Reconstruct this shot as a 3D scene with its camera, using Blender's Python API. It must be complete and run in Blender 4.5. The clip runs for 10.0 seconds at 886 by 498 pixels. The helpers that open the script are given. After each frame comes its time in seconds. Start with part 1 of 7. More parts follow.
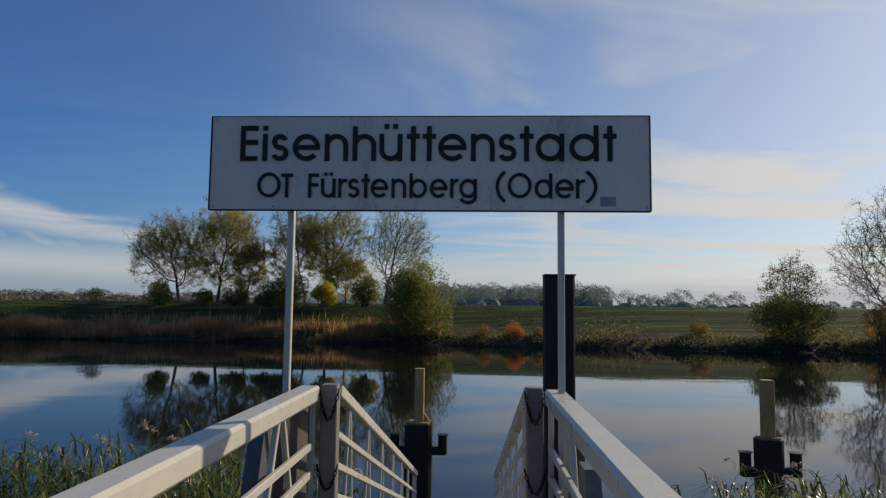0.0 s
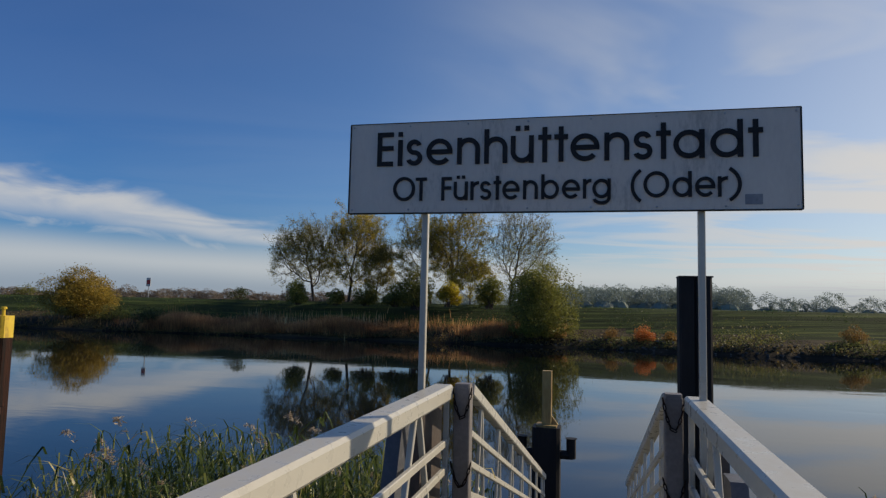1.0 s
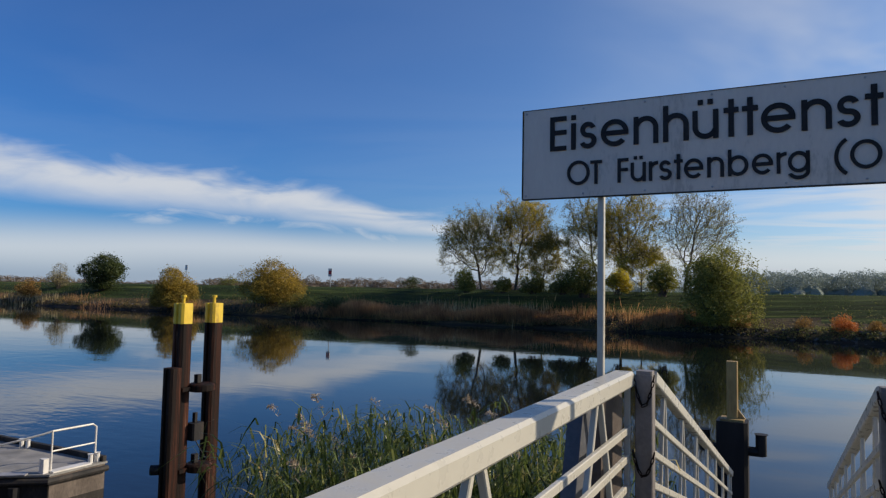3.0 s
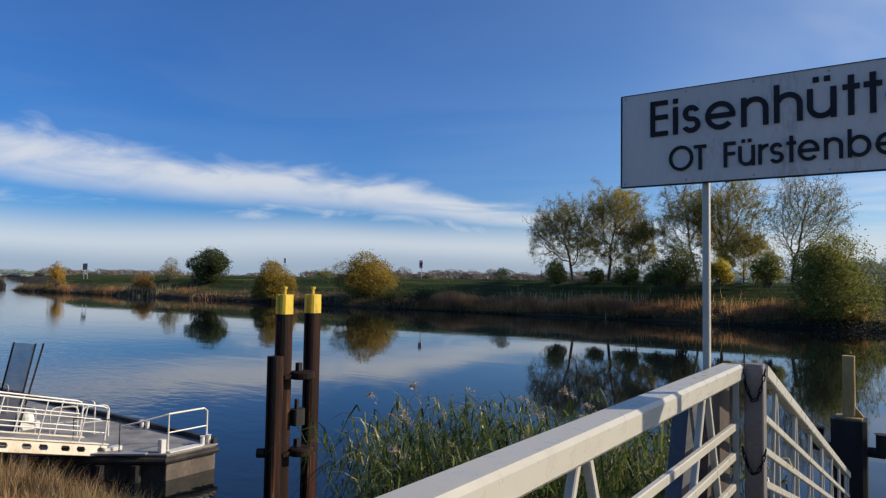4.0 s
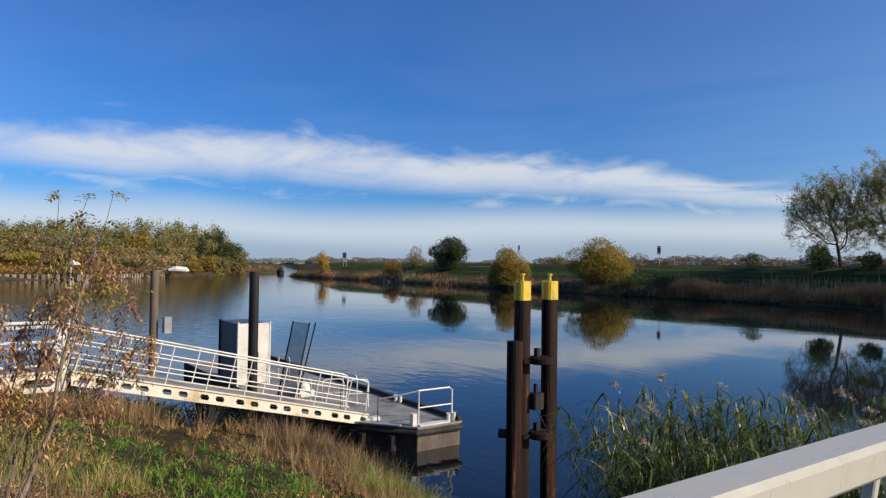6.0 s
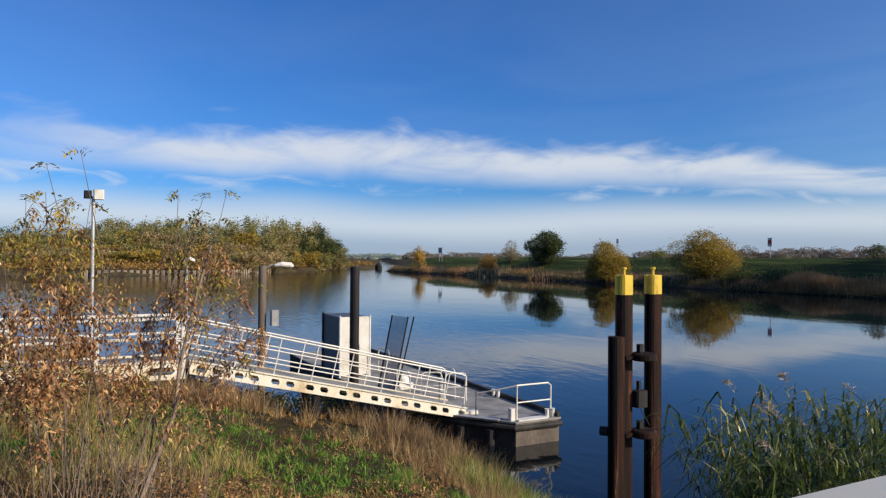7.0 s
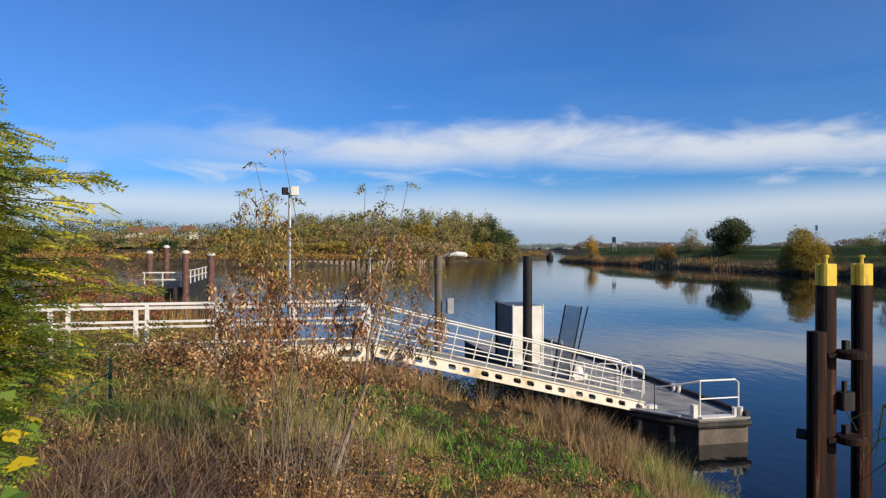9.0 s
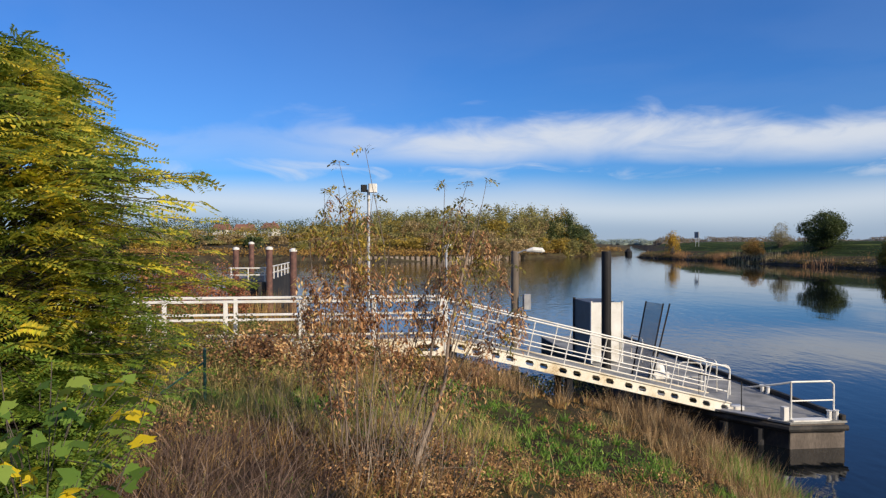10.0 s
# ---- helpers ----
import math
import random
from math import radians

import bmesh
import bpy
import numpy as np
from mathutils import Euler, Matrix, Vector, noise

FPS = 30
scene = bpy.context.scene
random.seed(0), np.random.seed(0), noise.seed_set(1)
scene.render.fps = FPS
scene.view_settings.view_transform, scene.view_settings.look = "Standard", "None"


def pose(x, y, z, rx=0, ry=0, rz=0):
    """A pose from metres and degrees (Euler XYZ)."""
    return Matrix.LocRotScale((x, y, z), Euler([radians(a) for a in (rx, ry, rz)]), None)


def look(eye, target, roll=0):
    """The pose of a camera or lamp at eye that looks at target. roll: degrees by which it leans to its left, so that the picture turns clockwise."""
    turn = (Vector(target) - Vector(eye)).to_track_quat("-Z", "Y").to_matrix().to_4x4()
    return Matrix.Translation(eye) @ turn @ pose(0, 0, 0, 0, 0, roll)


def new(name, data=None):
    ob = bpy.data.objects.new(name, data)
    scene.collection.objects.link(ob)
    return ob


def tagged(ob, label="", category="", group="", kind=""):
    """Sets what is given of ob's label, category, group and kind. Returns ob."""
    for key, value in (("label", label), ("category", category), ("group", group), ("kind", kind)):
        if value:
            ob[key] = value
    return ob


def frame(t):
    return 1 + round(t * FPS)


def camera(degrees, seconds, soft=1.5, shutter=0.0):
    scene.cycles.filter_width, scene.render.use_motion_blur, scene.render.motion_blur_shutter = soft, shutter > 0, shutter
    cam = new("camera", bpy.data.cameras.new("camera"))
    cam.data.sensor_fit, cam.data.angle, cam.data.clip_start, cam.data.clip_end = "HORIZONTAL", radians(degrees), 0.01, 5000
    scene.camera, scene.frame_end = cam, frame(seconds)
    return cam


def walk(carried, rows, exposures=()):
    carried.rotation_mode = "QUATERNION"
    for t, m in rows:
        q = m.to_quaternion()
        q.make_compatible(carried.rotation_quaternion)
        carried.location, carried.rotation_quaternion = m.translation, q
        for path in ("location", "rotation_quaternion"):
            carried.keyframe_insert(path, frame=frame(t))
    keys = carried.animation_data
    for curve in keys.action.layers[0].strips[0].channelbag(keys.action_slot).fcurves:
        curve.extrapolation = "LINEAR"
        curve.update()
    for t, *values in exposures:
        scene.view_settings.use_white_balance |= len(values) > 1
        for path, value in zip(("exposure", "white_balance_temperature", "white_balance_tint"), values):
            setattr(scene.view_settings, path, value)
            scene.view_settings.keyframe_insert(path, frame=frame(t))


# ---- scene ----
cam = camera(66.9, 10.0, soft=1.3)
PATH = [
    (0.0, -0.000, 0.000, 1.600, 2.65, 5.06, -0.66),
    (0.5, -0.022, -0.008, 1.601, 6.82, 5.04, -0.93),
    (1.0, -0.042, -0.029, 1.598, 13.17, 4.99, -1.33),
    (1.5, -0.053, -0.050, 1.594, 17.49, 4.81, -1.45),
    (2.0, -0.063, -0.060, 1.590, 21.12, 4.41, -1.36),
    (3.5, -0.101, -0.079, 1.578, 30.82, 3.27, -0.99),
    (4.0, -0.115, -0.099, 1.575, 34.97, 2.81, -0.91),
    (4.5, -0.117, -0.120, 1.573, 39.14, 2.42, -0.88),
    (5.0, -0.120, -0.144, 1.575, 45.10, 2.00, -0.83),
    (5.5, -0.128, -0.157, 1.581, 50.07, 1.69, -0.84),
    (7.0, -0.209, -0.190, 1.568, 62.80, 0.84, -0.42),
    (7.5, -0.218, -0.201, 1.559, 66.12, 0.67, -0.30),
    (8.0, -0.214, -0.222, 1.551, 70.38, 0.44, -0.23),
    (8.5, -0.192, -0.241, 1.543, 73.98, 0.19, -0.16),
    (9.0, -0.164, -0.262, 1.536, 77.33, -0.06, -0.10),
    (9.5, -0.138, -0.289, 1.531, 80.57, -0.28, 0.03),
    (10.0, -0.118, -0.325, 1.529, 83.73, -0.41, 0.05),
]
EXPOSURES = [(0.0, -0.36, 6900, 10), (1.0, -0.33, 6950, 10), (2.0, -0.21, 6850, 10), (3.5, 0.0, 6600, 10), (5.5, 0.06, 6500, 10), (10.0, 0.10, 6500, 10)]
walk(cam, [(t, pose(x, y, z, 90 + pitch, roll, yaw)) for t, x, y, z, yaw, pitch, roll in PATH], EXPOSURES)

# ---- light ----
SUN_AZ, SUN_EL = 51.5, 26.5      # degrees to the right of +y, and above the horizon
SX, SY, SZ = (math.sin(radians(SUN_AZ)) * math.cos(radians(SUN_EL)), math.cos(radians(SUN_AZ)) * math.cos(radians(SUN_EL)), math.sin(radians(SUN_EL)))
sun = new("sun", bpy.data.lights.new("sun", "SUN"))
sun.data.energy, sun.data.angle, sun.data.color = 5.0, radians(0.5), (1.0, 0.86, 0.68)
sun.matrix_world = look((0, 0, 60), (-SX, -SY, 60 - SZ))


class Nodes:
    """Short hand for building a node tree."""

    def __init__(self, tree):
        self.tree = tree
        tree.nodes.clear()

    def add(self, kind, **values):
        n = self.tree.nodes.new(kind)
        for k, v in values.items():
            if k in ("operation", "blend_type", "data_type", "noise_dimensions", "feature", "sky_type", "sun_disc", "sun_elevation", "sun_rotation", "air_density", "dust_density", "ozone_density", "interpolation_type", "clamp", "use_clamp", "wave_type", "bands_direction", "altitude", "normalize", "distance"):
                setattr(n, k, v)
        return n

    def link(self, a, b):
        self.tree.links.new(a, b)

    def math(self, op, a, b=0.0, c=0.0, clamp=False):
        n = self.tree.nodes.new("ShaderNodeMath")
        n.operation, n.use_clamp = op, clamp
        for i, v in enumerate((a, b, c)):
            if isinstance(v, (int, float)):
                n.inputs[i].default_value = v
            else:
                self.link(v, n.inputs[i])
        return n.outputs[0]

    def smooth(self, v, lo, hi, out_lo=0.0, out_hi=1.0):
        n = self.tree.nodes.new("ShaderNodeMapRange")
        n.interpolation_type = "SMOOTHSTEP"
        for i, x in enumerate((None, lo, hi, out_lo, out_hi)):
            if x is not None:
                n.inputs[i].default_value = x
        self.link(v, n.inputs[0])
        return n.outputs[0]

    def mix(self, fac, a, b, blend="MIX"):
        n = self.tree.nodes.new("ShaderNodeMix")
        n.data_type, n.blend_type = "RGBA", blend
        for i, v in ((0, fac), (6, a), (7, b)):
            if isinstance(v, (int, float)):
                n.inputs[i].default_value = v
            elif isinstance(v, tuple):
                n.inputs[i].default_value = (*v, 1) if len(v) == 3 else v
            else:
                self.link(v, n.inputs[i])
        return n.outputs[2]

    def noise(self, vec, scale, detail=4.0, rough=0.55, distortion=0.0):
        n = self.tree.nodes.new("ShaderNodeTexNoise")
        n.inputs["Scale"].default_value, n.inputs["Detail"].default_value = scale, detail
        n.inputs["Roughness"].default_value, n.inputs["Distortion"].default_value = rough, distortion
        if vec is not None:
            self.link(vec, n.inputs["Vector"])
        return n.outputs["Fac"]

    def ramp(self, fac, stops):
        n = self.tree.nodes.new("ShaderNodeValToRGB")
        els = n.color_ramp.elements
        while len(els) < len(stops):
            els.new(0.5)
        for e, (p, c) in zip(els, stops):
            e.position, e.color = p, (*c, 1)
        self.link(fac, n.inputs[0])
        return n.outputs[0]


world = bpy.data.worlds.new("world")
scene.world = world
world.use_nodes = True
W = Nodes(world.node_tree)
sky = W.add("ShaderNodeTexSky", sky_type="NISHITA", sun_disc=False, sun_elevation=radians(SUN_EL), sun_rotation=radians(SUN_AZ), air_density=1.0, dust_density=0.6, ozone_density=3.0)
co = W.add("ShaderNodeTexCoord").outputs["Generated"]
sep = W.add("ShaderNodeSeparateXYZ")
W.link(co, sep.inputs[0])
dx, dy, dz = sep.outputs
up = W.math("MAXIMUM", dz, 0.012)
px, py = W.math("DIVIDE", dx, up), W.math("DIVIDE", dy, up)      # place on the cloud sheet, in units of its height
across = W.math("ADD", W.math("MULTIPLY", px, -0.972), W.math("MULTIPLY", py, 0.234))
vec = W.add("ShaderNodeCombineXYZ")
W.link(dx, vec.inputs[0])
W.link(dy, vec.inputs[1])
W.link(W.math("MULTIPLY", dz, 3.6), vec.inputs[2])
billow = W.noise(vec.outputs[0], 3.4, 6, 0.52, 0.5)
tuft = W.noise(vec.outputs[0], 8.5, 5, 0.55, 0.7)
broad = W.noise(vec.outputs[0], 1.5, 2, 0.5)
# one long bank of cloud: a soft white upper edge, torn and thinning below
edge = W.math("ADD", across, W.math("ADD", W.math("MULTIPLY", W.math("SUBTRACT", billow, 0.5), 2.8), W.math("MULTIPLY", W.math("SUBTRACT", tuft, 0.5), 1.5)))
bank = W.math("MULTIPLY", W.smooth(edge, 4.9, 6.1), W.smooth(edge, 9.2, 6.3))
bank = W.math("MULTIPLY", bank, W.smooth(tuft, 0.22, 0.60, 0.55, 1.0))
# small torn tufts trailing on the far side of the bank
trail = W.math("MULTIPLY", W.smooth(tuft, 0.46, 0.74), W.math("MULTIPLY", W.smooth(across, 6.5, 8.5), W.smooth(across, 13.0, 9.0, 0.0, 0.55)))
# thin cirrus, thickest towards the sun
cir = W.add("ShaderNodeCombineXYZ")
W.link(W.math("MULTIPLY", W.math("ADD", px, W.math("MULTIPLY", py, 0.55)), 0.55), cir.inputs[0])
W.link(W.math("SUBTRACT", py, W.math("MULTIPLY", px, 0.45)), cir.inputs[1])
wisp = W.noise(cir.outputs[0], 0.55, 5, 0.52, 0.7)
sunward = W.math("ADD", W.math("MULTIPLY", dx, SX), W.math("MULTIPLY", dy, SY))
cirrus = W.math("MULTIPLY", W.smooth(wisp, 0.36, 0.60), W.smooth(sunward, 0.25, 0.82, 0.03, 1.0))
puffs = W.math("MULTIPLY", W.smooth(billow, 0.46, 0.66), W.math("MULTIPLY", W.smooth(sunward, 0.55, 0.85), W.smooth(dz, 0.34, 0.16)))
cirrus = W.math("MAXIMUM", cirrus, W.math("MULTIPLY", puffs, 0.95))
veil = W.smooth(sunward, 0.40, 1.0, 0.0, 0.55)
# a pale band of flat cloud low over the land, greyer where it meets the horizon
low = W.math("ADD", dz, W.math("MULTIPLY", W.math("SUBTRACT", broad, 0.5), 0.07))
haze = W.smooth(low, 0.104, 0.050, 0.0, 0.74)
bank = W.math("MULTIPLY", bank, W.smooth(sunward, -0.80, -0.60, 0.22, 1.0))
cloud = W.math("MAXIMUM", W.math("MAXIMUM", W.math("MAXIMUM", W.math("MULTIPLY", bank, 0.88), trail), W.math("MAXIMUM", cirrus, veil)), haze)
tone = W.mix(W.smooth(sunward, -0.3, 0.85), (0.37, 0.83, 1.48), (1.0, 1.18, 1.44))
blue = W.mix(1.0, sky.outputs[0], tone, "MULTIPLY")
white = W.mix(W.smooth(low, 0.018, 0.055), (4.7, 5.5, 7.0), (8.0, 8.4, 9.0))
white = W.mix(W.smooth(sunward, 0.55, 1.0), white, W.mix(W.smooth(low, 0.018, 0.055), (7.5, 7.9, 8.6), (11.0, 10.9, 10.8)))
bg = W.add("ShaderNodeBackground")
bg.inputs[1].default_value = 0.085
W.link(W.mix(cloud, blue, white), bg.inputs[0])
W.link(bg.outputs[0], W.add("ShaderNodeOutputWorld").inputs[0])

# ---- materials ----


def surface(name, stops, scale=3.0, rough=0.6, metal=0.0, bump=0.2, fine=40.0, stretch=(1, 1, 1), island=0.0, coat=0.0, specular=0.5, per_object=0.0):
    """Paint, steel, soil and so on: colour stops over coarse and fine noise, with fine relief."""
    m = bpy.data.materials.new(name)
    m.use_nodes = True
    n = Nodes(m.node_tree)
    geo = n.add("ShaderNodeNewGeometry")
    mp = n.add("ShaderNodeMapping")
    mp.inputs["Scale"].default_value = stretch
    n.link(geo.outputs["Position"], mp.inputs["Vector"])
    v = mp.outputs[0]
    big, small = n.noise(v, scale, 5, 0.6, 0.3), n.noise(v, fine, 4, 0.6)
    f = n.math("ADD", n.math("MULTIPLY", big, 0.7), n.math("MULTIPLY", small, 0.3))
    f = n.smooth(f, 0.28, 0.72)
    if island:
        f = n.math("ADD", n.math("MULTIPLY", f, 1 - island), n.math("MULTIPLY", geo.outputs["Random Per Island"], island))
    if per_object:
        f = n.math("ADD", n.math("MULTIPLY", f, 1 - per_object), n.math("MULTIPLY", n.add("ShaderNodeObjectInfo").outputs["Random"], per_object))
    b = n.add("ShaderNodeBsdfPrincipled")
    n.link(n.ramp(f, stops), b.inputs["Base Color"])
    n.link(n.smooth(small, 0.2, 0.8, max(rough - 0.12, 0.02), min(rough + 0.12, 1)), b.inputs["Roughness"])
    b.inputs["Metallic"].default_value, b.inputs["Coat Weight"].default_value = metal, coat
    b.inputs["Specular IOR Level"].default_value = specular
    if bump:
        bp = n.add("ShaderNodeBump")
        bp.inputs["Strength"].default_value, bp.inputs["Distance"].default_value = bump, 0.6 / fine
        n.link(small, bp.inputs["Height"])
        n.link(bp.outputs[0], b.inputs["Normal"])
    n.link(b.outputs[0], n.add("ShaderNodeOutputMaterial").inputs[0])
    return m


def foliage(name, stops, through_light=0.35, rough=0.55, gain=2.0, grain=0.35, own=0.62):
    """Leaves and blades, each piece with a colour of its own, light shining through."""
    m = bpy.data.materials.new(name)
    m.use_nodes = True
    n = Nodes(m.node_tree)
    geo = n.add("ShaderNodeNewGeometry")
    drift = n.noise(geo.outputs["Position"], grain, 3, 0.5)
    stops = [(p, tuple(min(v * gain, 0.85) for v in c)) for p, c in stops]
    f = n.math("ADD", n.math("MULTIPLY", geo.outputs["Random Per Island"], own), n.math("MULTIPLY", n.smooth(drift, 0.3, 0.7), 1 - own))
    c = n.ramp(f, stops)
    b = n.add("ShaderNodeBsdfPrincipled")
    n.link(c, b.inputs["Base Color"])
    b.inputs["Roughness"].default_value, b.inputs["Specular IOR Level"].default_value = rough, 0.3
    t = n.add("ShaderNodeBsdfTranslucent")
    n.link(c, t.inputs[0])
    mx = n.add("ShaderNodeMixShader")
    mx.inputs[0].default_value = through_light
    n.link(b.outputs[0], mx.inputs[1])
    n.link(t.outputs[0], mx.inputs[2])
    n.link(mx.outputs[0], n.add("ShaderNodeOutputMaterial").inputs[0])
    return m


PAINT = surface("pale_grey_paint", [(0.0, (0.455, 0.440, 0.375)), (0.4, (0.480, 0.465, 0.395)), (1.0, (0.505, 0.490, 0.415))], 0.9, 0.33, 0.0, 0.02, 14)
GALV = surface("galvanised_steel", [(0.0, (0.30, 0.31, 0.32)), (0.5, (0.42, 0.43, 0.44)), (1.0, (0.52, 0.53, 0.53))], 5, 0.48, 0.45, 0.12, 60)
GREYSTEEL = surface("grey_steel_plate", [(0.0, (0.20, 0.20, 0.21)), (0.6, (0.32, 0.32, 0.33)), (1.0, (0.40, 0.40, 0.39))], 2.5, 0.5, 0.2, 0.12, 50)
WHITE = surface("white_paint", [(0.0, (0.45, 0.40, 0.30)), (0.3, (0.62, 0.60, 0.55)), (1.0, (0.74, 0.73, 0.69))], 1.6, 0.45, 0.0, 0.1, 60)
CREAM = surface("aged_white_paint", [(0.0, (0.38, 0.24, 0.10)), (0.22, (0.66, 0.56, 0.38)), (0.55, (0.78, 0.73, 0.60)), (1.0, (0.82, 0.79, 0.70))], 1.1, 0.5, 0.0, 0.15, 30)
SIGNFACE = surface("sign_enamel", [(0.0, (0.42, 0.37, 0.31)), (0.3, (0.64, 0.57, 0.49)), (1.0, (0.72, 0.65, 0.56))], 1.6, 0.42, 0.0, 0.04, 40, stretch=(1.6, 1, 0.5))
BLACKPAINT = surface("black_paint", [(0.0, (0.006, 0.006, 0.007)), (1.0, (0.016, 0.016, 0.018))], 4, 0.75, 0.0, 0.1, 50)
DARKCOL = surface("dark_blue_grey_steel", [(0.0, (0.06, 0.065, 0.075)), (0.6, (0.11, 0.115, 0.13)), (1.0, (0.17, 0.17, 0.175))], 2.5, 0.5, 0.2, 0.12, 50)
DARKSTEEL = surface("black_coated_steel", [(0.0, (0.010, 0.010, 0.011)), (0.7, (0.022, 0.021, 0.022)), (1.0, (0.045, 0.035, 0.028))], 2, 0.6, 0.0, 0.2, 30, stretch=(1, 1, 0.3), specular=0.22)
RUST = surface("rusty_pile_steel", [(0.0, (0.004, 0.003, 0.003)), (0.45, (0.009, 0.005, 0.004)), (0.72, (0.034, 0.011, 0.006)), (0.90, (0.085, 0.031, 0.018)), (1.0, (0.27, 0.18, 0.13))], 1.5, 0.72, 0.0, 0.4, 14, stretch=(4, 4, 0.18), specular=0.2)
YELLOW = surface("yellow_signal_paint", [(0.0, (0.32, 0.20, 0.03)), (0.25, (0.62, 0.43, 0.03)), (1.0, (0.76, 0.55, 0.04))], 3, 0.5, 0.0, 0.15, 30, stretch=(1, 1, 0.4))
OCHRE = surface("weathered_yellow_wood", [(0.0, (0.14, 0.09, 0.04)), (0.5, (0.30, 0.20, 0.07)), (1.0, (0.44, 0.31, 0.12))], 4, 0.7, 0.0, 0.3, 30, stretch=(1, 1, 0.2))
DECK = surface("grey_deck", [(0.0, (0.13, 0.13, 0.12)), (0.5, (0.24, 0.235, 0.22)), (1.0, (0.34, 0.33, 0.30))], 1.3, 0.7, 0.0, 0.3, 30)
HULL = surface("dark_hull", [(0.0, (0.008, 0.008, 0.008)), (0.6, (0.020, 0.019, 0.018)), (1.0, (0.07, 0.055, 0.045))], 1.2, 0.8, 0.0, 0.25, 18, stretch=(1, 1, 0.5))
HULLEND = surface("weathered_brown_hull_end", [(0.0, (0.05, 0.038, 0.03)), (0.5, (0.115, 0.092, 0.075)), (1.0, (0.19, 0.155, 0.125))], 1.6, 0.6, 0.0, 0.25, 18, stretch=(1, 1, 0.5))
WOODPOST = surface("weathered_wood", [(0.0, (0.06, 0.045, 0.035)), (1.0, (0.20, 0.16, 0.12))], 4, 0.8, 0.0, 0.4, 40, stretch=(1, 1, 0.15))
FINETWIG = surface("fine_twig_bark", [(0.0, (0.055, 0.046, 0.032)), (1.0, (0.17, 0.14, 0.095))], 0.6, 0.9, 0.0, 0.0, 10, island=0.5)
POSTGREY = surface("dull_grey_post", [(0.0, (0.11, 0.10, 0.095)), (0.6, (0.19, 0.175, 0.165)), (1.0, (0.26, 0.24, 0.225))], 2.5, 0.55, 0.1, 0.12, 50)
BROWNCOL = surface("weathered_brown_steel", [(0.0, (0.045, 0.034, 0.028)), (0.6, (0.10, 0.078, 0.064)), (1.0, (0.16, 0.13, 0.11))], 2.5, 0.6, 0.1, 0.15, 40)
GREENPAINT = surface("green_coated_wire", [(0.0, (0.010, 0.05, 0.035)), (1.0, (0.02, 0.10, 0.075))], 4, 0.5, 0.0, 0.1, 50)
STONE = surface("bank_stone", [(0.0, (0.035, 0.030, 0.025)), (0.6, (0.09, 0.080, 0.068)), (1.0, (0.24, 0.21, 0.18))], 0.6, 0.85, 0.0, 0.4, 4, island=0.6)
BARK = surface("bark", [(0.0, (0.035, 0.028, 0.022)), (0.6, (0.085, 0.070, 0.055)), (1.0, (0.16, 0.14, 0.11))], 2, 0.9, 0.0, 0.4, 12, stretch=(1, 1, 0.3))
TWIG = surface("pale_twig_bark", [(0.0, (0.10, 0.07, 0.052)), (0.6, (0.22, 0.165, 0.125)), (1.0, (0.46, 0.39, 0.31))], 3, 0.8, 0.0, 0.2, 30, island=0.5)
ROOF = surface("red_roof_tile", [(0.0, (0.15, 0.065, 0.045)), (1.0, (0.30, 0.14, 0.10))], 0.6, 0.8, 0.0, 0.2, 6)
RENDERWALL = surface("pale_house_plaster", [(0.0, (0.55, 0.52, 0.46)), (1.0, (0.75, 0.72, 0.66))], 0.5, 0.85, 0.0, 0.1, 6)
SHEETPILE = surface("sheet_pile_steel", [(0.0, (0.16, 0.11, 0.075)), (0.5, (0.30, 0.23, 0.17)), (1.0, (0.42, 0.36, 0.29))], 0.4, 0.8, 0.1, 0.2, 5, per_object=0.5)
GLASS = surface("dark_window_glass", [(0.0, (0.02, 0.025, 0.03)), (1.0, (0.05, 0.055, 0.06))], 1, 0.12, 0.0, 0.0, 10)
REDSIGN = surface("red_sign_paint", [(0.0, (0.45, 0.03, 0.03)), (1.0, (0.6, 0.05, 0.05))], 2, 0.5, 0.0, 0.0, 10)


def ground_material(name, stops, bump, scale, fine, stretch=(1, 1, 1)):
    return surface(name, stops, scale, 0.95, 0.0, bump, fine, stretch, specular=0.1)


SOIL = ground_material("grassy_soil", [(0.0, (0.018, 0.014, 0.009)), (0.4, (0.040, 0.032, 0.016)), (0.7, (0.050, 0.052, 0.018)), (1.0, (0.08, 0.08, 0.028))], 0.9, 0.8, 9)
DIKE = ground_material("dike_grass", [(0.0, (0.012, 0.019, 0.007)), (0.42, (0.026, 0.042, 0.011)), (0.7, (0.050, 0.075, 0.018)), (1.0, (0.15, 0.17, 0.045))], 1.0, 0.75, 2.6, (0.05, 1.0, 1.0))
VERGE = ground_material("bank_verge", [(0.0, (0.030, 0.024, 0.015)), (0.5, (0.075, 0.058, 0.034)), (0.8, (0.10, 0.085, 0.045)), (1.0, (0.085, 0.10, 0.035))], 1.0, 0.25, 1.5)
MUD = ground_material("river_mud", [(0.0, (0.02, 0.017, 0.012)), (1.0, (0.05, 0.042, 0.03))], 0.3, 0.5, 3)

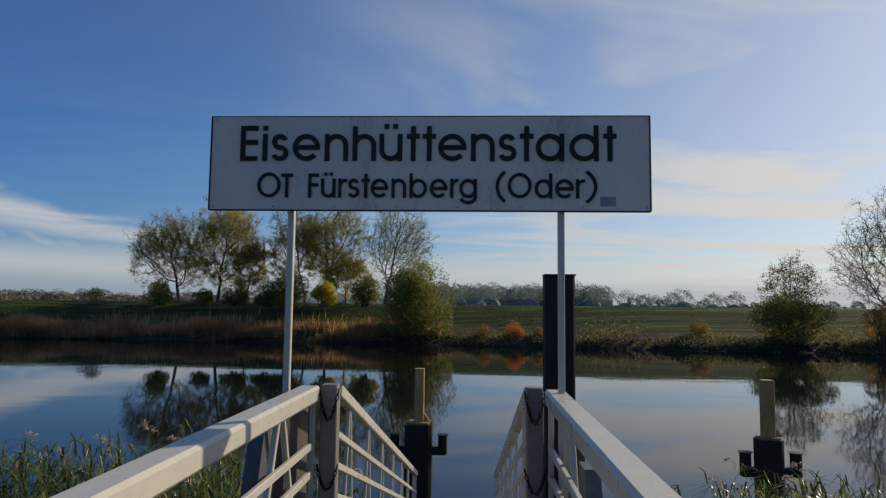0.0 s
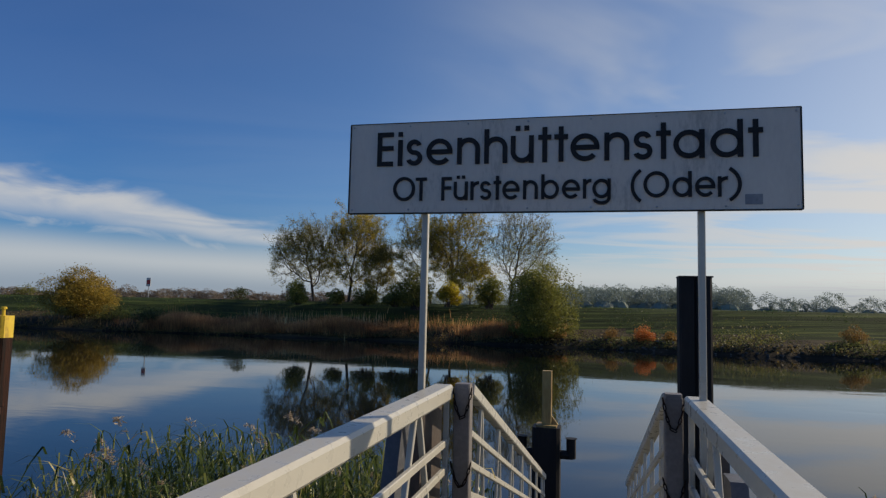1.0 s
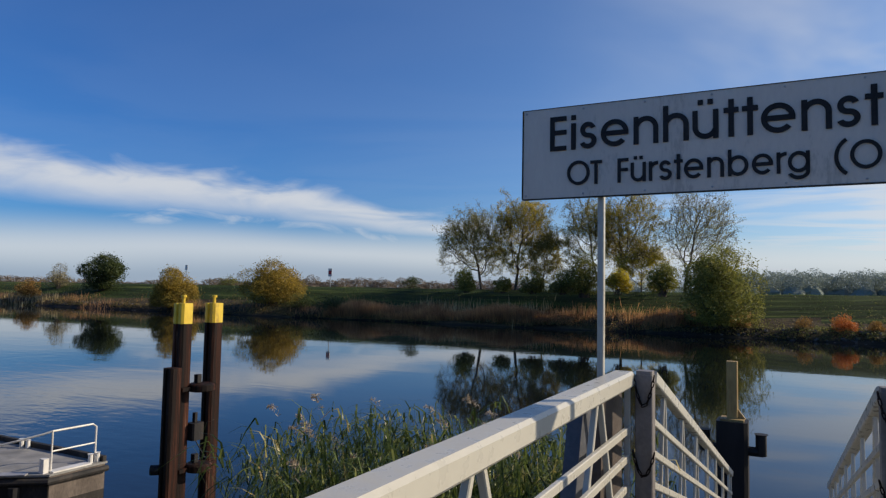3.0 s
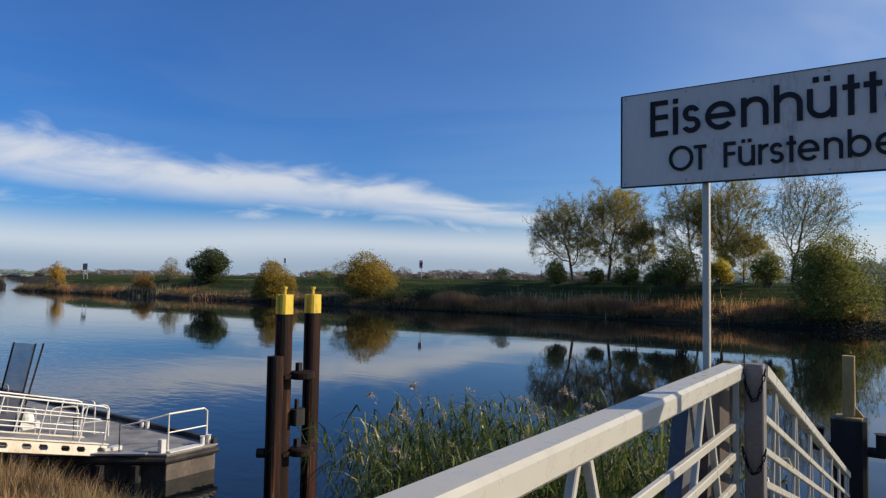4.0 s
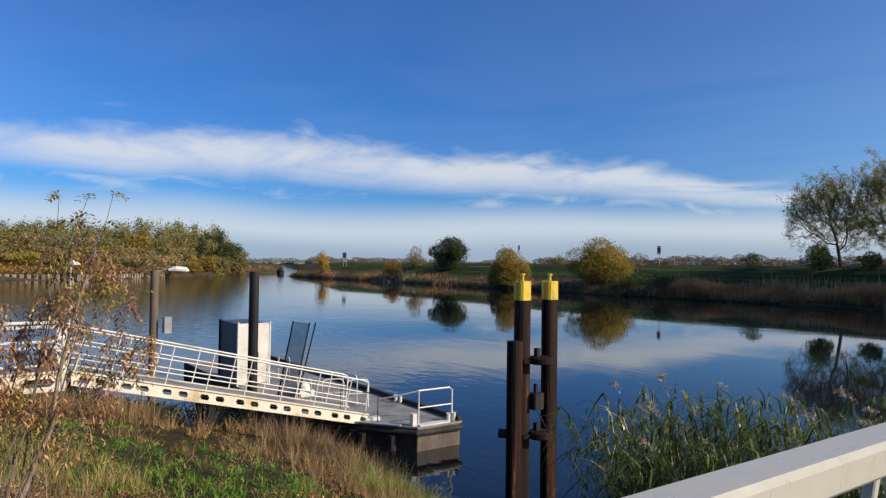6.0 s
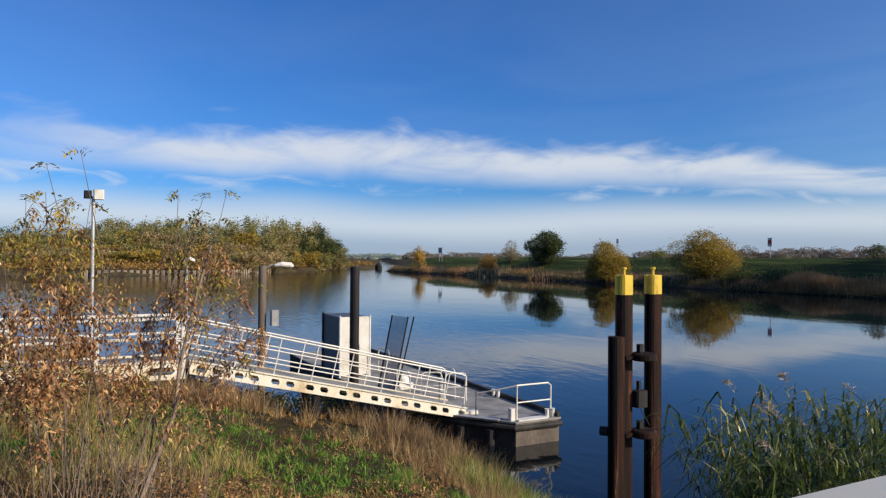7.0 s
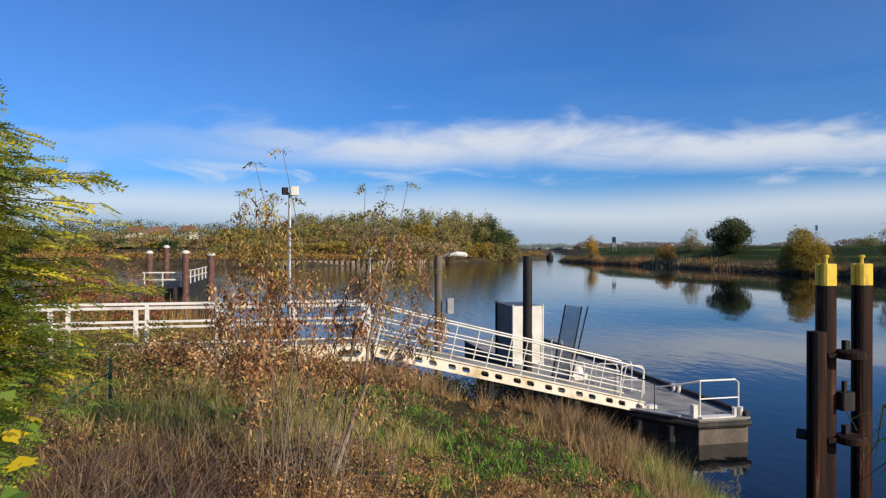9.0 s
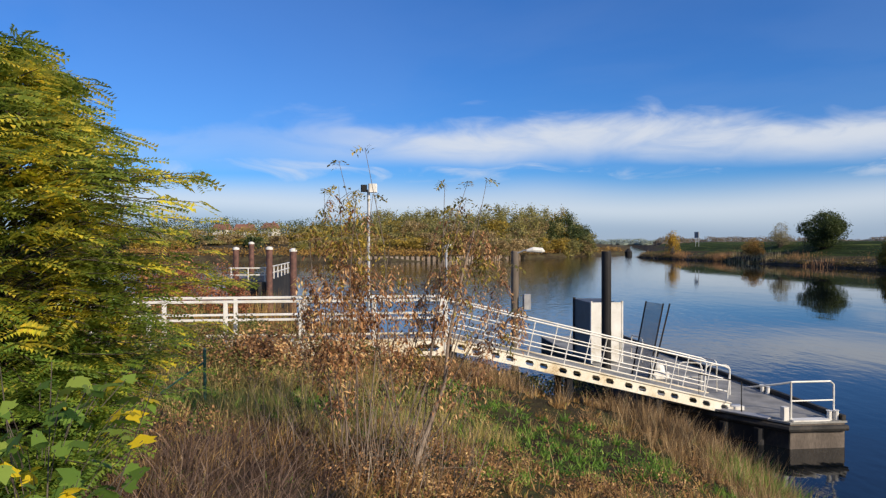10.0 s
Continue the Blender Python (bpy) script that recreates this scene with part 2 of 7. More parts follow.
WATER = bpy.data.materials.new("river_water")
WATER.use_nodes = True
n = Nodes(WATER.node_tree)
geo = n.add("ShaderNodeNewGeometry")
mp = n.add("ShaderNodeMapping")
mp.inputs["Scale"].default_value = (0.55, 1.0, 1.0)
n.link(geo.outputs["Position"], mp.inputs["Vector"])
swell, chop = n.noise(mp.outputs[0], 0.22, 3, 0.5, 0.4), n.noise(mp.outputs[0], 1.6, 3, 0.55)
calm = n.smooth(n.noise(geo.outputs["Position"], 0.018, 2, 0.5), 0.42, 0.62, 0.25, 1.0)
where = n.add("ShaderNodeSeparateXYZ")
n.link(geo.outputs["Position"], where.inputs[0])
ruffled = n.smooth(n.math("SUBTRACT", n.math("MULTIPLY", where.outputs[0], -0.40), where.outputs[1]), -14.0, 10.0)      # the harbour lies open to the wind
height = n.math("MULTIPLY", n.math("ADD", n.math("MULTIPLY", swell, 0.020), n.math("MULTIPLY", chop, 0.0025)), calm)
height = n.math("ADD", height, n.math("MULTIPLY", n.math("MULTIPLY", chop, ruffled), 0.034))
bp = n.add("ShaderNodeBump")
bp.inputs["Strength"].default_value, bp.inputs["Distance"].default_value = 1.0, 1.0
n.link(height, bp.inputs["Height"])
b = n.add("ShaderNodeBsdfPrincipled")
b.inputs["Base Color"].default_value = (0.004, 0.006, 0.008, 1)
b.inputs["IOR"].default_value = 1.333
n.link(n.math("ADD", n.math("MULTIPLY", ruffled, 0.03), 0.03), b.inputs["Roughness"])
n.link(bp.outputs[0], b.inputs["Normal"])
n.link(b.outputs[0], n.add("ShaderNodeOutputMaterial").inputs[0])

# ---- mesh helpers ----


class Mesh:
    """Vertices and faces collected in plain lists; everything is in world metres."""

    def __init__(self):
        self.v, self.f = [], []

    def poly(self, *pts):
        k = len(self.v)
        self.v += [tuple(p) for p in pts]
        self.f.append(tuple(range(k, k + len(pts))))

    def rings(self, rings, close=True, cap=True):
        k, m = len(self.v), len(rings[0])
        for r in rings:
            self.v += [tuple(p) for p in r]
        for i in range(len(rings) - 1):
            a, b = k + i * m, k + (i + 1) * m
            for j in range(m if close else m - 1):
                self.f.append((a + j, a + (j + 1) % m, b + (j + 1) % m, b + j))
        if cap:
            self.f.append(tuple(range(k + m - 1, k - 1, -1)))
            self.f.append(tuple(range(k + (len(rings) - 1) * m, k + len(rings) * m)))

    def frame_of(self, p, q, up=(0, 0, 1)):
        d = (Vector(q) - Vector(p)).normalized()
        s = d.cross(Vector(up))
        if s.length < 1e-4:
            s = d.cross(Vector((0, 1, 0)))
        s.normalize()
        return d, s, s.cross(d).normalized()

    def beam(self, p, q, w, h, bevel=0.0, up=(0, 0, 1)):
        """A bar of w by h from p to q, its corners cut by bevel."""
        d, s, u = self.frame_of(p, q, up)
        b, x, y = bevel, w / 2, h / 2
        prof = [(-x, -y), (x, -y), (x, y), (-x, y)] if not b else [(-x + b, -y), (x - b, -y), (x, -y + b), (x, y - b), (x - b, y), (-x + b, y), (-x, y - b), (-x, -y + b)]
        self.rings([[Vector(e) + s * a + u * c for a, c in prof] for e in (p, q)])

    def tube(self, pts, radii, sides=8, cap=True):
        rings = []
        for i, p in enumerate(pts):
            a, c = pts[max(i - 1, 0)], pts[min(i + 1, len(pts) - 1)]
            d, s, u = self.frame_of(a, c)
            r = radii if isinstance(radii, (int, float)) else radii[i]
            rings.append([Vector(p) + (s * math.cos(2 * math.pi * j / sides) + u * math.sin(2 * math.pi * j / sides)) * r for j in range(sides)])
        self.rings(rings, cap=cap)

    def box(self, x0, y0, z0, x1, y1, z1, bevel=0.0):
        self.beam(((x0 + x1) / 2, (y0 + y1) / 2, z0), ((x0 + x1) / 2, (y0 + y1) / 2, z1), abs(x1 - x0), abs(y1 - y0), bevel, up=(0, 1, 0))

    def prism(self, outline, z0, z1):
        self.rings([[(x, y, z) for x, y in outline] for z in (z0, z1)])

    def data(self, name, smooth=False):
        me = bpy.data.meshes.new(name)
        me.from_pydata(self.v, [], self.f)
        me.update()
        if smooth:
            me.polygons.foreach_set("use_smooth", [True] * len(me.polygons))
        return me


def part(name, mesh, material, parent=None, label="", smooth=False, **tags):
    """One mesh object, under a thing or at top level."""
    ob = new(name, mesh.data(name, smooth) if isinstance(mesh, Mesh) else mesh)
    if not ob.data.materials:
        ob.data.materials.append(material)
    ob.parent = parent
    return tagged(ob, label, **tags)


def thing(name, label, category, group="", at=(0, 0, 0)):
    ob = new(name)
    ob.empty_display_size = 0.2
    ob["base"] = list(at)
    return tagged(ob, label, category, group)


def piece(name, me, material, parent, m, label=""):
    """An object on shared mesh data, placed by m."""
    ob = new(name, me)
    if not me.materials:
        me.materials.append(material)
    ob.parent = parent
    ob.matrix_basis = m
    return tagged(ob, label)


rng = np.random.default_rng(7)
WATER_Z = -3.8

# ---- land and water ----
RIVER = [(900, 8.5, "near"), (-6, 8.3, "near"), (-10, 7.9, "near"), (-13.4, 8.3, "near"), (-17.5, 8.4, "near"), (-26, 2, "near"), (-38, -13, "near"), (-60, -30, "near"), (-160, -75, "near"), (-228, -84, "wood"),
         (-203, 25, "wood"), (-238, 54, "wood"), (-330, 131, "wood"), (-1000, 400, "wood"), (-2300, 920, "far"), (-2300, 960, "far"), (-1000, 426, "far"), (-330, 141, "far"), (-254, 105, "far"),
         (-190, 105, "far"), (-100, 101, "far"), (-20, 101, "far"), (30, 94, "far"), (60, 92, "far"), (900, 60, "near")]


def ramp(x, stops):
    return np.interp(x, [s[0] for s in stops], [s[1] for s in stops])


def wobble(x, y, s, seed=0.0):
    """A cheap smooth noise for arrays."""
    return (np.sin(x / s + 1.3 * np.sin(y / s * 0.7 + seed)) + np.sin(y / s * 1.1 + 1.7 * np.sin(x / s * 0.6 + 2 * seed + 1)) + np.sin((x + y) / s * 0.53 + seed)) / 3


def land(x, y):
    """Height of the ground, and the kind of bank it belongs to (0 near, 1 far, 2 wooded)."""
    x, y = np.asarray(x, float), np.asarray(y, float)
    best = np.full(x.shape, 1e9)
    kind = np.zeros(x.shape, int)
    inside = np.zeros(x.shape, bool)
    for (ax, ay, k), (bx, by, _) in zip(RIVER, RIVER[1:] + RIVER[:1]):
        ex, ey = bx - ax, by - ay
        t = np.clip(((x - ax) * ex + (y - ay) * ey) / (ex * ex + ey * ey), 0, 1)
        d = np.hypot(x - ax - t * ex, y - ay - t * ey)
        closer = d < best
        best = np.where(closer, d, best)
        kind = np.where(closer, {"near": 0, "far": 1, "wood": 2}[k], kind)
        cross = (ay > y) != (by > y)
        with np.errstate(divide="ignore", invalid="ignore"):
            inside ^= cross & (x < ex * (y - ay) / (ey if ey else 1e-9) + ax)
    s = np.where(inside, -best, best)
    s = s + wobble(x, y, 3.1) * 0.35 + np.where(kind == 1, wobble(x, y, 9.0, 2.0) * 0.6, 0)
    top = ramp(-x, [(1, -0.12), (4, -0.45), (12, -1.15), (40, -1.5)])
    near = ramp(s, [(-12, -6.5), (-1.5, -4.5), (0, -3.8), (9.5, 0), (9.6, 0)])
    near = np.where(s > 0, -3.8 + (top + 3.8) * np.clip(s / 9.6, 0, 1) ** 0.68, near) + np.where(s > 0.5, (wobble(x, y, 0.9, 4) * 0.10 + wobble(x, y, 0.37, 9) * 0.05) * np.clip((-x - 1.2) / 2, 0, 1), 0)
    far = ramp(s, [(-12, -6.5), (-1.5, -4.6), (0, -3.8), (1.5, -2.64), (5, -1.96), (9, -1.26), (20, 2.2), (23, 2.3), (34, -0.6), (70, -1.0), (400, -1.0)])
    wood = ramp(s, [(-12, -6.5), (-0.6, -4.6), (0, -3.6), (1.5, -1.9), (14, -0.8), (50, 1.5), (120, 4.0), (300, 9.0), (600, 4.0)])
    return np.where(kind == 0, near, np.where(kind == 1, far, wood)), kind, s


def build_ground():
    nx, ny = 380, 380
    u, w = np.linspace(-1, 1, nx), np.linspace(-1, 1, ny)
    a, b = 12.0, 6.2
    xs, ys = -7 + a * np.sinh(b * u), 3 + a * np.sinh(b * w)
    X, Y = np.meshgrid(xs, ys)
    Z, K, S = land(X, Y)
    me = bpy.data.meshes.new("ground")
    me.vertices.add(nx * ny)
    me.vertices.foreach_set("co", np.stack([X, Y, Z], -1).astype(np.float32).ravel())
    i = (np.arange(ny - 1)[:, None] * nx + np.arange(nx - 1)[None]).ravel()
    q = np.stack([i, i + 1, i + nx + 1, i + nx], 1)
    me.loops.add(q.size)
    me.loops.foreach_set("vertex_index", q.ravel())
    me.polygons.add(len(q))
    me.polygons.foreach_set("loop_start", np.arange(len(q)) * 4)
    k, s = K.ravel()[i], S.ravel()[i]
    slot = np.where(s < 0, 3, np.where(k == 0, 0, np.where(k == 1, np.where(s < 6.5, 2, 1), 2)))
    slot = np.where((k == 1) & (s > 36), 1, slot)
    for m in (SOIL, DIKE, VERGE, MUD):
        me.materials.append(m)
    me.polygons.foreach_set("material_index", slot)
    me.polygons.foreach_set("use_smooth", np.ones(len(q), bool))
    me.update(calc_edges=True)
    me.validate()
    return tagged(new("ground", me), "grassy river banks with a green dike along the far shore", "ground", kind="structure")


build_ground()
w = Mesh()
w.poly((-3000, -300, WATER_Z), (1200, -300, WATER_Z), (1200, 1200, WATER_Z), (-3000, 1200, WATER_Z))
part("water", w, WATER, None, "calm dark river water mirroring sky and trees", category="water", kind="structure")

# ---- access bridge, hinged ramp and chains ----
RAIL_Z, HINGE_Y, XL, XR = 1.15, 3.92, -0.88, 0.40        # rail top, hinge line, inner faces of the rails


def bridge_side(parent, sx, x):
    """One side of the level bridge: box rail on inverted V bars with three slim rails."""
    m = Mesh()
    m.beam((x + sx * 0.06, -2.2, RAIL_Z - 0.045), (x + sx * 0.06, HINGE_Y - 0.05, RAIL_Z - 0.045), 0.12, 0.09, 0.014)
    part("handrail", m, PAINT, parent)
    for z in (0.82, 0.665, 0.505, 0.35):
        m = Mesh()
        m.beam((x + sx * 0.035, -2.2, z), (x + sx * 0.035, HINGE_Y - 0.02, z), 0.025, 0.04, 0.004)
        part("slim_rail", m, PAINT, parent)
    for y in np.arange(3.28, -2.2, -1.46):
        for dy in (0.46, -0.46):
            m = Mesh()
            m.beam((x + sx * 0.06, y + dy * 0.08, RAIL_Z - 0.09), (x + sx * 0.06, y + dy, 0.05), 0.028, 0.03, 0.004, up=(1, 0, 0))
            part("brace", m, PAINT, parent)
    m = Mesh()
    m.beam((x + sx * 0.06, -2.2, 0.0), (x + sx * 0.06, HINGE_Y, 0.0), 0.08, 0.16, 0.006)
    part("bottom_chord", m, PAINT, parent)
    m = Mesh()
    m.box(min(x - sx * 0.002, x - sx * 0.098), HINGE_Y - 0.045, -0.1, max(x - sx * 0.002, x - sx * 0.098), HINGE_Y + 0.055, RAIL_Z - 0.018, 0.006)
    part("hinge_post", m, POSTGREY, parent)
    m = Mesh()
    m.box(min(x - sx * 0.006, x - sx * 0.094), HINGE_Y - 0.041, RAIL_Z - 0.018, max(x - sx * 0.006, x - sx * 0.094), HINGE_Y + 0.051, RAIL_Z + 0.004, 0.008)
    part("post_cap", m, POSTGREY, parent)
    m = Mesh()
    m.box(min(x + sx * 0.02, x + sx * 0.05), HINGE_Y - 0.085, 0.0, max(x + sx * 0.02, x + sx * 0.05), HINGE_Y - 0.055, RAIL_Z - 0.09, 0.003)
    part("end_bar", m, PAINT, parent)
    m = Mesh()
    a, b = min(x + sx * 0.125, x + sx * 0.20), max(x + sx * 0.125, x + sx * 0.20)
    m.rings([[(a, y0, z), (b, y0, z), (b, y1, z), (a, y1, z)] for z, y0, y1 in ((-2.9, 2.30, 3.40), (0.3, 3.02, 3.42), (RAIL_Z - (0.10 if sx < 0 else 0.30), 3.27, 3.44))])
    part("support_column", m, DARKCOL, parent, "blue-grey tapered plate column")
    m = Mesh()
    a, b = min(x + sx * 0.125, x + sx * 0.19), max(x + sx * 0.125, x + sx * 0.19)
    m.rings([[(a, y0, z), (b, y0, z), (b, y1, z), (a, y1, z)] for z, y0, y1 in ((-2.9, 3.45, 4.12), (0.3, 3.58, 4.12), (RAIL_Z - (0.10 if sx < 0 else 0.22), 3.66, 4.12))])
    part("support_column", m, BROWNCOL, parent, "brown weathered plate column")


bridge = thing("access_bridge", "pale grey steel access bridge with box handrails", "gangway")
bridge_side(bridge, -1, XL)
bridge_side(bridge, 1, XR)
m = Mesh()
m.box(XL - 0.02, -2.2, -0.06, XR + 0.02, HINGE_Y, 0.0)
part("deck", m, DECK, bridge)

RAMP_Y, RAMP_DROP = 9.67, -1.84
ramp_thing = thing("gangway_ramp", "pale grey steel ramp sloping down to the river", "gangway")


def on_ramp(y, z):
    """Height z above the ramp's sloping line at the distance y."""
    return z + RAMP_DROP * (y - HINGE_Y - 0.06) / (RAMP_Y - HINGE_Y - 0.06)


def ramp_side(parent, sx, x):
    y0, y1 = HINGE_Y + 0.06, RAMP_Y
    m = Mesh()
    m.beam((x + sx * 0.03, y0, on_ramp(y0, RAIL_Z - 0.035)), (x + sx * 0.03, y1, on_ramp(y1, RAIL_Z - 0.035)), 0.07, 0.07, 0.006)
    part("handrail", m, PAINT, parent)
    for z in (0.86, 0.68, 0.50, 0.32):
        m = Mesh()
        m.beam((x + sx * 0.02, y0, on_ramp(y0, z)), (x + sx * 0.02, y1, on_ramp(y1, z)), 0.025, 0.04, 0.004)
        part("slim_rail", m, PAINT, parent)
    m = Mesh()
    m.beam((x + sx * 0.03, y0, on_ramp(y0, 0.0)), (x + sx * 0.03, y1, on_ramp(y1, 0.0)), 0.07, 0.14, 0.006)
    part("bottom_chord", m, PAINT, parent)
    for y in np.arange(y0 + 0.45, y1, 0.82):
        for dy in (0.2, -0.2):
            m = Mesh()
            m.beam((x + sx * 0.03, y + dy * 0.1, on_ramp(y, RAIL_Z - 0.07)), (x + sx * 0.03, y + dy, on_ramp(y + dy, 0.05)), 0.020, 0.022, 0.003, up=(1, 0, 0))
            part("brace", m, PAINT, parent)
    for y in (y0 + 0.02, y1 - 0.02):
        m = Mesh()
        m.beam((x + sx * 0.03, y, on_ramp(y, -0.05)), (x + sx * 0.03, y, on_ramp(y, RAIL_Z - 0.07)), 0.05, 0.03, 0.004, up=(1, 0, 0))
        part("end_post", m, PAINT, parent)


ramp_side(ramp_thing, -1, XL + 0.10)
ramp_side(ramp_thing, 1, XR - 0.10)
m = Mesh()
m.beam(((XL + XR) / 2, HINGE_Y + 0.06, -0.03), ((XL + XR) / 2, RAMP_Y, RAMP_DROP - 0.03), XR - XL - 0.22, 0.05)
part("deck", m, DECK, ramp_thing)


def link_mesh():
    m = Mesh()
    pts = []
    for i in range(12):
        a = 2 * math.pi * i / 12
        pts.append((0.007 * math.cos(a), 0, 0.014 * math.sin(a) + (0.006 if math.sin(a) > 0 else -0.006)))
    k = 0
    rings = []
    for i in range(12):
        d, s, u = m.frame_of(pts[i - 1], pts[(i + 1) % 12], (0, 1, 0))
        rings.append([Vector(pts[i]) + s * 0.0034 * math.cos(q) + u * 0.0034 * math.sin(q) for q in (0.8, 2.4, 3.9, 5.5)])
    m.rings(rings + [rings[0]], cap=False)
    return m.data("link", True)


LINK = link_mesh()


def chain(p, q, sag):
    """A slack chain of separate links between two eyes."""
    c = thing("chain", "dark rusty steel chain hanging at the ramp hinge", "chain", "hinge chains")
    p, q = Vector(p), Vector(q)
    pts = [p.lerp(q, t) - Vector((0, 0, sag * 4 * t * (1 - t))) for t in np.linspace(0, 1, 60)]
    length = [0.0]
    for a, b in zip(pts, pts[1:]):
        length.append(length[-1] + (b - a).length)
    count = int(length[-1] / 0.031)
    for i in range(count):
        s = (i + 0.5) * length[-1] / count
        j = next(k for k in range(59) if length[k + 1] >= s)
        d = (pts[j + 1] - pts[j]).normalized()
        quat = d.to_track_quat("Z", "Y")
        mt = Matrix.Translation(pts[j]) @ quat.to_matrix().to_4x4() @ pose(0, 0, 0, 0, 0, 90 * (i % 2) + 20)
        piece("link", LINK, RUST, c, mt)


for z, sag in ((1.13, 0.17), (0.70, 0.13)):
    chain((XL - 0.004, HINGE_Y - 0.062, z), (XL + 0.112, HINGE_Y - 0.058, z + 0.01), sag)
    chain((XR + 0.004, HINGE_Y - 0.062, z), (XR - 0.112, HINGE_Y - 0.058, z + 0.01), sag)

# ---- name sign ----
SIGN_X0, SIGN_X1, SIGN_Y, SIGN_Z0, SIGN_Z1 = -1.492, 0.957, 3.665, 2.140, 2.668
sign = thing("name_sign", "weathered light grey name board with black lettering on two posts", "sign")
m = Mesh()
m.box(SIGN_X0, SIGN_Y, SIGN_Z0, SIGN_X1, SIGN_Y + 0.035, SIGN_Z1, 0.005)
part("board", m, SIGNFACE, sign)
for x in (-1.035, 0.478):
    m = Mesh()
    m.box(x - 0.018, SIGN_Y + 0.038, -1.6, x + 0.018, SIGN_Y + 0.078, SIGN_Z1 - 0.03, 0.004)
    part("sign_post", m, PAINT, sign, "pale grey square post")


def letter(ch, a, b, base, xh, tall, st, drop=0.0):
    """One raised letter of the board's round geometric face, built of straight strokes and arcs.
    a, b: its left and right edge on a board 781 units wide; heights in the same units above the board's lower edge."""
    u = (SIGN_X1 - SIGN_X0) / 781
    x0, x1, z0, xh, tall, st = SIGN_X0 + a * u, SIGN_X0 + b * u, SIGN_Z0 + base * u, xh * u, tall * u, st * u
    m = Mesh()
    cx, w = (x0 + x1) / 2, x1 - x0

    def bar(p, q, r, t):
        m.box(p, SIGN_Y - 0.009, q, r, SIGN_Y - 0.001, t)

    def arc(ox, oz, rx, rz, a0, a1):
        rows = []
        for i in range(29):
            g = radians(a0 + (a1 - a0) * i / 28)
            c, s = math.cos(g), math.sin(g)
            o, q = (ox + rx * c, oz + rz * s), (ox + (rx - st) * c, oz + (rz - st) * s)
            rows.append([(o[0], SIGN_Y - 0.009, o[1]), (q[0], SIGN_Y - 0.009, q[1]), (q[0], SIGN_Y - 0.001, q[1]), (o[0], SIGN_Y - 0.001, o[1])])
        m.rings(rows)

    if ch in "EF":
        bar(x0, z0, x0 + st, z0 + tall)
        bar(x0 + st, z0 + tall - st, x1, z0 + tall)
        bar(x0 + st, z0 + tall * 0.53 - st / 2, x1 - (0 if ch == "E" else w * 0.05), z0 + tall * 0.53 + st / 2)
        if ch == "E":
            bar(x0 + st, z0, x1, z0 + st)
    elif ch == "T":
        bar(x0, z0 + tall - st, x1, z0 + tall)
        bar(cx - st / 2, z0, cx + st / 2, z0 + tall - st)
    elif ch == "O":
        arc(cx, z0 + tall / 2, w / 2, tall / 2, 0, 360)
    elif ch == "i":
        bar(cx - st / 2, z0, cx + st / 2, z0 + xh)
        bar(cx - st / 2, z0 + tall - st, cx + st / 2, z0 + tall)
    elif ch in "nh":
        bar(x0, z0, x0 + st, z0 + (tall if ch == "h" else xh))
        arc(cx, z0 + xh - w / 2, w / 2, w / 2, 0, 160)
        bar(x1 - st, z0, x1, z0 + xh - w / 2)
    elif ch == "\u00fc":
        bar(x1 - st, z0, x1, z0 + xh)
        arc(cx, z0 + w / 2, w / 2, w / 2, 180, 340)
        bar(x0, z0 + w / 2, x0 + st, z0 + xh)
        for o in (-0.19, 0.19):
            bar(cx + o * w - st / 2, z0 + tall - st, cx + o * w + st / 2, z0 + tall)
    elif ch == "s":
        r = (xh + st) / 4
        arc(cx, z0 + xh - r, w * 0.46, r, 20, 268)
        arc(cx, z0 + r, w * 0.5, r, 92, -160)
    elif ch == "r":
        bar(x0, z0, x0 + st, z0 + xh)
        arc(x1, z0 + xh - w * 0.9, w, w * 0.9, 88, 160)
    elif ch == "t":
        bar(cx - st / 2, z0, cx + st / 2, z0 + tall)
        bar(x0, z0 + xh - st, cx - st / 2, z0 + xh)
        bar(cx + st / 2, z0 + xh - st, x1, z0 + xh)
    elif ch in "()":
        rz, rx = tall / 2 / math.sin(radians(58)), w / (1 - math.cos(radians(58)))
        if ch == "(":
            arc(x0 + rx, z0 + tall / 2, rx, rz, 122, 238)
        else:
            arc(x1 - rx, z0 + tall / 2, rx, rz, -58, 58)
    else:
        arc(cx, z0 + xh / 2, w / 2, xh / 2, 0, 318 if ch == "e" else 360)
        if ch == "e":
            bar(x0 + st * 0.8, z0 + xh / 2 - st / 2, x1 - 0.001, z0 + xh / 2 + st / 2)
        elif ch == "b":
            bar(x0, z0, x0 + st, z0 + tall)
        elif ch == "g":
            bar(x1 - st, z0, x1, z0 + xh)
            arc(cx, z0 + st * 0.2, w / 2, drop * u, 195, 360)
        else:
            bar(x1 - st, z0, x1, z0 + (tall if ch == "d" else xh))
    part("letter", m, BLACKPAINT, sign, "black raised letter")


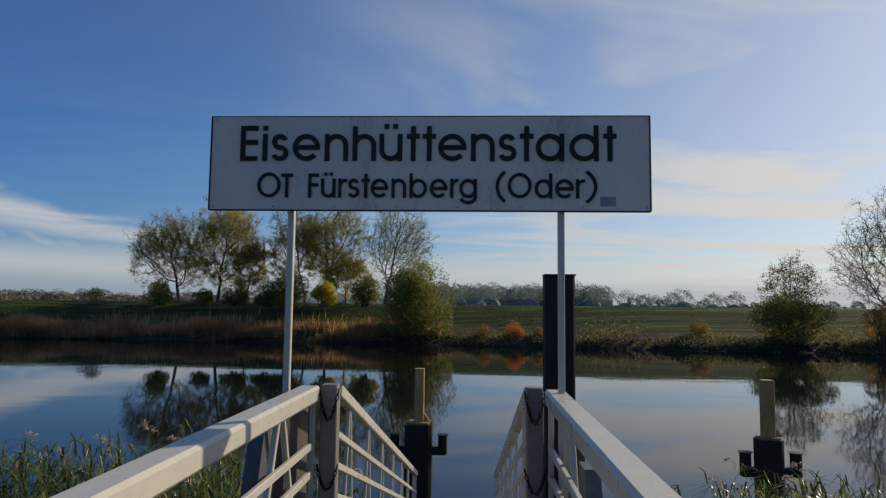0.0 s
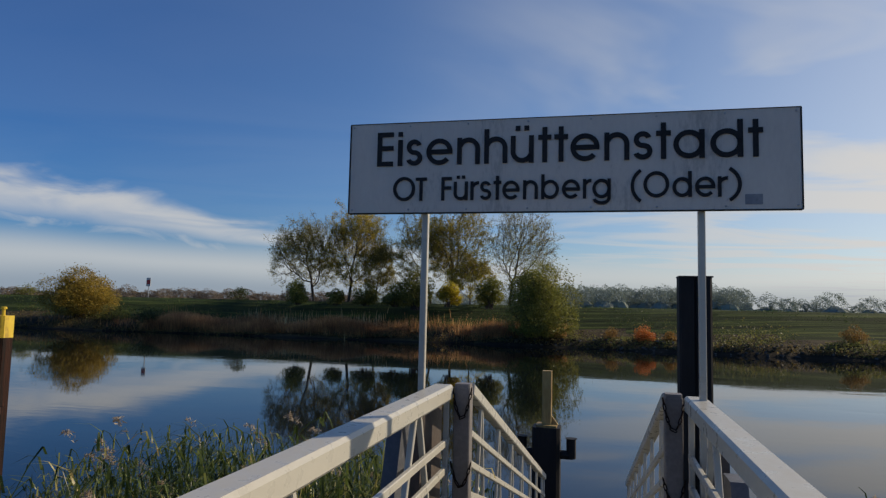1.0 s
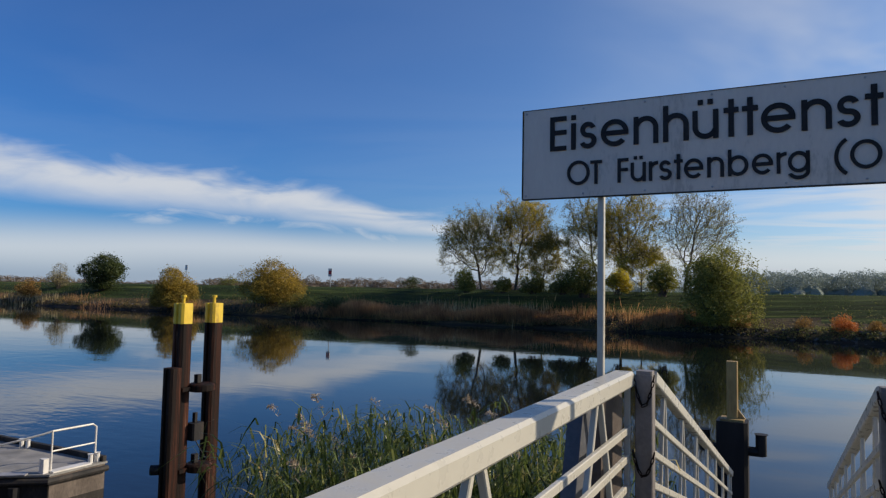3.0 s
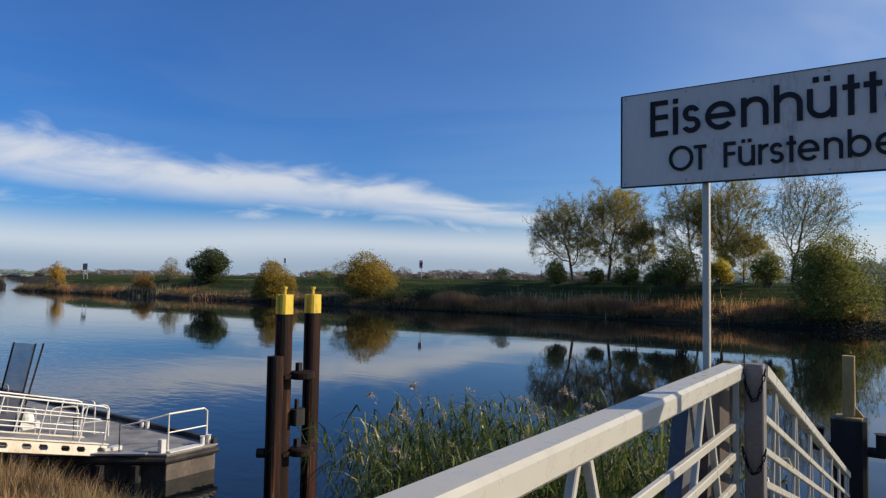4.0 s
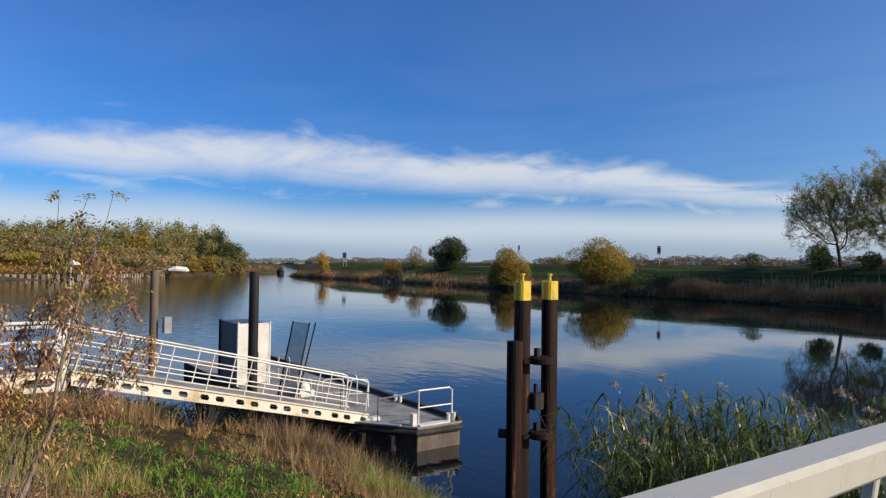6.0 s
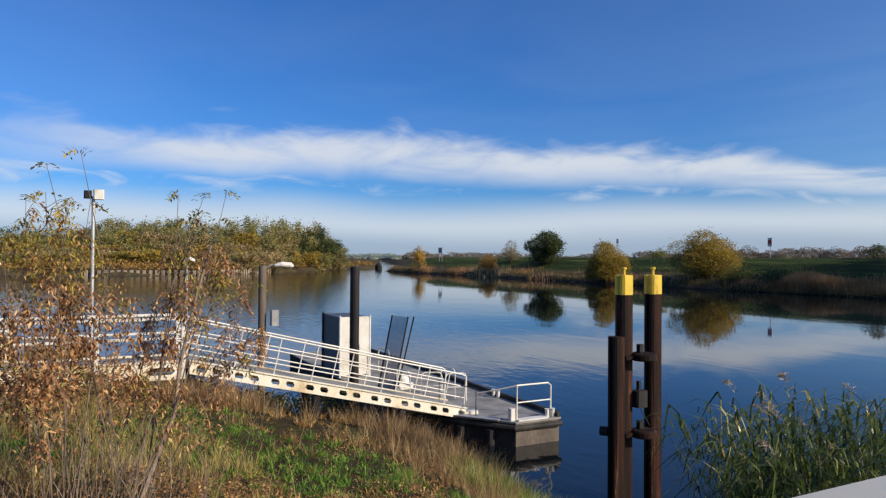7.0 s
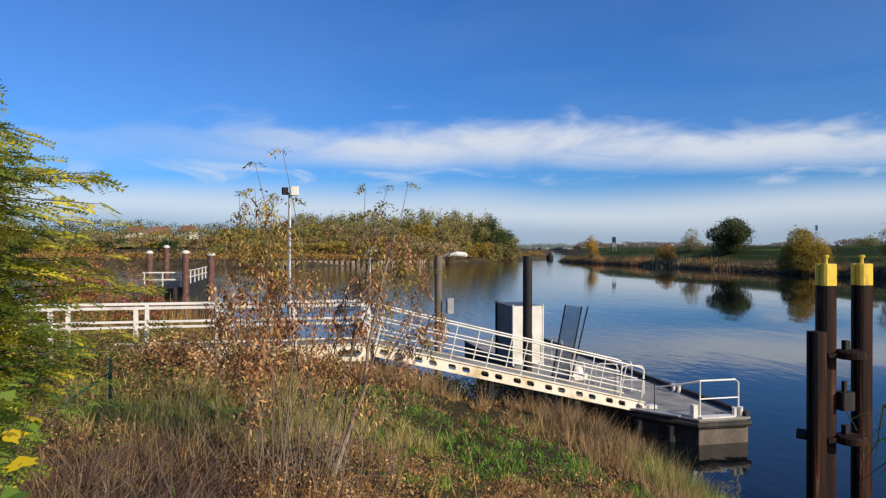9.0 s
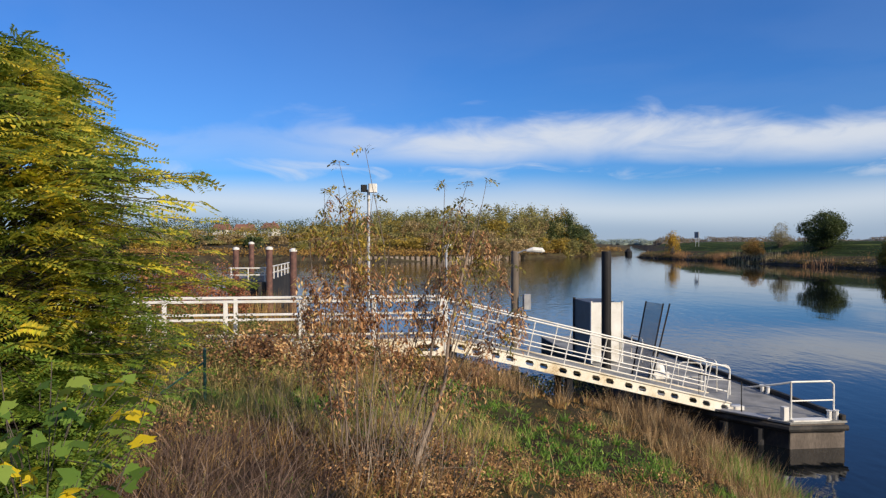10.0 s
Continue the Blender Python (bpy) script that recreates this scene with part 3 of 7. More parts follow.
TALL = {"E": 64, "i": 64, "h": 63, "t": 63, "d": 64, "\u00fc": 67}
LINE_1 = [("E", 54, 85), ("i", 94, 103), ("s", 110, 141), ("e", 149, 198), ("n", 207, 249), ("h", 257, 299), ("\u00fc", 305, 346), ("t", 354, 377), ("t", 382, 406),
          ("e", 410, 460), ("n", 468, 510), ("s", 516, 548), ("t", 554, 578), ("a", 582, 632), ("d", 641, 692), ("t", 700, 723)]
LINE_2 = [("O", 87, 129), ("T", 130, 151), ("F", 179, 198), ("\u00fc", 202, 228), ("r", 233, 248), ("s", 250, 271), ("t", 275, 289), ("e", 291, 322), ("n", 328, 354), ("b", 360, 391),
          ("e", 396, 427), ("r", 432, 446), ("g", 448, 479), ("(", 512, 527), ("O", 533, 575), ("d", 580, 611), ("e", 616, 648), ("r", 652, 667), (")", 672, 689)]
for ch, a, b in LINE_1:
    letter(ch, a, b, 87.5, 49, TALL.get(ch, 49), 8.5)
for ch, a, b in LINE_2:
    if ch in "()":
        letter(ch, a, b, 13, 34, 58, 5.6)
    else:
        letter(ch, a, b, 21.5, 34, {"O": 45, "T": 43, "F": 43, "\u00fc": 45, "t": 43, "b": 44, "d": 44}.get(ch, 34), 5.6, 12)
for a, b, c, d in ((SIGN_X0 - 0.003, SIGN_Z0 - 0.004, SIGN_X1 + 0.003, SIGN_Z0), (SIGN_X0 - 0.003, SIGN_Z1, SIGN_X1 + 0.003, SIGN_Z1 + 0.004), (SIGN_X0 - 0.005, SIGN_Z0, SIGN_X0, SIGN_Z1), (SIGN_X1, SIGN_Z0, SIGN_X1 + 0.005, SIGN_Z1)):
    m = Mesh()
    m.box(a, SIGN_Y - 0.003, b, c, SIGN_Y + 0.037, d)
    part("rim", m, DARKSTEEL, sign, "dark edge strip")
PX = (SIGN_X1 - SIGN_X0) / 782
m = Mesh()
m.tube([(0, 0, 0), (0, -0.004, 0), (0, -0.006, 0)], [0.006, 0.006, 0.003], 8)
SCREW = m.data("screw")
for z in (SIGN_Z0 + 0.018, SIGN_Z1 - 0.018):
    for x in np.linspace(SIGN_X0 + 0.022, SIGN_X1 - 0.022, 8):
        piece("screw", SCREW, GALV, sign, pose(x, SIGN_Y, z))
m = Mesh()
m.box(SIGN_X0 + 695 * PX, SIGN_Y - 0.002, SIGN_Z0 + 8 * PX, SIGN_X0 + 722 * PX, SIGN_Y, SIGN_Z0 + 25 * PX)
part("sticker", m, GREYSTEEL, sign, "small worn grey sticker")

# ---- mooring piles ----


def stub_pile(x, y, shoulder, top, width, flip=1):
    """A black pile with an ochre stub on it and short mooring arms."""
    p = thing("mooring_pile", "black steel mooring pile with an ochre timber stub on top", "mooring pile", "ramp piles")
    r = width / 2
    m = Mesh()
    m.box(x - r, y - r, -6.0, x + r, y + r, shoulder, 0.05)
    part("pile_shaft", m, DARKSTEEL, p)
    m = Mesh()
    m.box(x - r * 0.75, y - r * 0.75, shoulder, x + r * 0.75, y + r * 0.75, shoulder + 0.03)
    part("cap_plate", m, OCHRE, p)
    m = Mesh()
    m.box(x - 0.075, y - 0.075, shoulder + 0.03, x + 0.075, y + 0.075, top, 0.012)
    part("stub", m, OCHRE, p)
    m = Mesh()
    m.poly((x + 0.075, y - 0.02, shoulder + 0.03), (x + 0.18, y - 0.02, shoulder + 0.03), (x + 0.075, y - 0.02, shoulder + 0.17))
    m.poly((x + 0.075, y + 0.02, shoulder + 0.03), (x + 0.075, y + 0.02, shoulder + 0.17), (x + 0.18, y + 0.02, shoulder + 0.03))
    m.poly((x + 0.18, y - 0.02, shoulder + 0.03), (x + 0.18, y + 0.02, shoulder + 0.03), (x + 0.075, y + 0.02, shoulder + 0.17), (x + 0.075, y - 0.02, shoulder + 0.17))
    part("gusset", m, OCHRE, p)
    for s in (-1, 1):
        m = Mesh()
        m.tube([(x + s * r * 0.9, y - 0.05, shoulder - 0.42), (x + s * (r + 0.2), y - 0.05, shoulder - 0.42)], 0.07, 8)
        arm = part("arm", m, DARKSTEEL, p)
        m = Mesh()
        m.tube([(x + s * (r + 0.17), y - 0.05, shoulder - 0.47), (x + s * (r + 0.17), y - 0.05, shoulder - 0.18), (x + s * (r + 0.17), y - 0.05, shoulder - 0.16)], [0.075, 0.075, 0.1], 10)
        part("bollard", m, DARKSTEEL, arm, "rusty bollard head")


stub_pile(-0.87, 10.95, -0.24, 0.63, 0.43)
stub_pile(3.90, 9.25, -0.07, 0.70, 0.31)

tall = thing("guide_pile", "tall black double-profile steel guide pile", "mooring pile")
for dx in (-0.12, 0.12):
    m = Mesh()
    m.box(1.38 + dx - 0.125, 10.85, -6.0, 1.38 + dx + 0.115, 11.25, 2.15, 0.03)
    part("profile", m, DARKSTEEL, tall)
m = Mesh()
m.box(1.13, 10.83, 2.15, 1.63, 11.27, 2.17)
part("cap_plate", m, DARKSTEEL, tall)

DX, DY = -11.20, 9.85
dolphin = thing("dolphin", "group of rusty steel piles with yellow tops joined by ring brackets", "mooring pile")


def profile_pile(x, y, z0, z1, w, material, name):
    """A pile of two welded sheet profiles: a ribbed outline."""
    h = w / 2
    out = [(-h, -h * .7), (-h * .55, -h), (-h * .2, -h), (-h * .1, -h * .75), (h * .15, -h * .75), (h * .25, -h), (h * .75, -h), (h, -h * .7), (h, h * .7), (h * .6, h), (-h * .6, h), (-h, h * .7)]
    m = Mesh()
    m.prism([(x + a, y + b) for a, b in out], z0, z1)
    return part(name, m, material, dolphin)


for x, y in ((DX, DY), (DX - 0.02, DY + 0.85)):
    x, y = x - 0.015, y - 0.022
    profile_pile(x, y, -6, 0.83, 0.305, RUST, "pile_shaft")
    cap = profile_pile(x, y, 0.83, 1.25, 0.31, YELLOW, "yellow_cap")
    tagged(cap, "yellow painted pile top")
    m = Mesh()
    m.tube([(x, y, 1.25), (x, y, 1.37), (x, y, 1.37), (x, y, 1.41), (x, y, 1.42)], [0.032, 0.03, 0.055, 0.055, 0.04], 8)
    part("peg", m, YELLOW, dolphin, "yellow peg")
profile_pile(DX + 0.10, DY - 0.33, -6, -0.04, 0.29, RUST, "short_shaft")
for z in (-0.48, -2.1):
    m = Mesh()
    c = Vector((DX + 0.24, DY + 0.30, z))
    m.tube([c + Vector((0, 0, -0.08)), c + Vector((0, 0, -0.06)), c + Vector((0, 0, 0.05)), c + Vector((0, 0, 0.08))], [0.24, 0.27, 0.27, 0.23], 18)
    ring = part("ring_bracket", m, RUST, dolphin)
    m = Mesh()
    m.box(DX + 0.16, DY - 0.18, z - 0.05, DX + 0.24, DY + 0.75, z + 0.03, 0.01)
    part("strap", m, RUST, ring)
    m = Mesh()
    m.box(DX + 0.12, DY + 0.2, z + 0.09, DX + 0.23, DY + 0.32, z + 0.26, 0.01)
    part("bolt", m, DARKSTEEL, ring)
m = Mesh()
m.box(DX + 0.05, DY + 0.1, -1.55, DX + 0.28, DY + 0.40, -1.2, 0.03)
part("fender_block", m, DARKSTEEL, dolphin)
m = Mesh()
m.box(DX + 0.12, DY + 0.2, -1.2, DX + 0.2, DY + 0.28, -1.0, 0.01)
part("bracket_bolt", m, DARKSTEEL, dolphin)
m = Mesh()
m.tube([(DX - 0.18, DY - 0.52, -2.05), (DX - 0.05, DY - 0.42, -2.05)], 0.10, 10)
part("bracket_bolt", m, DARKSTEEL, dolphin)
m = Mesh()
m.tube([(DX, DY + 0.35, -1.5), (DX + 0.1, DY + 0.6, -2.0)], 0.012, 5)
part("cable", m, DARKSTEEL, dolphin)

# ---- second gangway and pontoon ----
PZ = -3.1
pontoon = thing("pontoon", "floating landing pontoon with grey deck and dark hull", "pontoon")
OUT = [(-33, 8.25), (-19.3, 8.25), (-16.4, 10.5), (-16.4, 12.05), (-33, 12.05)]
m = Mesh()
m.prism([(x * 1.0, y) for x, y in OUT], -4.6, PZ - 0.05)
part("hull", m, HULL, pontoon)
m = Mesh()
m.box(-16.4, 10.52, -4.6, -16.385, 12.03, PZ - 0.06)
part("end_plate", m, HULLEND, pontoon, "weathered brown end plate")
m = Mesh()
m.prism([(-33, 8.21), (-19.3, 8.21), (-16.36, 10.5), (-16.36, 12.09), (-33, 12.09)], PZ - 0.05, PZ)
part("deck", m, DECK, pontoon)
m = Mesh()
m.box(-33, 11.97, PZ, -16.4, 12.09, PZ + 0.14, 0.01)
part("kerb", m, HULL, pontoon)
for x, y in ((-16.55, 11.92), (-16.55, 11.72), (-19.5, 11.85), (-19.8, 11.85)):
    m = Mesh()
    m.tube([(x, y, PZ), (x, y, PZ + 0.22), (x, y, PZ + 0.24)], [0.06, 0.06, 0.08], 10)
    part("bollard", m, WHITE, pontoon)
m = Mesh()
m.box(-16.72, 10.45, PZ, -16.55, 10.6, PZ + 0.35, 0.01)
part("corner_post", m, WHITE, pontoon)
m = Mesh()
m.tube([(-17.4, 9.82, PZ + 0.70), (-17.1, 10.10, PZ + 0.80), (-16.75, 10.5, PZ + 0.93), (-16.6, 10.68, PZ + 1.0), (-16.6, 11.78, PZ + 1.0), (-16.6, 11.88, PZ + 0.92), (-16.6, 11.88, PZ)], 0.026, 8)
part("end_rail", m, WHITE, pontoon)
m = Mesh()
m.tube([(-16.6, 10.68, PZ), (-16.6, 10.68, PZ + 1.0)], 0.024, 8)
part("rail_post", m, WHITE, pontoon)
m = Mesh()
m.tube([(-16.6, 10.68, PZ + 0.5), (-16.6, 11.88, PZ + 0.5)], 0.02, 8)
part("mid_rail", m, WHITE, pontoon)
m = Mesh()
m.tube([(-17.45, 9.80, PZ), (-17.45, 9.80, PZ + 0.86), (-18.4, 9.06, PZ + 0.9), (-18.4, 9.06, PZ)], 0.018, 6)
part("side_rail", m, DARKSTEEL, pontoon)


m = Mesh()
m.tube([(-19.4, 8.17, PZ - 0.16), (-16.33, 10.46, PZ - 0.16), (-16.31, 12.05, PZ - 0.16)], 0.085, 8)
part("rub_rail", m, HULL, pontoon, "black rubber rubbing strip")
m = Mesh()
m.box(-16.66, 10.62, PZ, -16.40, 11.66, PZ + 0.035, 0.006)
part("edge_strip", m, WHITE, pontoon, "white strip along the deck edge")
for a, b in (((-19.1, 8.42), (-18.0, 9.28)), ((-17.9, 9.36), (-16.8, 10.22))):
    m = Mesh()
    m.beam((a[0], a[1], PZ + 0.02), (b[0], b[1], PZ + 0.02), 0.30, 0.04, 0.006)
    part("deck_plate", m, GREYSTEEL, pontoon)
for f in (0.25, 0.55, 0.8):
    m = Mesh()
    x, y = -19.3 + 2.9 * f, 8.25 + 2.25 * f
    m.tube([(x + 0.06, y - 0.07, -4.3), (x + 0.06, y - 0.07, PZ - 0.26)], 0.13, 10)
    part("fender", m, BLACKPAINT, pontoon, "black rubber fender")


def hoop(x, y, w, h, along=(0, 1)):
    """A white bent-tube hoop on the pontoon deck."""
    ax, ay = along
    m = Mesh()
    pts = [(x, y, PZ), (x, y, PZ + h - 0.12), (x + ax * 0.05, y + ay * 0.05, PZ + h - 0.03), (x + ax * 0.13, y + ay * 0.13, PZ + h), (x + ax * (w - 0.13), y + ay * (w - 0.13), PZ + h),
           (x + ax * (w - 0.05), y + ay * (w - 0.05), PZ + h - 0.03), (x + ax * w, y + ay * w, PZ + h - 0.12), (x + ax * w, y + ay * w, PZ)]
    m.tube(pts, 0.025, 8)
    hp = thing("guard_hoop", "white bent tube guard hoop on the pontoon deck", "guard rail", "pontoon hoops")
    part("hoop", m, WHITE, hp)
    m = Mesh()
    m.tube([(x, y, PZ + h * 0.5), (x + ax * w, y + ay * w, PZ + h * 0.5)], 0.02, 6)
    part("cross_bar", m, WHITE, hp)


for y in (9.3, 10.2):
    hoop(-26.2, y, 0.9, 0.95, (1, 0.1))
hoop(-20.9, 10.4, 0.8, 0.95, (1, 0.15))
hoop(-19.8, 10.0, 0.7, 0.9, (0.3, 0.95))
hoop(-21.5, 9.0, 0.9, 0.9, (1, 0.1))
hoop(-20.3, 9.35, 0.7, 0.9, (0.3, 0.95))
hoop(-27.2, 8.35, 0.8, 0.95, (0.95, 0.3))

winch = thing("deck_winch", "small white domed winch housing on the pontoon deck", "winch")
m = Mesh()
m.box(-22.45 - 0.3, 9.63 - 0.3, PZ, -22.45 + 0.3, 9.63 + 0.3, PZ + 0.22, 0.02)
part("base", m, WHITE, winch)
m = Mesh()
m.tube([(-22.45, 9.63, PZ + 0.22), (-22.45, 9.63, PZ + 0.36), (-22.45, 9.63, PZ + 0.46), (-22.45, 9.63, PZ + 0.50)], [0.25, 0.23, 0.15, 0.05], 14)
part("dome", m, WHITE, winch)

gang = thing("shore_gangway", "white painted steel gangway with tube handrails and pierced side beams", "gangway")
GX0, GX1, GY0, GY1, GY2 = -17.85, -19.15, -9.0, 1.75, 9.72
GZ0, GZ1 = -1.02, -2.98


def pierced_beam(p, q, depth, count, thick=0.05):
    """A side beam whose web has a row of rounded openings right through it."""
    p, q = Vector(p), Vector(q)
    d = (q - p).normalized()
    upv = Vector((0, 0, 1))
    side = d.cross(upv).normalized() * thick / 2
    m = Mesh()
    step = (q - p).length / count
    hw, hh = step * 0.25, depth * 0.22
    inner = [(-hw, 0), (-hw * .7, -hh), (hw * .7, -hh), (hw, 0), (hw * .7, hh), (-hw * .7, hh)]
    outer = [(-step / 2, 0), (-step / 2, -depth / 2), (step / 2, -depth / 2), (step / 2, 0), (step / 2, depth / 2), (-step / 2, depth / 2)]
    for i in range(count):
        c = p + d * step * (i + 0.5)
        if i % 2:
            c0 = c - d * step * 0.08
        else:
            c0 = c + d * step * 0.08
        pt = lambda o, a, s: o + d * a[0] + upv * a[1] + side * s
        for j in range(6):
            k = (j + 1) % 6
            m.poly(pt(c, outer[j], 1), pt(c, outer[k], 1), pt(c0, inner[k], 1), pt(c0, inner[j], 1))
            m.poly(pt(c, outer[k], -1), pt(c, outer[j], -1), pt(c0, inner[j], -1), pt(c0, inner[k], -1))
            m.poly(pt(c0, inner[j], 1), pt(c0, inner[k], 1), pt(c0, inner[k], -1), pt(c0, inner[j], -1))
        for a, b in ((1, 2), (4, 5)):
            m.poly(pt(c, outer[a], 1), pt(c, outer[a], -1), pt(c, outer[b], -1), pt(c, outer[b], 1))
    return m


for x in (GX0, GX1):
    m = pierced_beam((x, GY1 + 0.1, GZ0 - 0.14), (x, GY2, GZ1 - 0.10), 0.32, 17)
    part("side_beam", m, CREAM, gang, "pierced side beam, yellowed at its shore end")
    m = pierced_beam((x, -4.8, GZ0 - 0.2), (x, GY1, GZ0 - 0.2), 0.42, 5)
    part("side_beam", m, CREAM, gang)
    side = 1 if x == GX0 else -1
    m = Mesh()
    m.beam((x, -4.8, GZ0 + 0.03), (x, GY1, GZ0 + 0.03), 0.12, 0.04)
    part("flange", m, CREAM, gang)
    m = Mesh()
    m.beam((x, GY1 + 0.1, GZ0 + 0.03), (x, GY2, GZ1 + 0.07), 0.12, 0.03)
    part("flange", m, CREAM, gang)
    for z in (1.07, 0.60):
        m = Mesh()
        m.beam((x, GY0, GZ0 + z), (x, GY1 - 0.05, GZ0 + z), 0.09, 0.07 if z > 1 else 0.06, 0.008)
        part("level_rail", m, WHITE, gang)
    for y in np.arange(GY1 - 0.05, GY0, -1.9):
        m = Mesh()
        m.box(x - 0.05, y - 0.05, GZ0 - 0.35, x + 0.05, y + 0.05, GZ0 + 1.04, 0.006)
        part("rail_post", m, WHITE, gang)
    slope = lambda t, z: (x, GY1 + t * (GY2 - GY1), GZ0 + t * (GZ1 - GZ0) + z)
    m = Mesh()
    m.tube([slope(0, 1.05), slope(0.975, 1.05), slope(0.99, 1.02), slope(0.995, 0.92), slope(0.985, 0.05)], 0.023, 8)
    part("handrail", m, WHITE, gang)
    for z in (0.70, 0.36):
        m = Mesh()
        m.tube([slope(0, z), slope(0.985, z)], 0.017, 8)
        part("mid_rail", m, WHITE, gang)
    for t in np.linspace(0.02, 0.90, 8):
        m = Mesh()
        m.tube([slope(t, 0.04), slope(t + 0.028, 1.05)], 0.018, 8)
        part("stanchion", m, WHITE, gang)
m = Mesh()
m.beam(((GX0 + GX1) / 2, -9, GZ0 - 0.02), ((GX0 + GX1) / 2, GY1 + 0.1, GZ0 - 0.02), abs(GX1 - GX0) - 0.14, 0.05)
part("level_deck", m, DECK, gang)
m = Mesh()
m.beam(((GX0 + GX1) / 2, GY1 + 0.1, GZ0), ((GX0 + GX1) / 2, GY2, GZ1 + 0.03), abs(GX1 - GX0) - 0.14, 0.05)
part("ramp_deck", m, DECK, gang)
for f in (0.02, 0.42, 0.74):
    for x in (GX0 - 0.12, GX1 + 0.12):
        y = GY1 + f * (GY2 - GY1)
        m = Mesh()
        m.box(x - 0.09, y - 0.09, -4.6, x + 0.09, y + 0.09, GZ0 + f * (GZ1 - GZ0) - 0.31, 0.015)
        part("support_post", m, DARKSTEEL, gang, "dark steel post under the gangway")
m = Mesh()
m.box(GX0 - 0.2, GY2 - 0.15, PZ, GX0 + 0.1, GY2 + 0.35, PZ + 0.10, 0.02)
part("landing_foot", m, WHITE, gang)

# cabinet grey darkened to hold the shade on the side away from the sun
CABSHADE = surface("shaded_grey_sheet", [(0.0, (0.045, 0.047, 0.052)), (1.0, (0.085, 0.088, 0.095))], 2, 0.5, 0.0, 0.1, 40)
cabinet = thing("deck_cabinet", "tall deck cabinet with white doors and grey sides coloured in shade", "cabinet")
CX, CY, CW, CD, CH = -26.5, 8.85, 1.16, 2.3, 2.33
m = Mesh()
m.box(CX - CD / 2, CY - CW / 2, PZ, CX + CD / 2, CY + CW / 2, PZ + CH, 0.02)
part("body", m, CABSHADE, cabinet, "grey metal body, its shade put into the colour")
for y0, y1 in ((CY - CW / 2 - 0.02, CY - 0.03), (CY + 0.03, CY + CW / 2 + 0.02)):
    m = Mesh()
    m.box(CX + CD / 2, y0, PZ + 0.08, CX + CD / 2 + 0.04, y1, PZ + CH + 0.03, 0.01)
    door = part("door", m, WHITE, cabinet, "white door")
    m = Mesh()
    m.box(CX + CD / 2 + 0.04, y1 - 0.14 if y0 < CY - 0.1 else y0 + 0.10, PZ + 1.05, CX + CD / 2 + 0.07, y1 - 0.10 if y0 < CY - 0.1 else y0 + 0.14, PZ + 1.25, 0.006)
    part("handle", m, DARKSTEEL, door, "dark door handle")
for y in (CY - CW / 2 - 0.04, CY + CW / 2 + 0.04):
    m = Mesh()
    m.box(CX + CD / 2 - 0.05, y - 0.03, PZ, CX + CD / 2 + 0.06, y + 0.03, PZ + CH + 0.08, 0.008)
    part("corner_strip", m, WHITE, cabinet)
m = Mesh()
m.box(CX - CD / 2 - 0.05, CY - CW / 2 - 0.05, PZ, CX - CD / 2 + 0.05, CY - CW / 2 + 0.05, PZ + CH + 0.05, 0.008)
part("corner_strip", m, DARKSTEEL, cabinet)


def round_pile(x, y, top, r, material, label):
    p = thing("guide_pile", label, "mooring pile", "pontoon piles")
    m = Mesh()
    m.tube([(x, y, -6), (x, y, top - 0.03), (x, y, top)], [r, r, r * 0.92], 18)
    part("tube", m, material, p, smooth=False)
    return p


round_pile(-22.35, 7.75, 1.28, 0.165, DARKSTEEL, "tall black round steel guide pile beside the pontoon")
lamp = round_pile(-26.4, 5.45, 1.25, 0.15, WOODPOST, "weathered brown pile carrying a lamp and a small box")
m = Mesh()
m.tube([(-26.3, 5.5, 1.15), (-26.2, 5.75, 1.28), (-26.1, 5.95, 1.28)], [0.03, 0.03, 0.03], 6)
lamp_arm = part("lamp_arm", m, GALV, lamp)
m = Mesh()
m.tube([(-26.1, 5.85, 1.27), (-26.05, 6.1, 1.31), (-26.0, 6.45, 1.28), (-26.0, 6.55, 1.24)], [0.05, 0.11, 0.11, 0.03], 10)
part("lamp_head", m, WHITE, lamp_arm, "white street lamp head")
m = Mesh()
m.box(-26.25, 5.72, -1.05, -26.0, 6.0, -0.45, 0.02)
part("switch_box", m, GREYSTEEL, lamp, "grey switch box")

panel = thing("gangplank", "narrow dark framed gangplank leaning upright on the pontoon", "gangplank")
A, B2, C, D2 = Vector((-22.6, 8.75, PZ)), Vector((-22.0, 9.1, PZ)), Vector((-22.42, 9.2, PZ + 2.65)), Vector((-21.82, 9.55, PZ + 2.62))
for p, q in ((A, C), (B2, D2), (B2 + Vector((0.04, 0.10, 0)), D2 + Vector((0.06, 0.20, 0.0)))):
    m = Mesh()
    m.beam(p, q, 0.05, 0.05)
    part("side_bar", m, DARKSTEEL, panel)
MESHPANEL = surface("grey_mesh_panel", [(0.0, (0.12, 0.13, 0.15)), (1.0, (0.2, 0.21, 0.23))], 4, 0.6, 0.0, 0.0, 20)
m = Mesh()
for t in np.linspace(0.01, 0.99, 90):
    m.beam(A.lerp(C, t), B2.lerp(D2, t), 0.012, 0.014)
part("grating", m, MESHPANEL, panel, "grey grating")

# ---- growing things ----


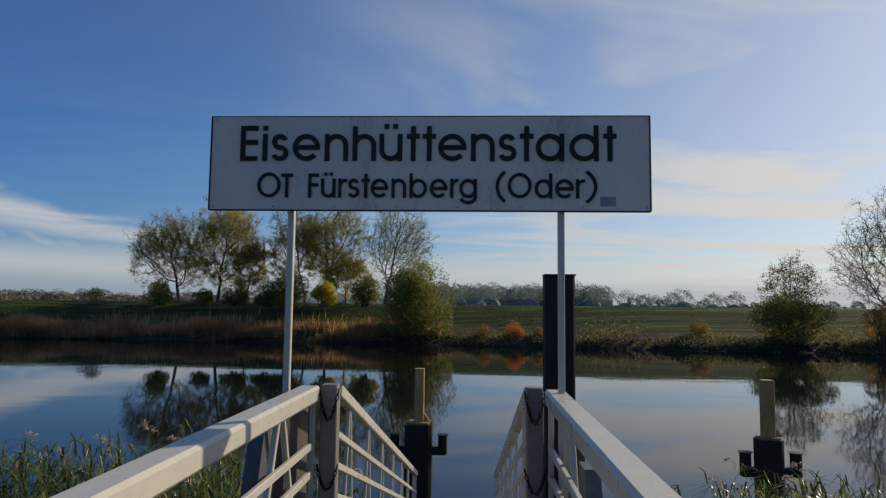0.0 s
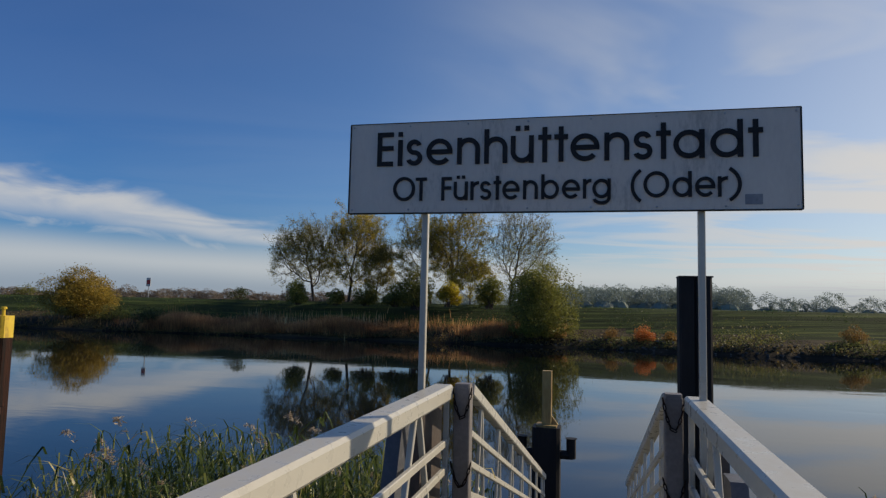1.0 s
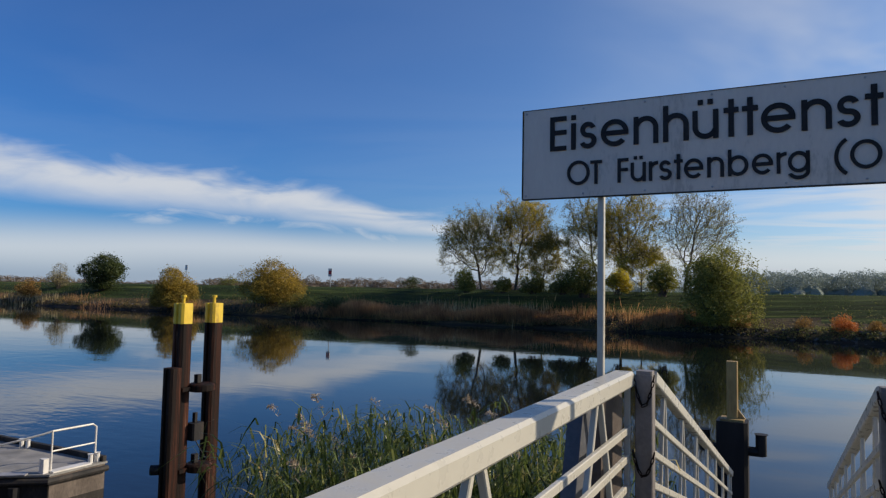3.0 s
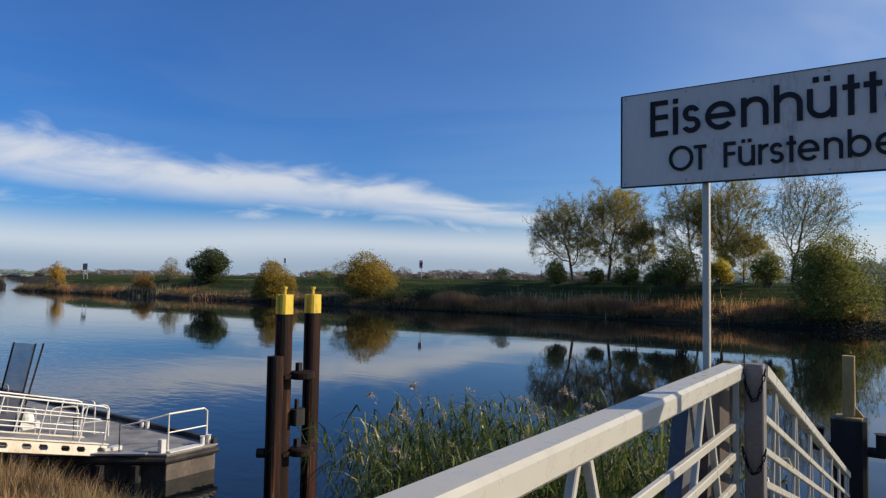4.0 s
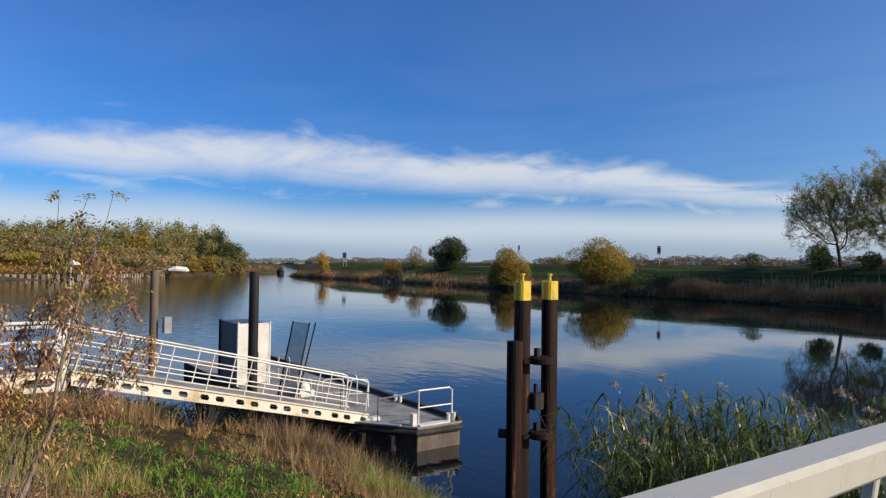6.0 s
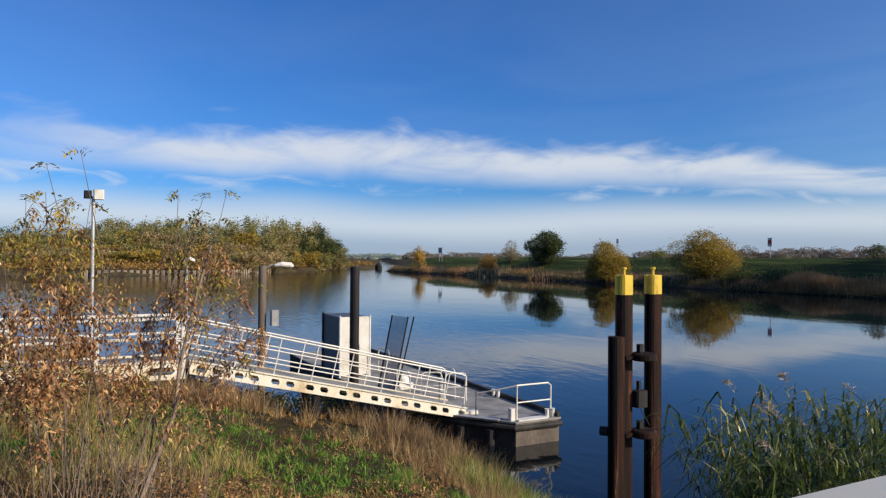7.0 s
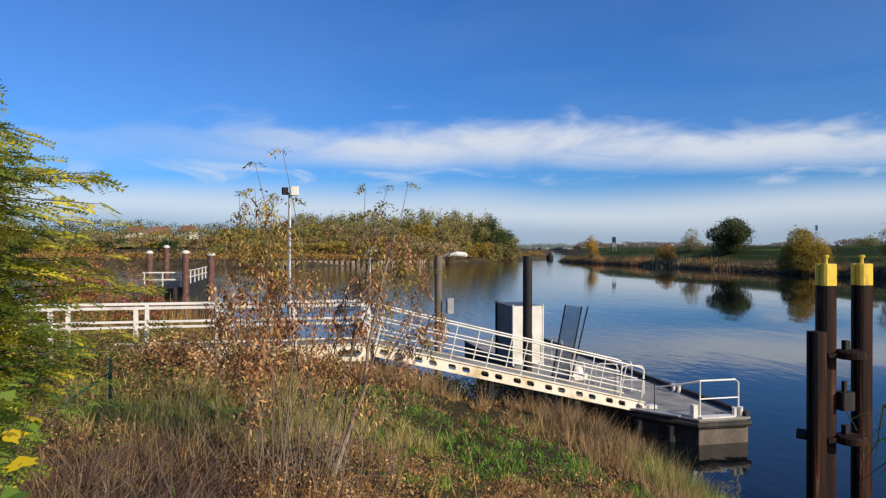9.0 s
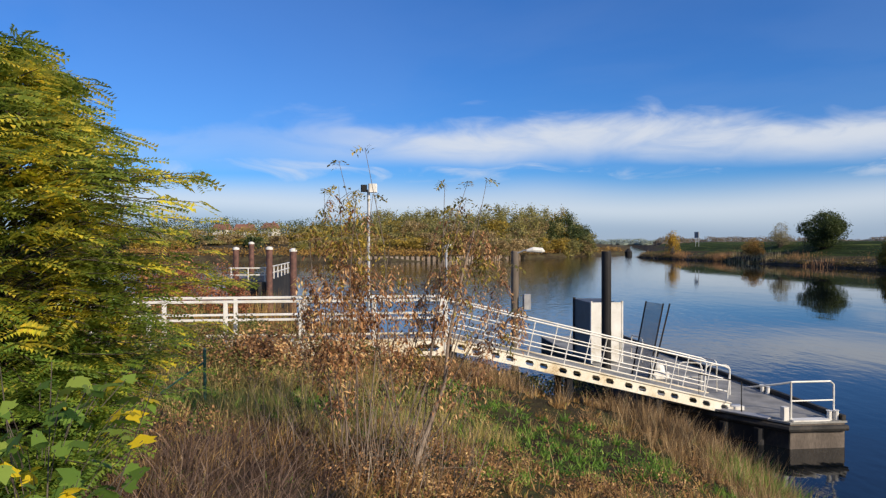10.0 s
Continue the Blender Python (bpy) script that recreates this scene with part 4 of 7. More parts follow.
def soup(name, verts, sizes):
    """A mesh of separate polygons: verts (n, 3) in order, sizes the corner count of each."""
    me = bpy.data.meshes.new(name)
    me.vertices.add(len(verts))
    me.vertices.foreach_set("co", np.asarray(verts, np.float32).ravel())
    me.loops.add(len(verts))
    me.loops.foreach_set("vertex_index", np.arange(len(verts)))
    me.polygons.add(len(sizes))
    me.polygons.foreach_set("loop_start", np.concatenate([[0], np.cumsum(sizes)[:-1]]))
    me.update(calc_edges=True)
    return me


def unit(v):
    return v / np.maximum(np.linalg.norm(v, axis=-1, keepdims=True), 1e-9)


def leaf_cloud(name, centres, size, droop=0.0, slim=0.55, plain=False):
    """Small leaves round the given places: folded (four corners), or plain pointed ones for trees far off."""
    k = len(centres)
    ax = rng.normal(size=(k, 3))
    ax[:, 2] = ax[:, 2] * 0.7 - droop
    ax = unit(ax)
    sd = unit(np.cross(ax, rng.normal(size=(k, 3))))
    s = size * rng.uniform(0.6, 1.4, (k, 1))
    c = np.asarray(centres)
    if plain:
        q = np.stack([c - ax * s * 0.5 - sd * s * slim * 0.5, c - ax * s * 0.5 + sd * s * slim * 0.5, c + ax * s * 0.6], 1)
        return soup(name, q.reshape(-1, 3), np.full(k, 3))
    fold = np.cross(ax, sd) * s * 0.12
    q = np.stack([c - ax * s * 0.5, c + sd * s * slim * 0.5 + fold, c + ax * s * 0.5, c - sd * s * slim * 0.5 + fold], 1)
    return soup(name, q.reshape(-1, 3), np.full(k, 4))


def ribbons(name, base, height, width, lean, segs=3, curl=1.6, twist=None):
    """Blades: tapering ribbons from base, rising by height and leaning over by the vector lean."""
    k = len(base)
    base, height, width, lean = np.asarray(base), np.asarray(height)[:, None], np.asarray(width)[:, None], np.asarray(lean)
    a = rng.uniform(0, 2 * np.pi, k) if twist is None else twist
    side = np.stack([np.cos(a), np.sin(a), np.zeros(k)], 1)
    t = np.linspace(0, 1, segs + 1)
    mid = [base + np.array([0, 0, 1.0]) * height * (u - 0.18 * u * u * np.minimum(np.linalg.norm(lean, axis=1, keepdims=True) / np.maximum(height, 1e-3), 1.5)) + lean * u ** curl for u in t]
    wid = [width * (1 - 0.9 * u ** 1.7) for u in t]
    v = np.stack([np.stack([m - side * w / 2, m + side * w / 2], 1) for m, w in zip(mid, wid)], 1).reshape(k, -1, 3)
    me = bpy.data.meshes.new(name)
    n = v.shape[1]
    me.vertices.add(k * n)
    me.vertices.foreach_set("co", v.astype(np.float32).ravel())
    f = np.array([[2 * i, 2 * i + 1, 2 * i + 3, 2 * i + 2] for i in range(segs)])
    q = (np.arange(k)[:, None, None] * n + f[None]).reshape(-1, 4)
    me.loops.add(q.size)
    me.loops.foreach_set("vertex_index", q.ravel())
    me.polygons.add(len(q))
    me.polygons.foreach_set("loop_start", np.arange(len(q)) * 4)
    me.update(calc_edges=True)
    return me


def colonise(goals, root, fork, step, kill, r):
    """Branches that grow from a trunk towards the goals, each goal drawing the nearest branch; gives the nodes and their parents."""
    n0 = max(int((fork - root).length / step), 2)
    nodes = [np.array(root.lerp(fork, i / n0)) for i in range(n0 + 1)]
    parent = [-1] + list(range(n0))
    goals = np.array(goals)
    near, dist = np.zeros(len(goals), int), np.full(len(goals), 1e9)
    fresh = list(range(len(nodes)))
    for _ in range(90):
        pos = np.array([nodes[i] for i in fresh])
        d = np.linalg.norm(goals[:, None] - pos[None], axis=2)
        j = d.argmin(1)
        better = d[np.arange(len(goals)), j] < dist
        dist = np.where(better, d[np.arange(len(goals)), j], dist)
        near = np.where(better, np.array(fresh)[j], near)
        alive = dist > kill
        goals, near, dist = goals[alive], near[alive], dist[alive]
        if not len(goals):
            break
        fresh = []
        for i in np.unique(near):
            way = unit(goals[near == i] - nodes[i]).mean(0) + r.normal(0, 0.16, 3) + np.array([0, 0, 0.08])
            nodes.append(nodes[i] + unit(way) * step * r.uniform(0.8, 1.2))
            parent.append(int(i))
            fresh.append(len(nodes) - 1)
        if len(nodes) > 5200:
            break
    return np.array(nodes), parent


def ground_z(x, y):
    return float(land(np.array([x]), np.array([y]))[0][0])


def draw_nearer(x, y, *sizes):
    """Pulls a far-bank thing towards the camera onto the narrow dike, shrunk to fit the view."""
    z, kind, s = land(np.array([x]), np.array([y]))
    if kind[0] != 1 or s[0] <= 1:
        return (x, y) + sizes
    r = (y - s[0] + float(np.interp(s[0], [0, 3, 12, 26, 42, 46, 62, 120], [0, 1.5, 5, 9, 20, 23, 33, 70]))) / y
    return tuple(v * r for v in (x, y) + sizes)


def bare_tree(x, y, height, spread, leaf, leaves, label, size=0.17, seed=1, low=0.08, group="dike trees", aside=0.0, fork=0.20, base=None, shift=True, goals=1300, droop=0.0):
    """A tall thinning tree: a trunk whose limbs divide again and again to fill an uneven crown, fine bare twigs, and leaves along the ends."""
    r = np.random.default_rng(seed)
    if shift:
        x, y, height, spread, size = draw_nearer(x, y, height, spread, size)
    z = (ground_z(x, y) if base is None else base) - 0.3
    t = thing("tree", label, "tree", group)
    c = np.array([x + aside, y, z + height * (1 + low) / 2])
    R = np.array([spread / 2, spread / 2, height * (1 - low) / 2])
    # masses of twigs on the outside of the crown, with gaps between them
    k = 34
    d = unit(r.normal(size=(k, 3)))
    d[:, 2] = np.where(d[:, 2] < -0.75, -d[:, 2] * 0.6, d[:, 2])
    masses = d * r.uniform(0.50, 0.86, (k, 1))
    pick = r.integers(0, k, goals)
    g = masses[pick] + r.normal(0, 0.155, (goals, 3))
    g = np.concatenate([g, unit(r.normal(size=(goals // 6, 3))) * r.uniform(0.1, 0.95, (goals // 6, 1))])
    g = c + g * R * np.where(g[:, 2:] > 0.2, [[0.93, 0.93, 1.0]], [[1.04, 1.04, 1.0]])
    g = g[g[:, 2] > z + height * low * 0.75]
    step = height * 0.030
    nodes, parent = colonise(g, Vector((x, y, z)), Vector((x + aside * 0.25, y, z + height * fork)), step, step * 1.15, r)
    n = len(nodes)
    power = np.zeros(n)
    kids = [[] for _ in range(n)]
    for i in range(n - 1, -1, -1):
        if not kids[i]:
            power[i] = (0.0009 * height) ** 2.15
        if parent[i] >= 0:
            power[parent[i]] += power[i]
            kids[parent[i]].append(i)
    rad = power ** (1 / 2.15)
    m, tw = Mesh(), Mesh()
    starts = [(0, None)]
    while starts:
        i, frm = starts.pop()
        chain_ = [] if frm is None else [frm]
        while True:
            chain_.append(i)
            if not kids[i]:
                break
            order = sorted(kids[i], key=lambda q: -rad[q])
            starts += [(q, i) for q in order[1:]]
            i = order[0]
        rr = [min(rad[q], rad[chain_[-1]] * 9 + rad[q]) for q in chain_]
        if frm is not None:
            rr[0] = rad[chain_[1]] if len(chain_) > 1 else rr[0] * 0.6
        big = rr[0] > 0.05
        (m if big else tw).tube([Vector(nodes[q]) for q in chain_], rr, 7 if rr[0] > 0.15 else 4 if big else 3, cap=False)
    fine = np.array([i for i in range(n) if rad[i] < 0.0032 * height and i > 2])
    ends = []
    for i in np.concatenate([fine, fine, fine, fine]):
        o = nodes[i]
        d = unit(nodes[i] - nodes[parent[i]]) + r.normal(0, 0.45, 3) + np.array([0, 0, 0.25 - droop])
        e = o + unit(d) * step * r.uniform(0.9, 2.4)
        sd = unit(np.cross(d, r.normal(size=3))) * 0.021
        tw.poly(o - sd, o + sd, e)
        ends += [o * 0.5 + e * 0.5, e]
    part("trunk", m, BARK, t)
    part("branchwork", tw, FINETWIG, t)
    # leaves stay on some boughs and have gone from others
    p = np.array(ends)
    keep = wobble(p[:, 0] + p[:, 1], p[:, 2], spread * 0.10, seed) + r.normal(0, 0.35, len(p)) > -0.25
    p = p[keep]
    pick = p[r.integers(0, len(p), leaves)] + r.normal(0, size * 1.1, (leaves, 3))
    part("crown", leaf_cloud("crown", pick, size, plain=True), leaf, t)
    return t


def bush(x, y, height, width, leaf, leaves, label, size=0.3, seed=1, lumps=9, name="bush", category="bush", group="far bank bushes", bottom=0.02, base=None):
    """A round shrub: stems from the ground and leaves in uneven lumps with gaps."""
    r = np.random.default_rng(seed)
    rnd = random.Random(seed)
    x, y, height, width, size = draw_nearer(x, y, height, width, size)
    z = (ground_z(x, y) if base is None else base) - 0.1
    t = thing(name, label, category, group)
    m = Mesh()
    far = y > 60
    lumps = int(lumps * 1.7) if far else lumps
    leaves = int(leaves * (1.7 if far else 1.0))
    cen = []
    for i in range(lumps):
        a, f = r.uniform(0, 2 * np.pi), np.sqrt(r.uniform(0.02, 1)) * 0.62
        h = r.uniform(0.14 if far else 0.25, 0.82) * (1 - 0.45 * f)
        cen.append((x + np.cos(a) * f * width / 2, y + np.sin(a) * f * width / 2, z + height * h))
    cen.append((x, y, z + height * 0.72))
    for c in cen:
        a = Vector((x + rnd.uniform(-.1, .1) * width, y + rnd.uniform(-.1, .1) * width, z - 0.2))
        b = Vector(c)
        m.tube([a, a.lerp(b, 0.5) + Vector((0, 0, 0.1 * height)), b, b + (b - a).normalized() * height * 0.16], [height * 0.014, height * 0.010, height * 0.006, 0.006], 4, cap=False)
    part("branchwork", m, BARK, t)
    cen = np.array(cen)
    which = r.integers(0, len(cen), leaves)
    d = unit(r.normal(size=(leaves, 3)))
    rad = r.uniform(0.35, 1.0, (leaves, 1)) ** (0.4 if far else 0.6)
    lump = r.uniform(0.75, 1.15, len(cen))[which][:, None]
    sprig = r.random((leaves, 1)) < 0.08
    ray = unit(r.normal(size=(70, 3)) + np.array([0, 0, 0.7]))[r.integers(0, 70, leaves)]
    d = np.where(sprig, ray, d)
    rad = np.where(sprig, r.uniform(0.9, 1.42, (leaves, 1)), rad)
    p = cen[which] + d * rad * lump * (np.array([0.20, 0.20, 0.21]) if far else np.array([0.25, 0.25, 0.27])) * np.array([width, width, height]) + np.where(sprig, r.normal(0, size * 0.3, (leaves, 3)), 0)
    p[:, 2] = np.clip(p[:, 2], z + bottom * height + r.uniform(0, 0.1 * height, leaves), z + height * 1.12)
    part("crown", leaf_cloud("crown", p, size * (0.85 if far else 1.0), plain=far), leaf, t)
    return t


L_OLIVE = foliage("olive_leaves", [(0.0, (0.04, 0.044, 0.015)), (0.5, (0.10, 0.105, 0.028)), (1.0, (0.20, 0.18, 0.04))], 0.5)
L_YELLOWGREEN = foliage("yellow_green_leaves", [(0.0, (0.06, 0.065, 0.018)), (0.5, (0.20, 0.17, 0.030)), (1.0, (0.44, 0.31, 0.035))], 0.55, gain=1.75, grain=0.25)
L_GOLD = foliage("golden_leaves", [(0.0, (0.10, 0.06, 0.014)), (0.5, (0.26, 0.16, 0.025)), (1.0, (0.50, 0.31, 0.035))], 0.5)
L_GOLDTREE = foliage("gold_and_green_leaves", [(0.0, (0.10, 0.085, 0.016)), (0.4, (0.24, 0.19, 0.026)), (1.0, (0.52, 0.36, 0.03))], 0.6, gain=2.0)
L_WILLOW = foliage("willow_leaves", [(0.0, (0.045, 0.048, 0.014)), (0.5, (0.11, 0.118, 0.028)), (1.0, (0.23, 0.21, 0.045))], 0.45)
L_OLIVEGOLD = foliage("olive_gold_leaves", [(0.0, (0.06, 0.05, 0.014)), (0.5, (0.17, 0.125, 0.024)), (1.0, (0.33, 0.23, 0.035))], 0.45)
L_DARK = foliage("dark_leaves", [(0.0, (0.014, 0.020, 0.008)), (0.6, (0.035, 0.050, 0.016)), (1.0, (0.075, 0.085, 0.025))])
L_BRONZE = foliage("bronze_leaves", [(0.0, (0.07, 0.04, 0.014)), (0.5, (0.17, 0.10, 0.028)), (1.0, (0.32, 0.20, 0.05))])
L_ORANGE = foliage("orange_leaves", [(0.0, (0.13, 0.04, 0.014)), (0.5, (0.30, 0.10, 0.025)), (1.0, (0.42, 0.19, 0.04))])
L_THIN = foliage("thin_olive_leaves", [(0.0, (0.09, 0.080, 0.034)), (0.5, (0.20, 0.178, 0.05)), (1.0, (0.34, 0.28, 0.065))], 0.5, gain=1.5, grain=0.25)
L_GREYTREE = foliage("grey_brown_leaves", [(0.0, (0.06, 0.052, 0.03)), (0.5, (0.12, 0.105, 0.055)), (1.0, (0.20, 0.17, 0.08))])
# these two leaf colours are paled to paint distance haze into the woods
L_HAZE = foliage("haze_painted_wood", [(0.0, (0.125, 0.150, 0.140)), (0.6, (0.150, 0.178, 0.150)), (1.0, (0.18, 0.20, 0.15))], 0.25, 0.95, 1.9)
L_HAZEBROWN = foliage("haze_painted_brown_wood", [(0.0, (0.09, 0.075, 0.06)), (0.6, (0.15, 0.12, 0.09)), (1.0, (0.21, 0.17, 0.11))], 0.2, 0.95, 1.5)
L_RUSTREED = foliage("rust_reed", [(0.0, (0.065, 0.034, 0.018)), (0.5, (0.18, 0.096, 0.043)), (1.0, (0.34, 0.20, 0.09))], 0.6, gain=2.7)
L_STRAW = foliage("straw_reed", [(0.0, (0.14, 0.10, 0.05)), (0.6, (0.28, 0.22, 0.11)), (1.0, (0.42, 0.34, 0.18))], 0.3)
L_WEED = foliage("bank_weed", [(0.0, (0.034, 0.034, 0.013)), (0.5, (0.090, 0.074, 0.028)), (0.8, (0.15, 0.10, 0.038)), (1.0, (0.11, 0.12, 0.034))], 0.4)

# trees on the dike
bare_tree(-55.4, 124.0, 18.4, 14.6, L_THIN, 40000, "tall half-bare tree with thin olive leaves on the dike", seed=11, aside=-2.4, shift=False)
bare_tree(-48.2, 124.2, 19.2, 13.8, L_YELLOWGREEN, 56000, "tall tree with thinning yellow-green leaves on the dike", seed=22, aside=1.2, fork=0.15, shift=False)
bare_tree(-42.9, 124.6, 12.6, 9.0, L_THIN, 28000, "smaller spreading tree with olive leaves on the dike", seed=33, aside=0.6, low=0.05, fork=0.15, shift=False, goals=600)
bare_tree(-31.6, 125.0, 19.0, 11.0, L_THIN, 32000, "half-bare tree with pale olive leaves on the dike", seed=37, aside=-2.6, low=0.16, shift=False, goals=760)
bare_tree(-27.6, 124.0, 19.4, 12.6, L_YELLOWGREEN, 56000, "broad tree with dark limbs and yellow-green leaves", seed=44, aside=0.8, fork=0.28, low=0.14, shift=False)
bare_tree(-16.6, 124.4, 19.4, 14.2, L_THIN, 17000, "nearly bare tree with pale fine twigs", seed=55, aside=2.2, fork=0.24, low=0.18, shift=False)
bare_tree(-23.6, 122.5, 10.0, 10.5, L_GOLDTREE, 17000, "golden yellow young tree below a tall tree", seed=45, group="", low=0.03, fork=0.12, shift=False, goals=520)
bush(-27.5, 121.5, 5.0, 5.5, L_GOLDTREE, 2600, "golden yellow shrub below a tall tree", 0.34, 47, 9, group="", base=2.0)
bush(-35.0, 126.5, 9.0, 9.0, L_OLIVE, 5200, "dark olive shrub among the dike trees", 0.36, 46, 11, group="", base=1.4)
bush(-59.5, 125.5, 5.6, 6.0, L_WILLOW, 3000, "green shrub among the dike trees", 0.34, 48, group="", base=1.8)
bush(-39.0, 125.5, 5.0, 7.0, L_OLIVE, 2600, "low olive shrub among the dike trees", 0.34, 49, group="", base=1.8)
bush(-51.8, 126.0, 3.6, 5.0, L_OLIVE, 1800, "low dark shrub behind the dike trees", 0.34, 50, group="", base=1.8)
bush(-45.6, 126.5, 4.6, 6.5, L_OLIVE, 2600, "low olive shrub behind the dike trees", 0.34, 51, group="", base=1.8)
bush(-20.6, 126.0, 6.4, 7.0, L_WILLOW, 3400, "green shrub behind the dike trees", 0.34, 52, group="", base=1.8)
bush(-12.6, 124.0, 7.4, 9.0, L_OLIVE, 4200, "olive shrub under a nearly bare tree", 0.34, 53, group="", base=1.8)
bush(-9.2, 103.8, 12.6, 13.6, L_WILLOW, 21000, "large round grey-green willow at the water's edge", 0.30, 61, 18, group="")
bush(44.8, 97.0, 7.6, 13.0, L_OLIVE, 11000, "dense olive shrub with thin upper branches at the shore", 0.30, 62, 14, group="")
bare_tree(44.8, 97.5, 12.2, 9.0, L_OLIVE, 3600, "thin-topped olive shrub branches above the shore", 0.22, seed=63, group="", goals=420, low=0.3)
bare_tree(62.5, 104.0, 21.0, 17.5, L_GREYTREE, 9000, "nearly bare grey tree with a few rust-brown leaves", 0.20, seed=64, low=0.12, goals=1700)
bush(56.5, 96.5, 6.6, 6.5, L_BRONZE, 3400, "rust-brown shrub under a bare tree", 0.26, 65)
bush(6.2, 103.6, 2.5, 4.4, L_ORANGE, 1500, "low bright orange-red shrub at the water's edge", 0.2, 66)
bush(10.0, 104.2, 1.6, 3.0, L_BRONZE, 900, "low rust-brown shrub at the water's edge", 0.2, 70)
bush(1.5, 104.5, 2.2, 3.6, L_BRONZE, 700, "low rust-brown shrub at the water's edge", 0.2, 67)
bush(35.5, 108.0, 3.0, 4.6, L_BRONZE, 1100, "low brown shrub on the bank", 0.22, 68)
bush(-103.5, 117.0, 10.6, 16.0, L_OLIVEGOLD, 19000, "broad golden shrub glowing in the sun", 0.34, 71, 14)
bush(-120.8, 104.5, 9.8, 11.2, L_OLIVEGOLD, 15000, "tall rounded yellow-olive shrub at the shore", 0.34, 72, 12)
bush(-92.0, 112.0, 3.4, 9.0, L_OLIVE, 1400, "dark low shrub on the bank", 0.28, 73)
bush(-80.0, 107.0, 3.6, 8.0, L_DARK, 1300, "dark low shrub at the shore", 0.28, 74)
bush(-191.0, 138.0, 12.2, 17.0, L_DARK, 11000, "dark green round tree on the dike", 0.5, 75, 12, "tree", "tree", "")
bush(-216.0, 140.0, 9.0, 11.0, L_GREYTREE, 2200, "thin bronze tree on the dike", 0.36, 76, 7, "tree", "tree", "")
bush(-193.5, 116.0, 6.0, 8.5, L_BRONZE, 2600, "orange shrub on the shore", 0.36, 77)
bush(-240.0, 112.5, 10.0, 6.4, L_GOLD, 1700, "slender golden young tree on the headland", 0.4, 78, 8)
bush(-86.0, 148.0, 3.6, 6.0, L_DARK, 700, "dark shrub on the dike", 0.34, 79)
bush(-150.0, 150.0, 4.0, 7.0, L_OLIVE, 600, "olive shrub on the dike", 0.4, 80)


def wood(name, label, spots, leaf, per, size, upright=False):
    """Far woods: many crowns run together, too far off to count; upright ones are built of leaf masses round slim limbs."""
    pts, m, core = [], Mesh(), Mesh()
    for x, y, z, w, h in spots:
        if upright:
            k = 16
            f = rng.uniform(0.14, 0.93, k)
            wide = np.sin(np.clip(f * 0.86 + 0.10, 0, 1) * np.pi) ** 0.45
            a, q = rng.uniform(0, 6.28, k), np.sqrt(rng.uniform(0.05, 1, k))
            c = np.stack([x + np.cos(a) * q * wide * w * 0.44, y + np.sin(a) * q * wide * w * 0.44, z + f * h], 1)
            i = rng.integers(0, k, per)
            pts.append(c[i] + rng.normal(0, 1, (per, 3)) * np.array([w * 0.115, w * 0.115, h * 0.07]))
            for j in range(6):
                m.tube([Vector((x, y, z)), Vector(c[j]).lerp(Vector((x, y, z + h * 0.4)), 0.5), Vector(c[j]) + Vector((0, 0, h * 0.08))], [0.16, 0.09, 0.03], 3, cap=False)
        else:
            d = unit(rng.normal(size=(per, 3))) * rng.uniform(0.3, 0.92, (per, 1)) ** 0.5
            d *= 0.86 + 0.14 * np.sin(4 * d[:, :1] + 5 * d[:, 2:] + x)
            pts.append(np.array([x, y, z + h * 0.55]) + d * np.array([w * 0.5, w * 0.5, h * 0.5]))
            ring = [[Vector((x + math.cos(a) * w * 0.46 * c * rng.uniform(0.7, 1.0), y + math.sin(a) * w * 0.46 * c * rng.uniform(0.7, 1.0), z + h * 0.46 * f + rng.uniform(-0.03, 0.03) * h)) for a in np.linspace(0, 5.5, 8)] for f, c in ((0.0, 0.85), (0.3, 1.0), (0.6, 0.95), (0.82, 0.68), (0.97, 0.25))]
            core.rings(ring)
    part(name, leaf_cloud(name, np.concatenate(pts), size, slim=0.8, plain=True), leaf, None, label, category="wood", kind="stuff")
    if core.v:
        part(name, core, leaf, None, label, category="wood", kind="stuff")
    if m.v:
        part(name + "_limbs", m, FINETWIG, None, "slim pale limbs of " + label, category="wood", kind="stuff")


def ridge(az0, az1, dist, z, step, w, h, jitter=0.35):
    """Crown spots along an arc, in degrees to the left of +y."""
    out = []
    for a in np.arange(az0, az1, step):
        dd = dist * rng.uniform(0.93, 1.07)
        k = rng.uniform(1 - jitter, 1 + jitter)
        out.append((-math.sin(radians(a)) * dd, math.cos(radians(a)) * dd, z, w * k, h * k))
    return out


wood("distant_wood", "wood on a low rise behind the dike, haze painted in", ridge(-11, 4.5, 900, -2, 0.30, 30, 37, 0.10), L_HAZE, 1300, 1.3)
wood("distant_wood", "row of trees behind the dike, haze painted in", ridge(-29, -10.5, 480, -1, 0.75, 13, 13, 0.5), L_HAZE, 1300, 0.62)
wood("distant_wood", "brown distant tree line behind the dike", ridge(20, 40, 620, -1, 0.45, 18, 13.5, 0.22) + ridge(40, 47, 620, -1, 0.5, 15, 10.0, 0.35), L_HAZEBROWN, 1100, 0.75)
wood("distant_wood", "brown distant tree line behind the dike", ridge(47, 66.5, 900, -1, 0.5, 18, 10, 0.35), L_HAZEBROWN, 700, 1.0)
wood("distant_wood", "distant tree line with haze painted in", ridge(5, 20, 700, -1, 0.5, 18, 15, 0.2), L_HAZE, 900, 0.85)
wood("distant_wood", "tree line closing the river, haze painted in", ridge(64, 76, 1500, -1, 0.3, 28, 12, 0.3), L_HAZE, 450, 1.5)

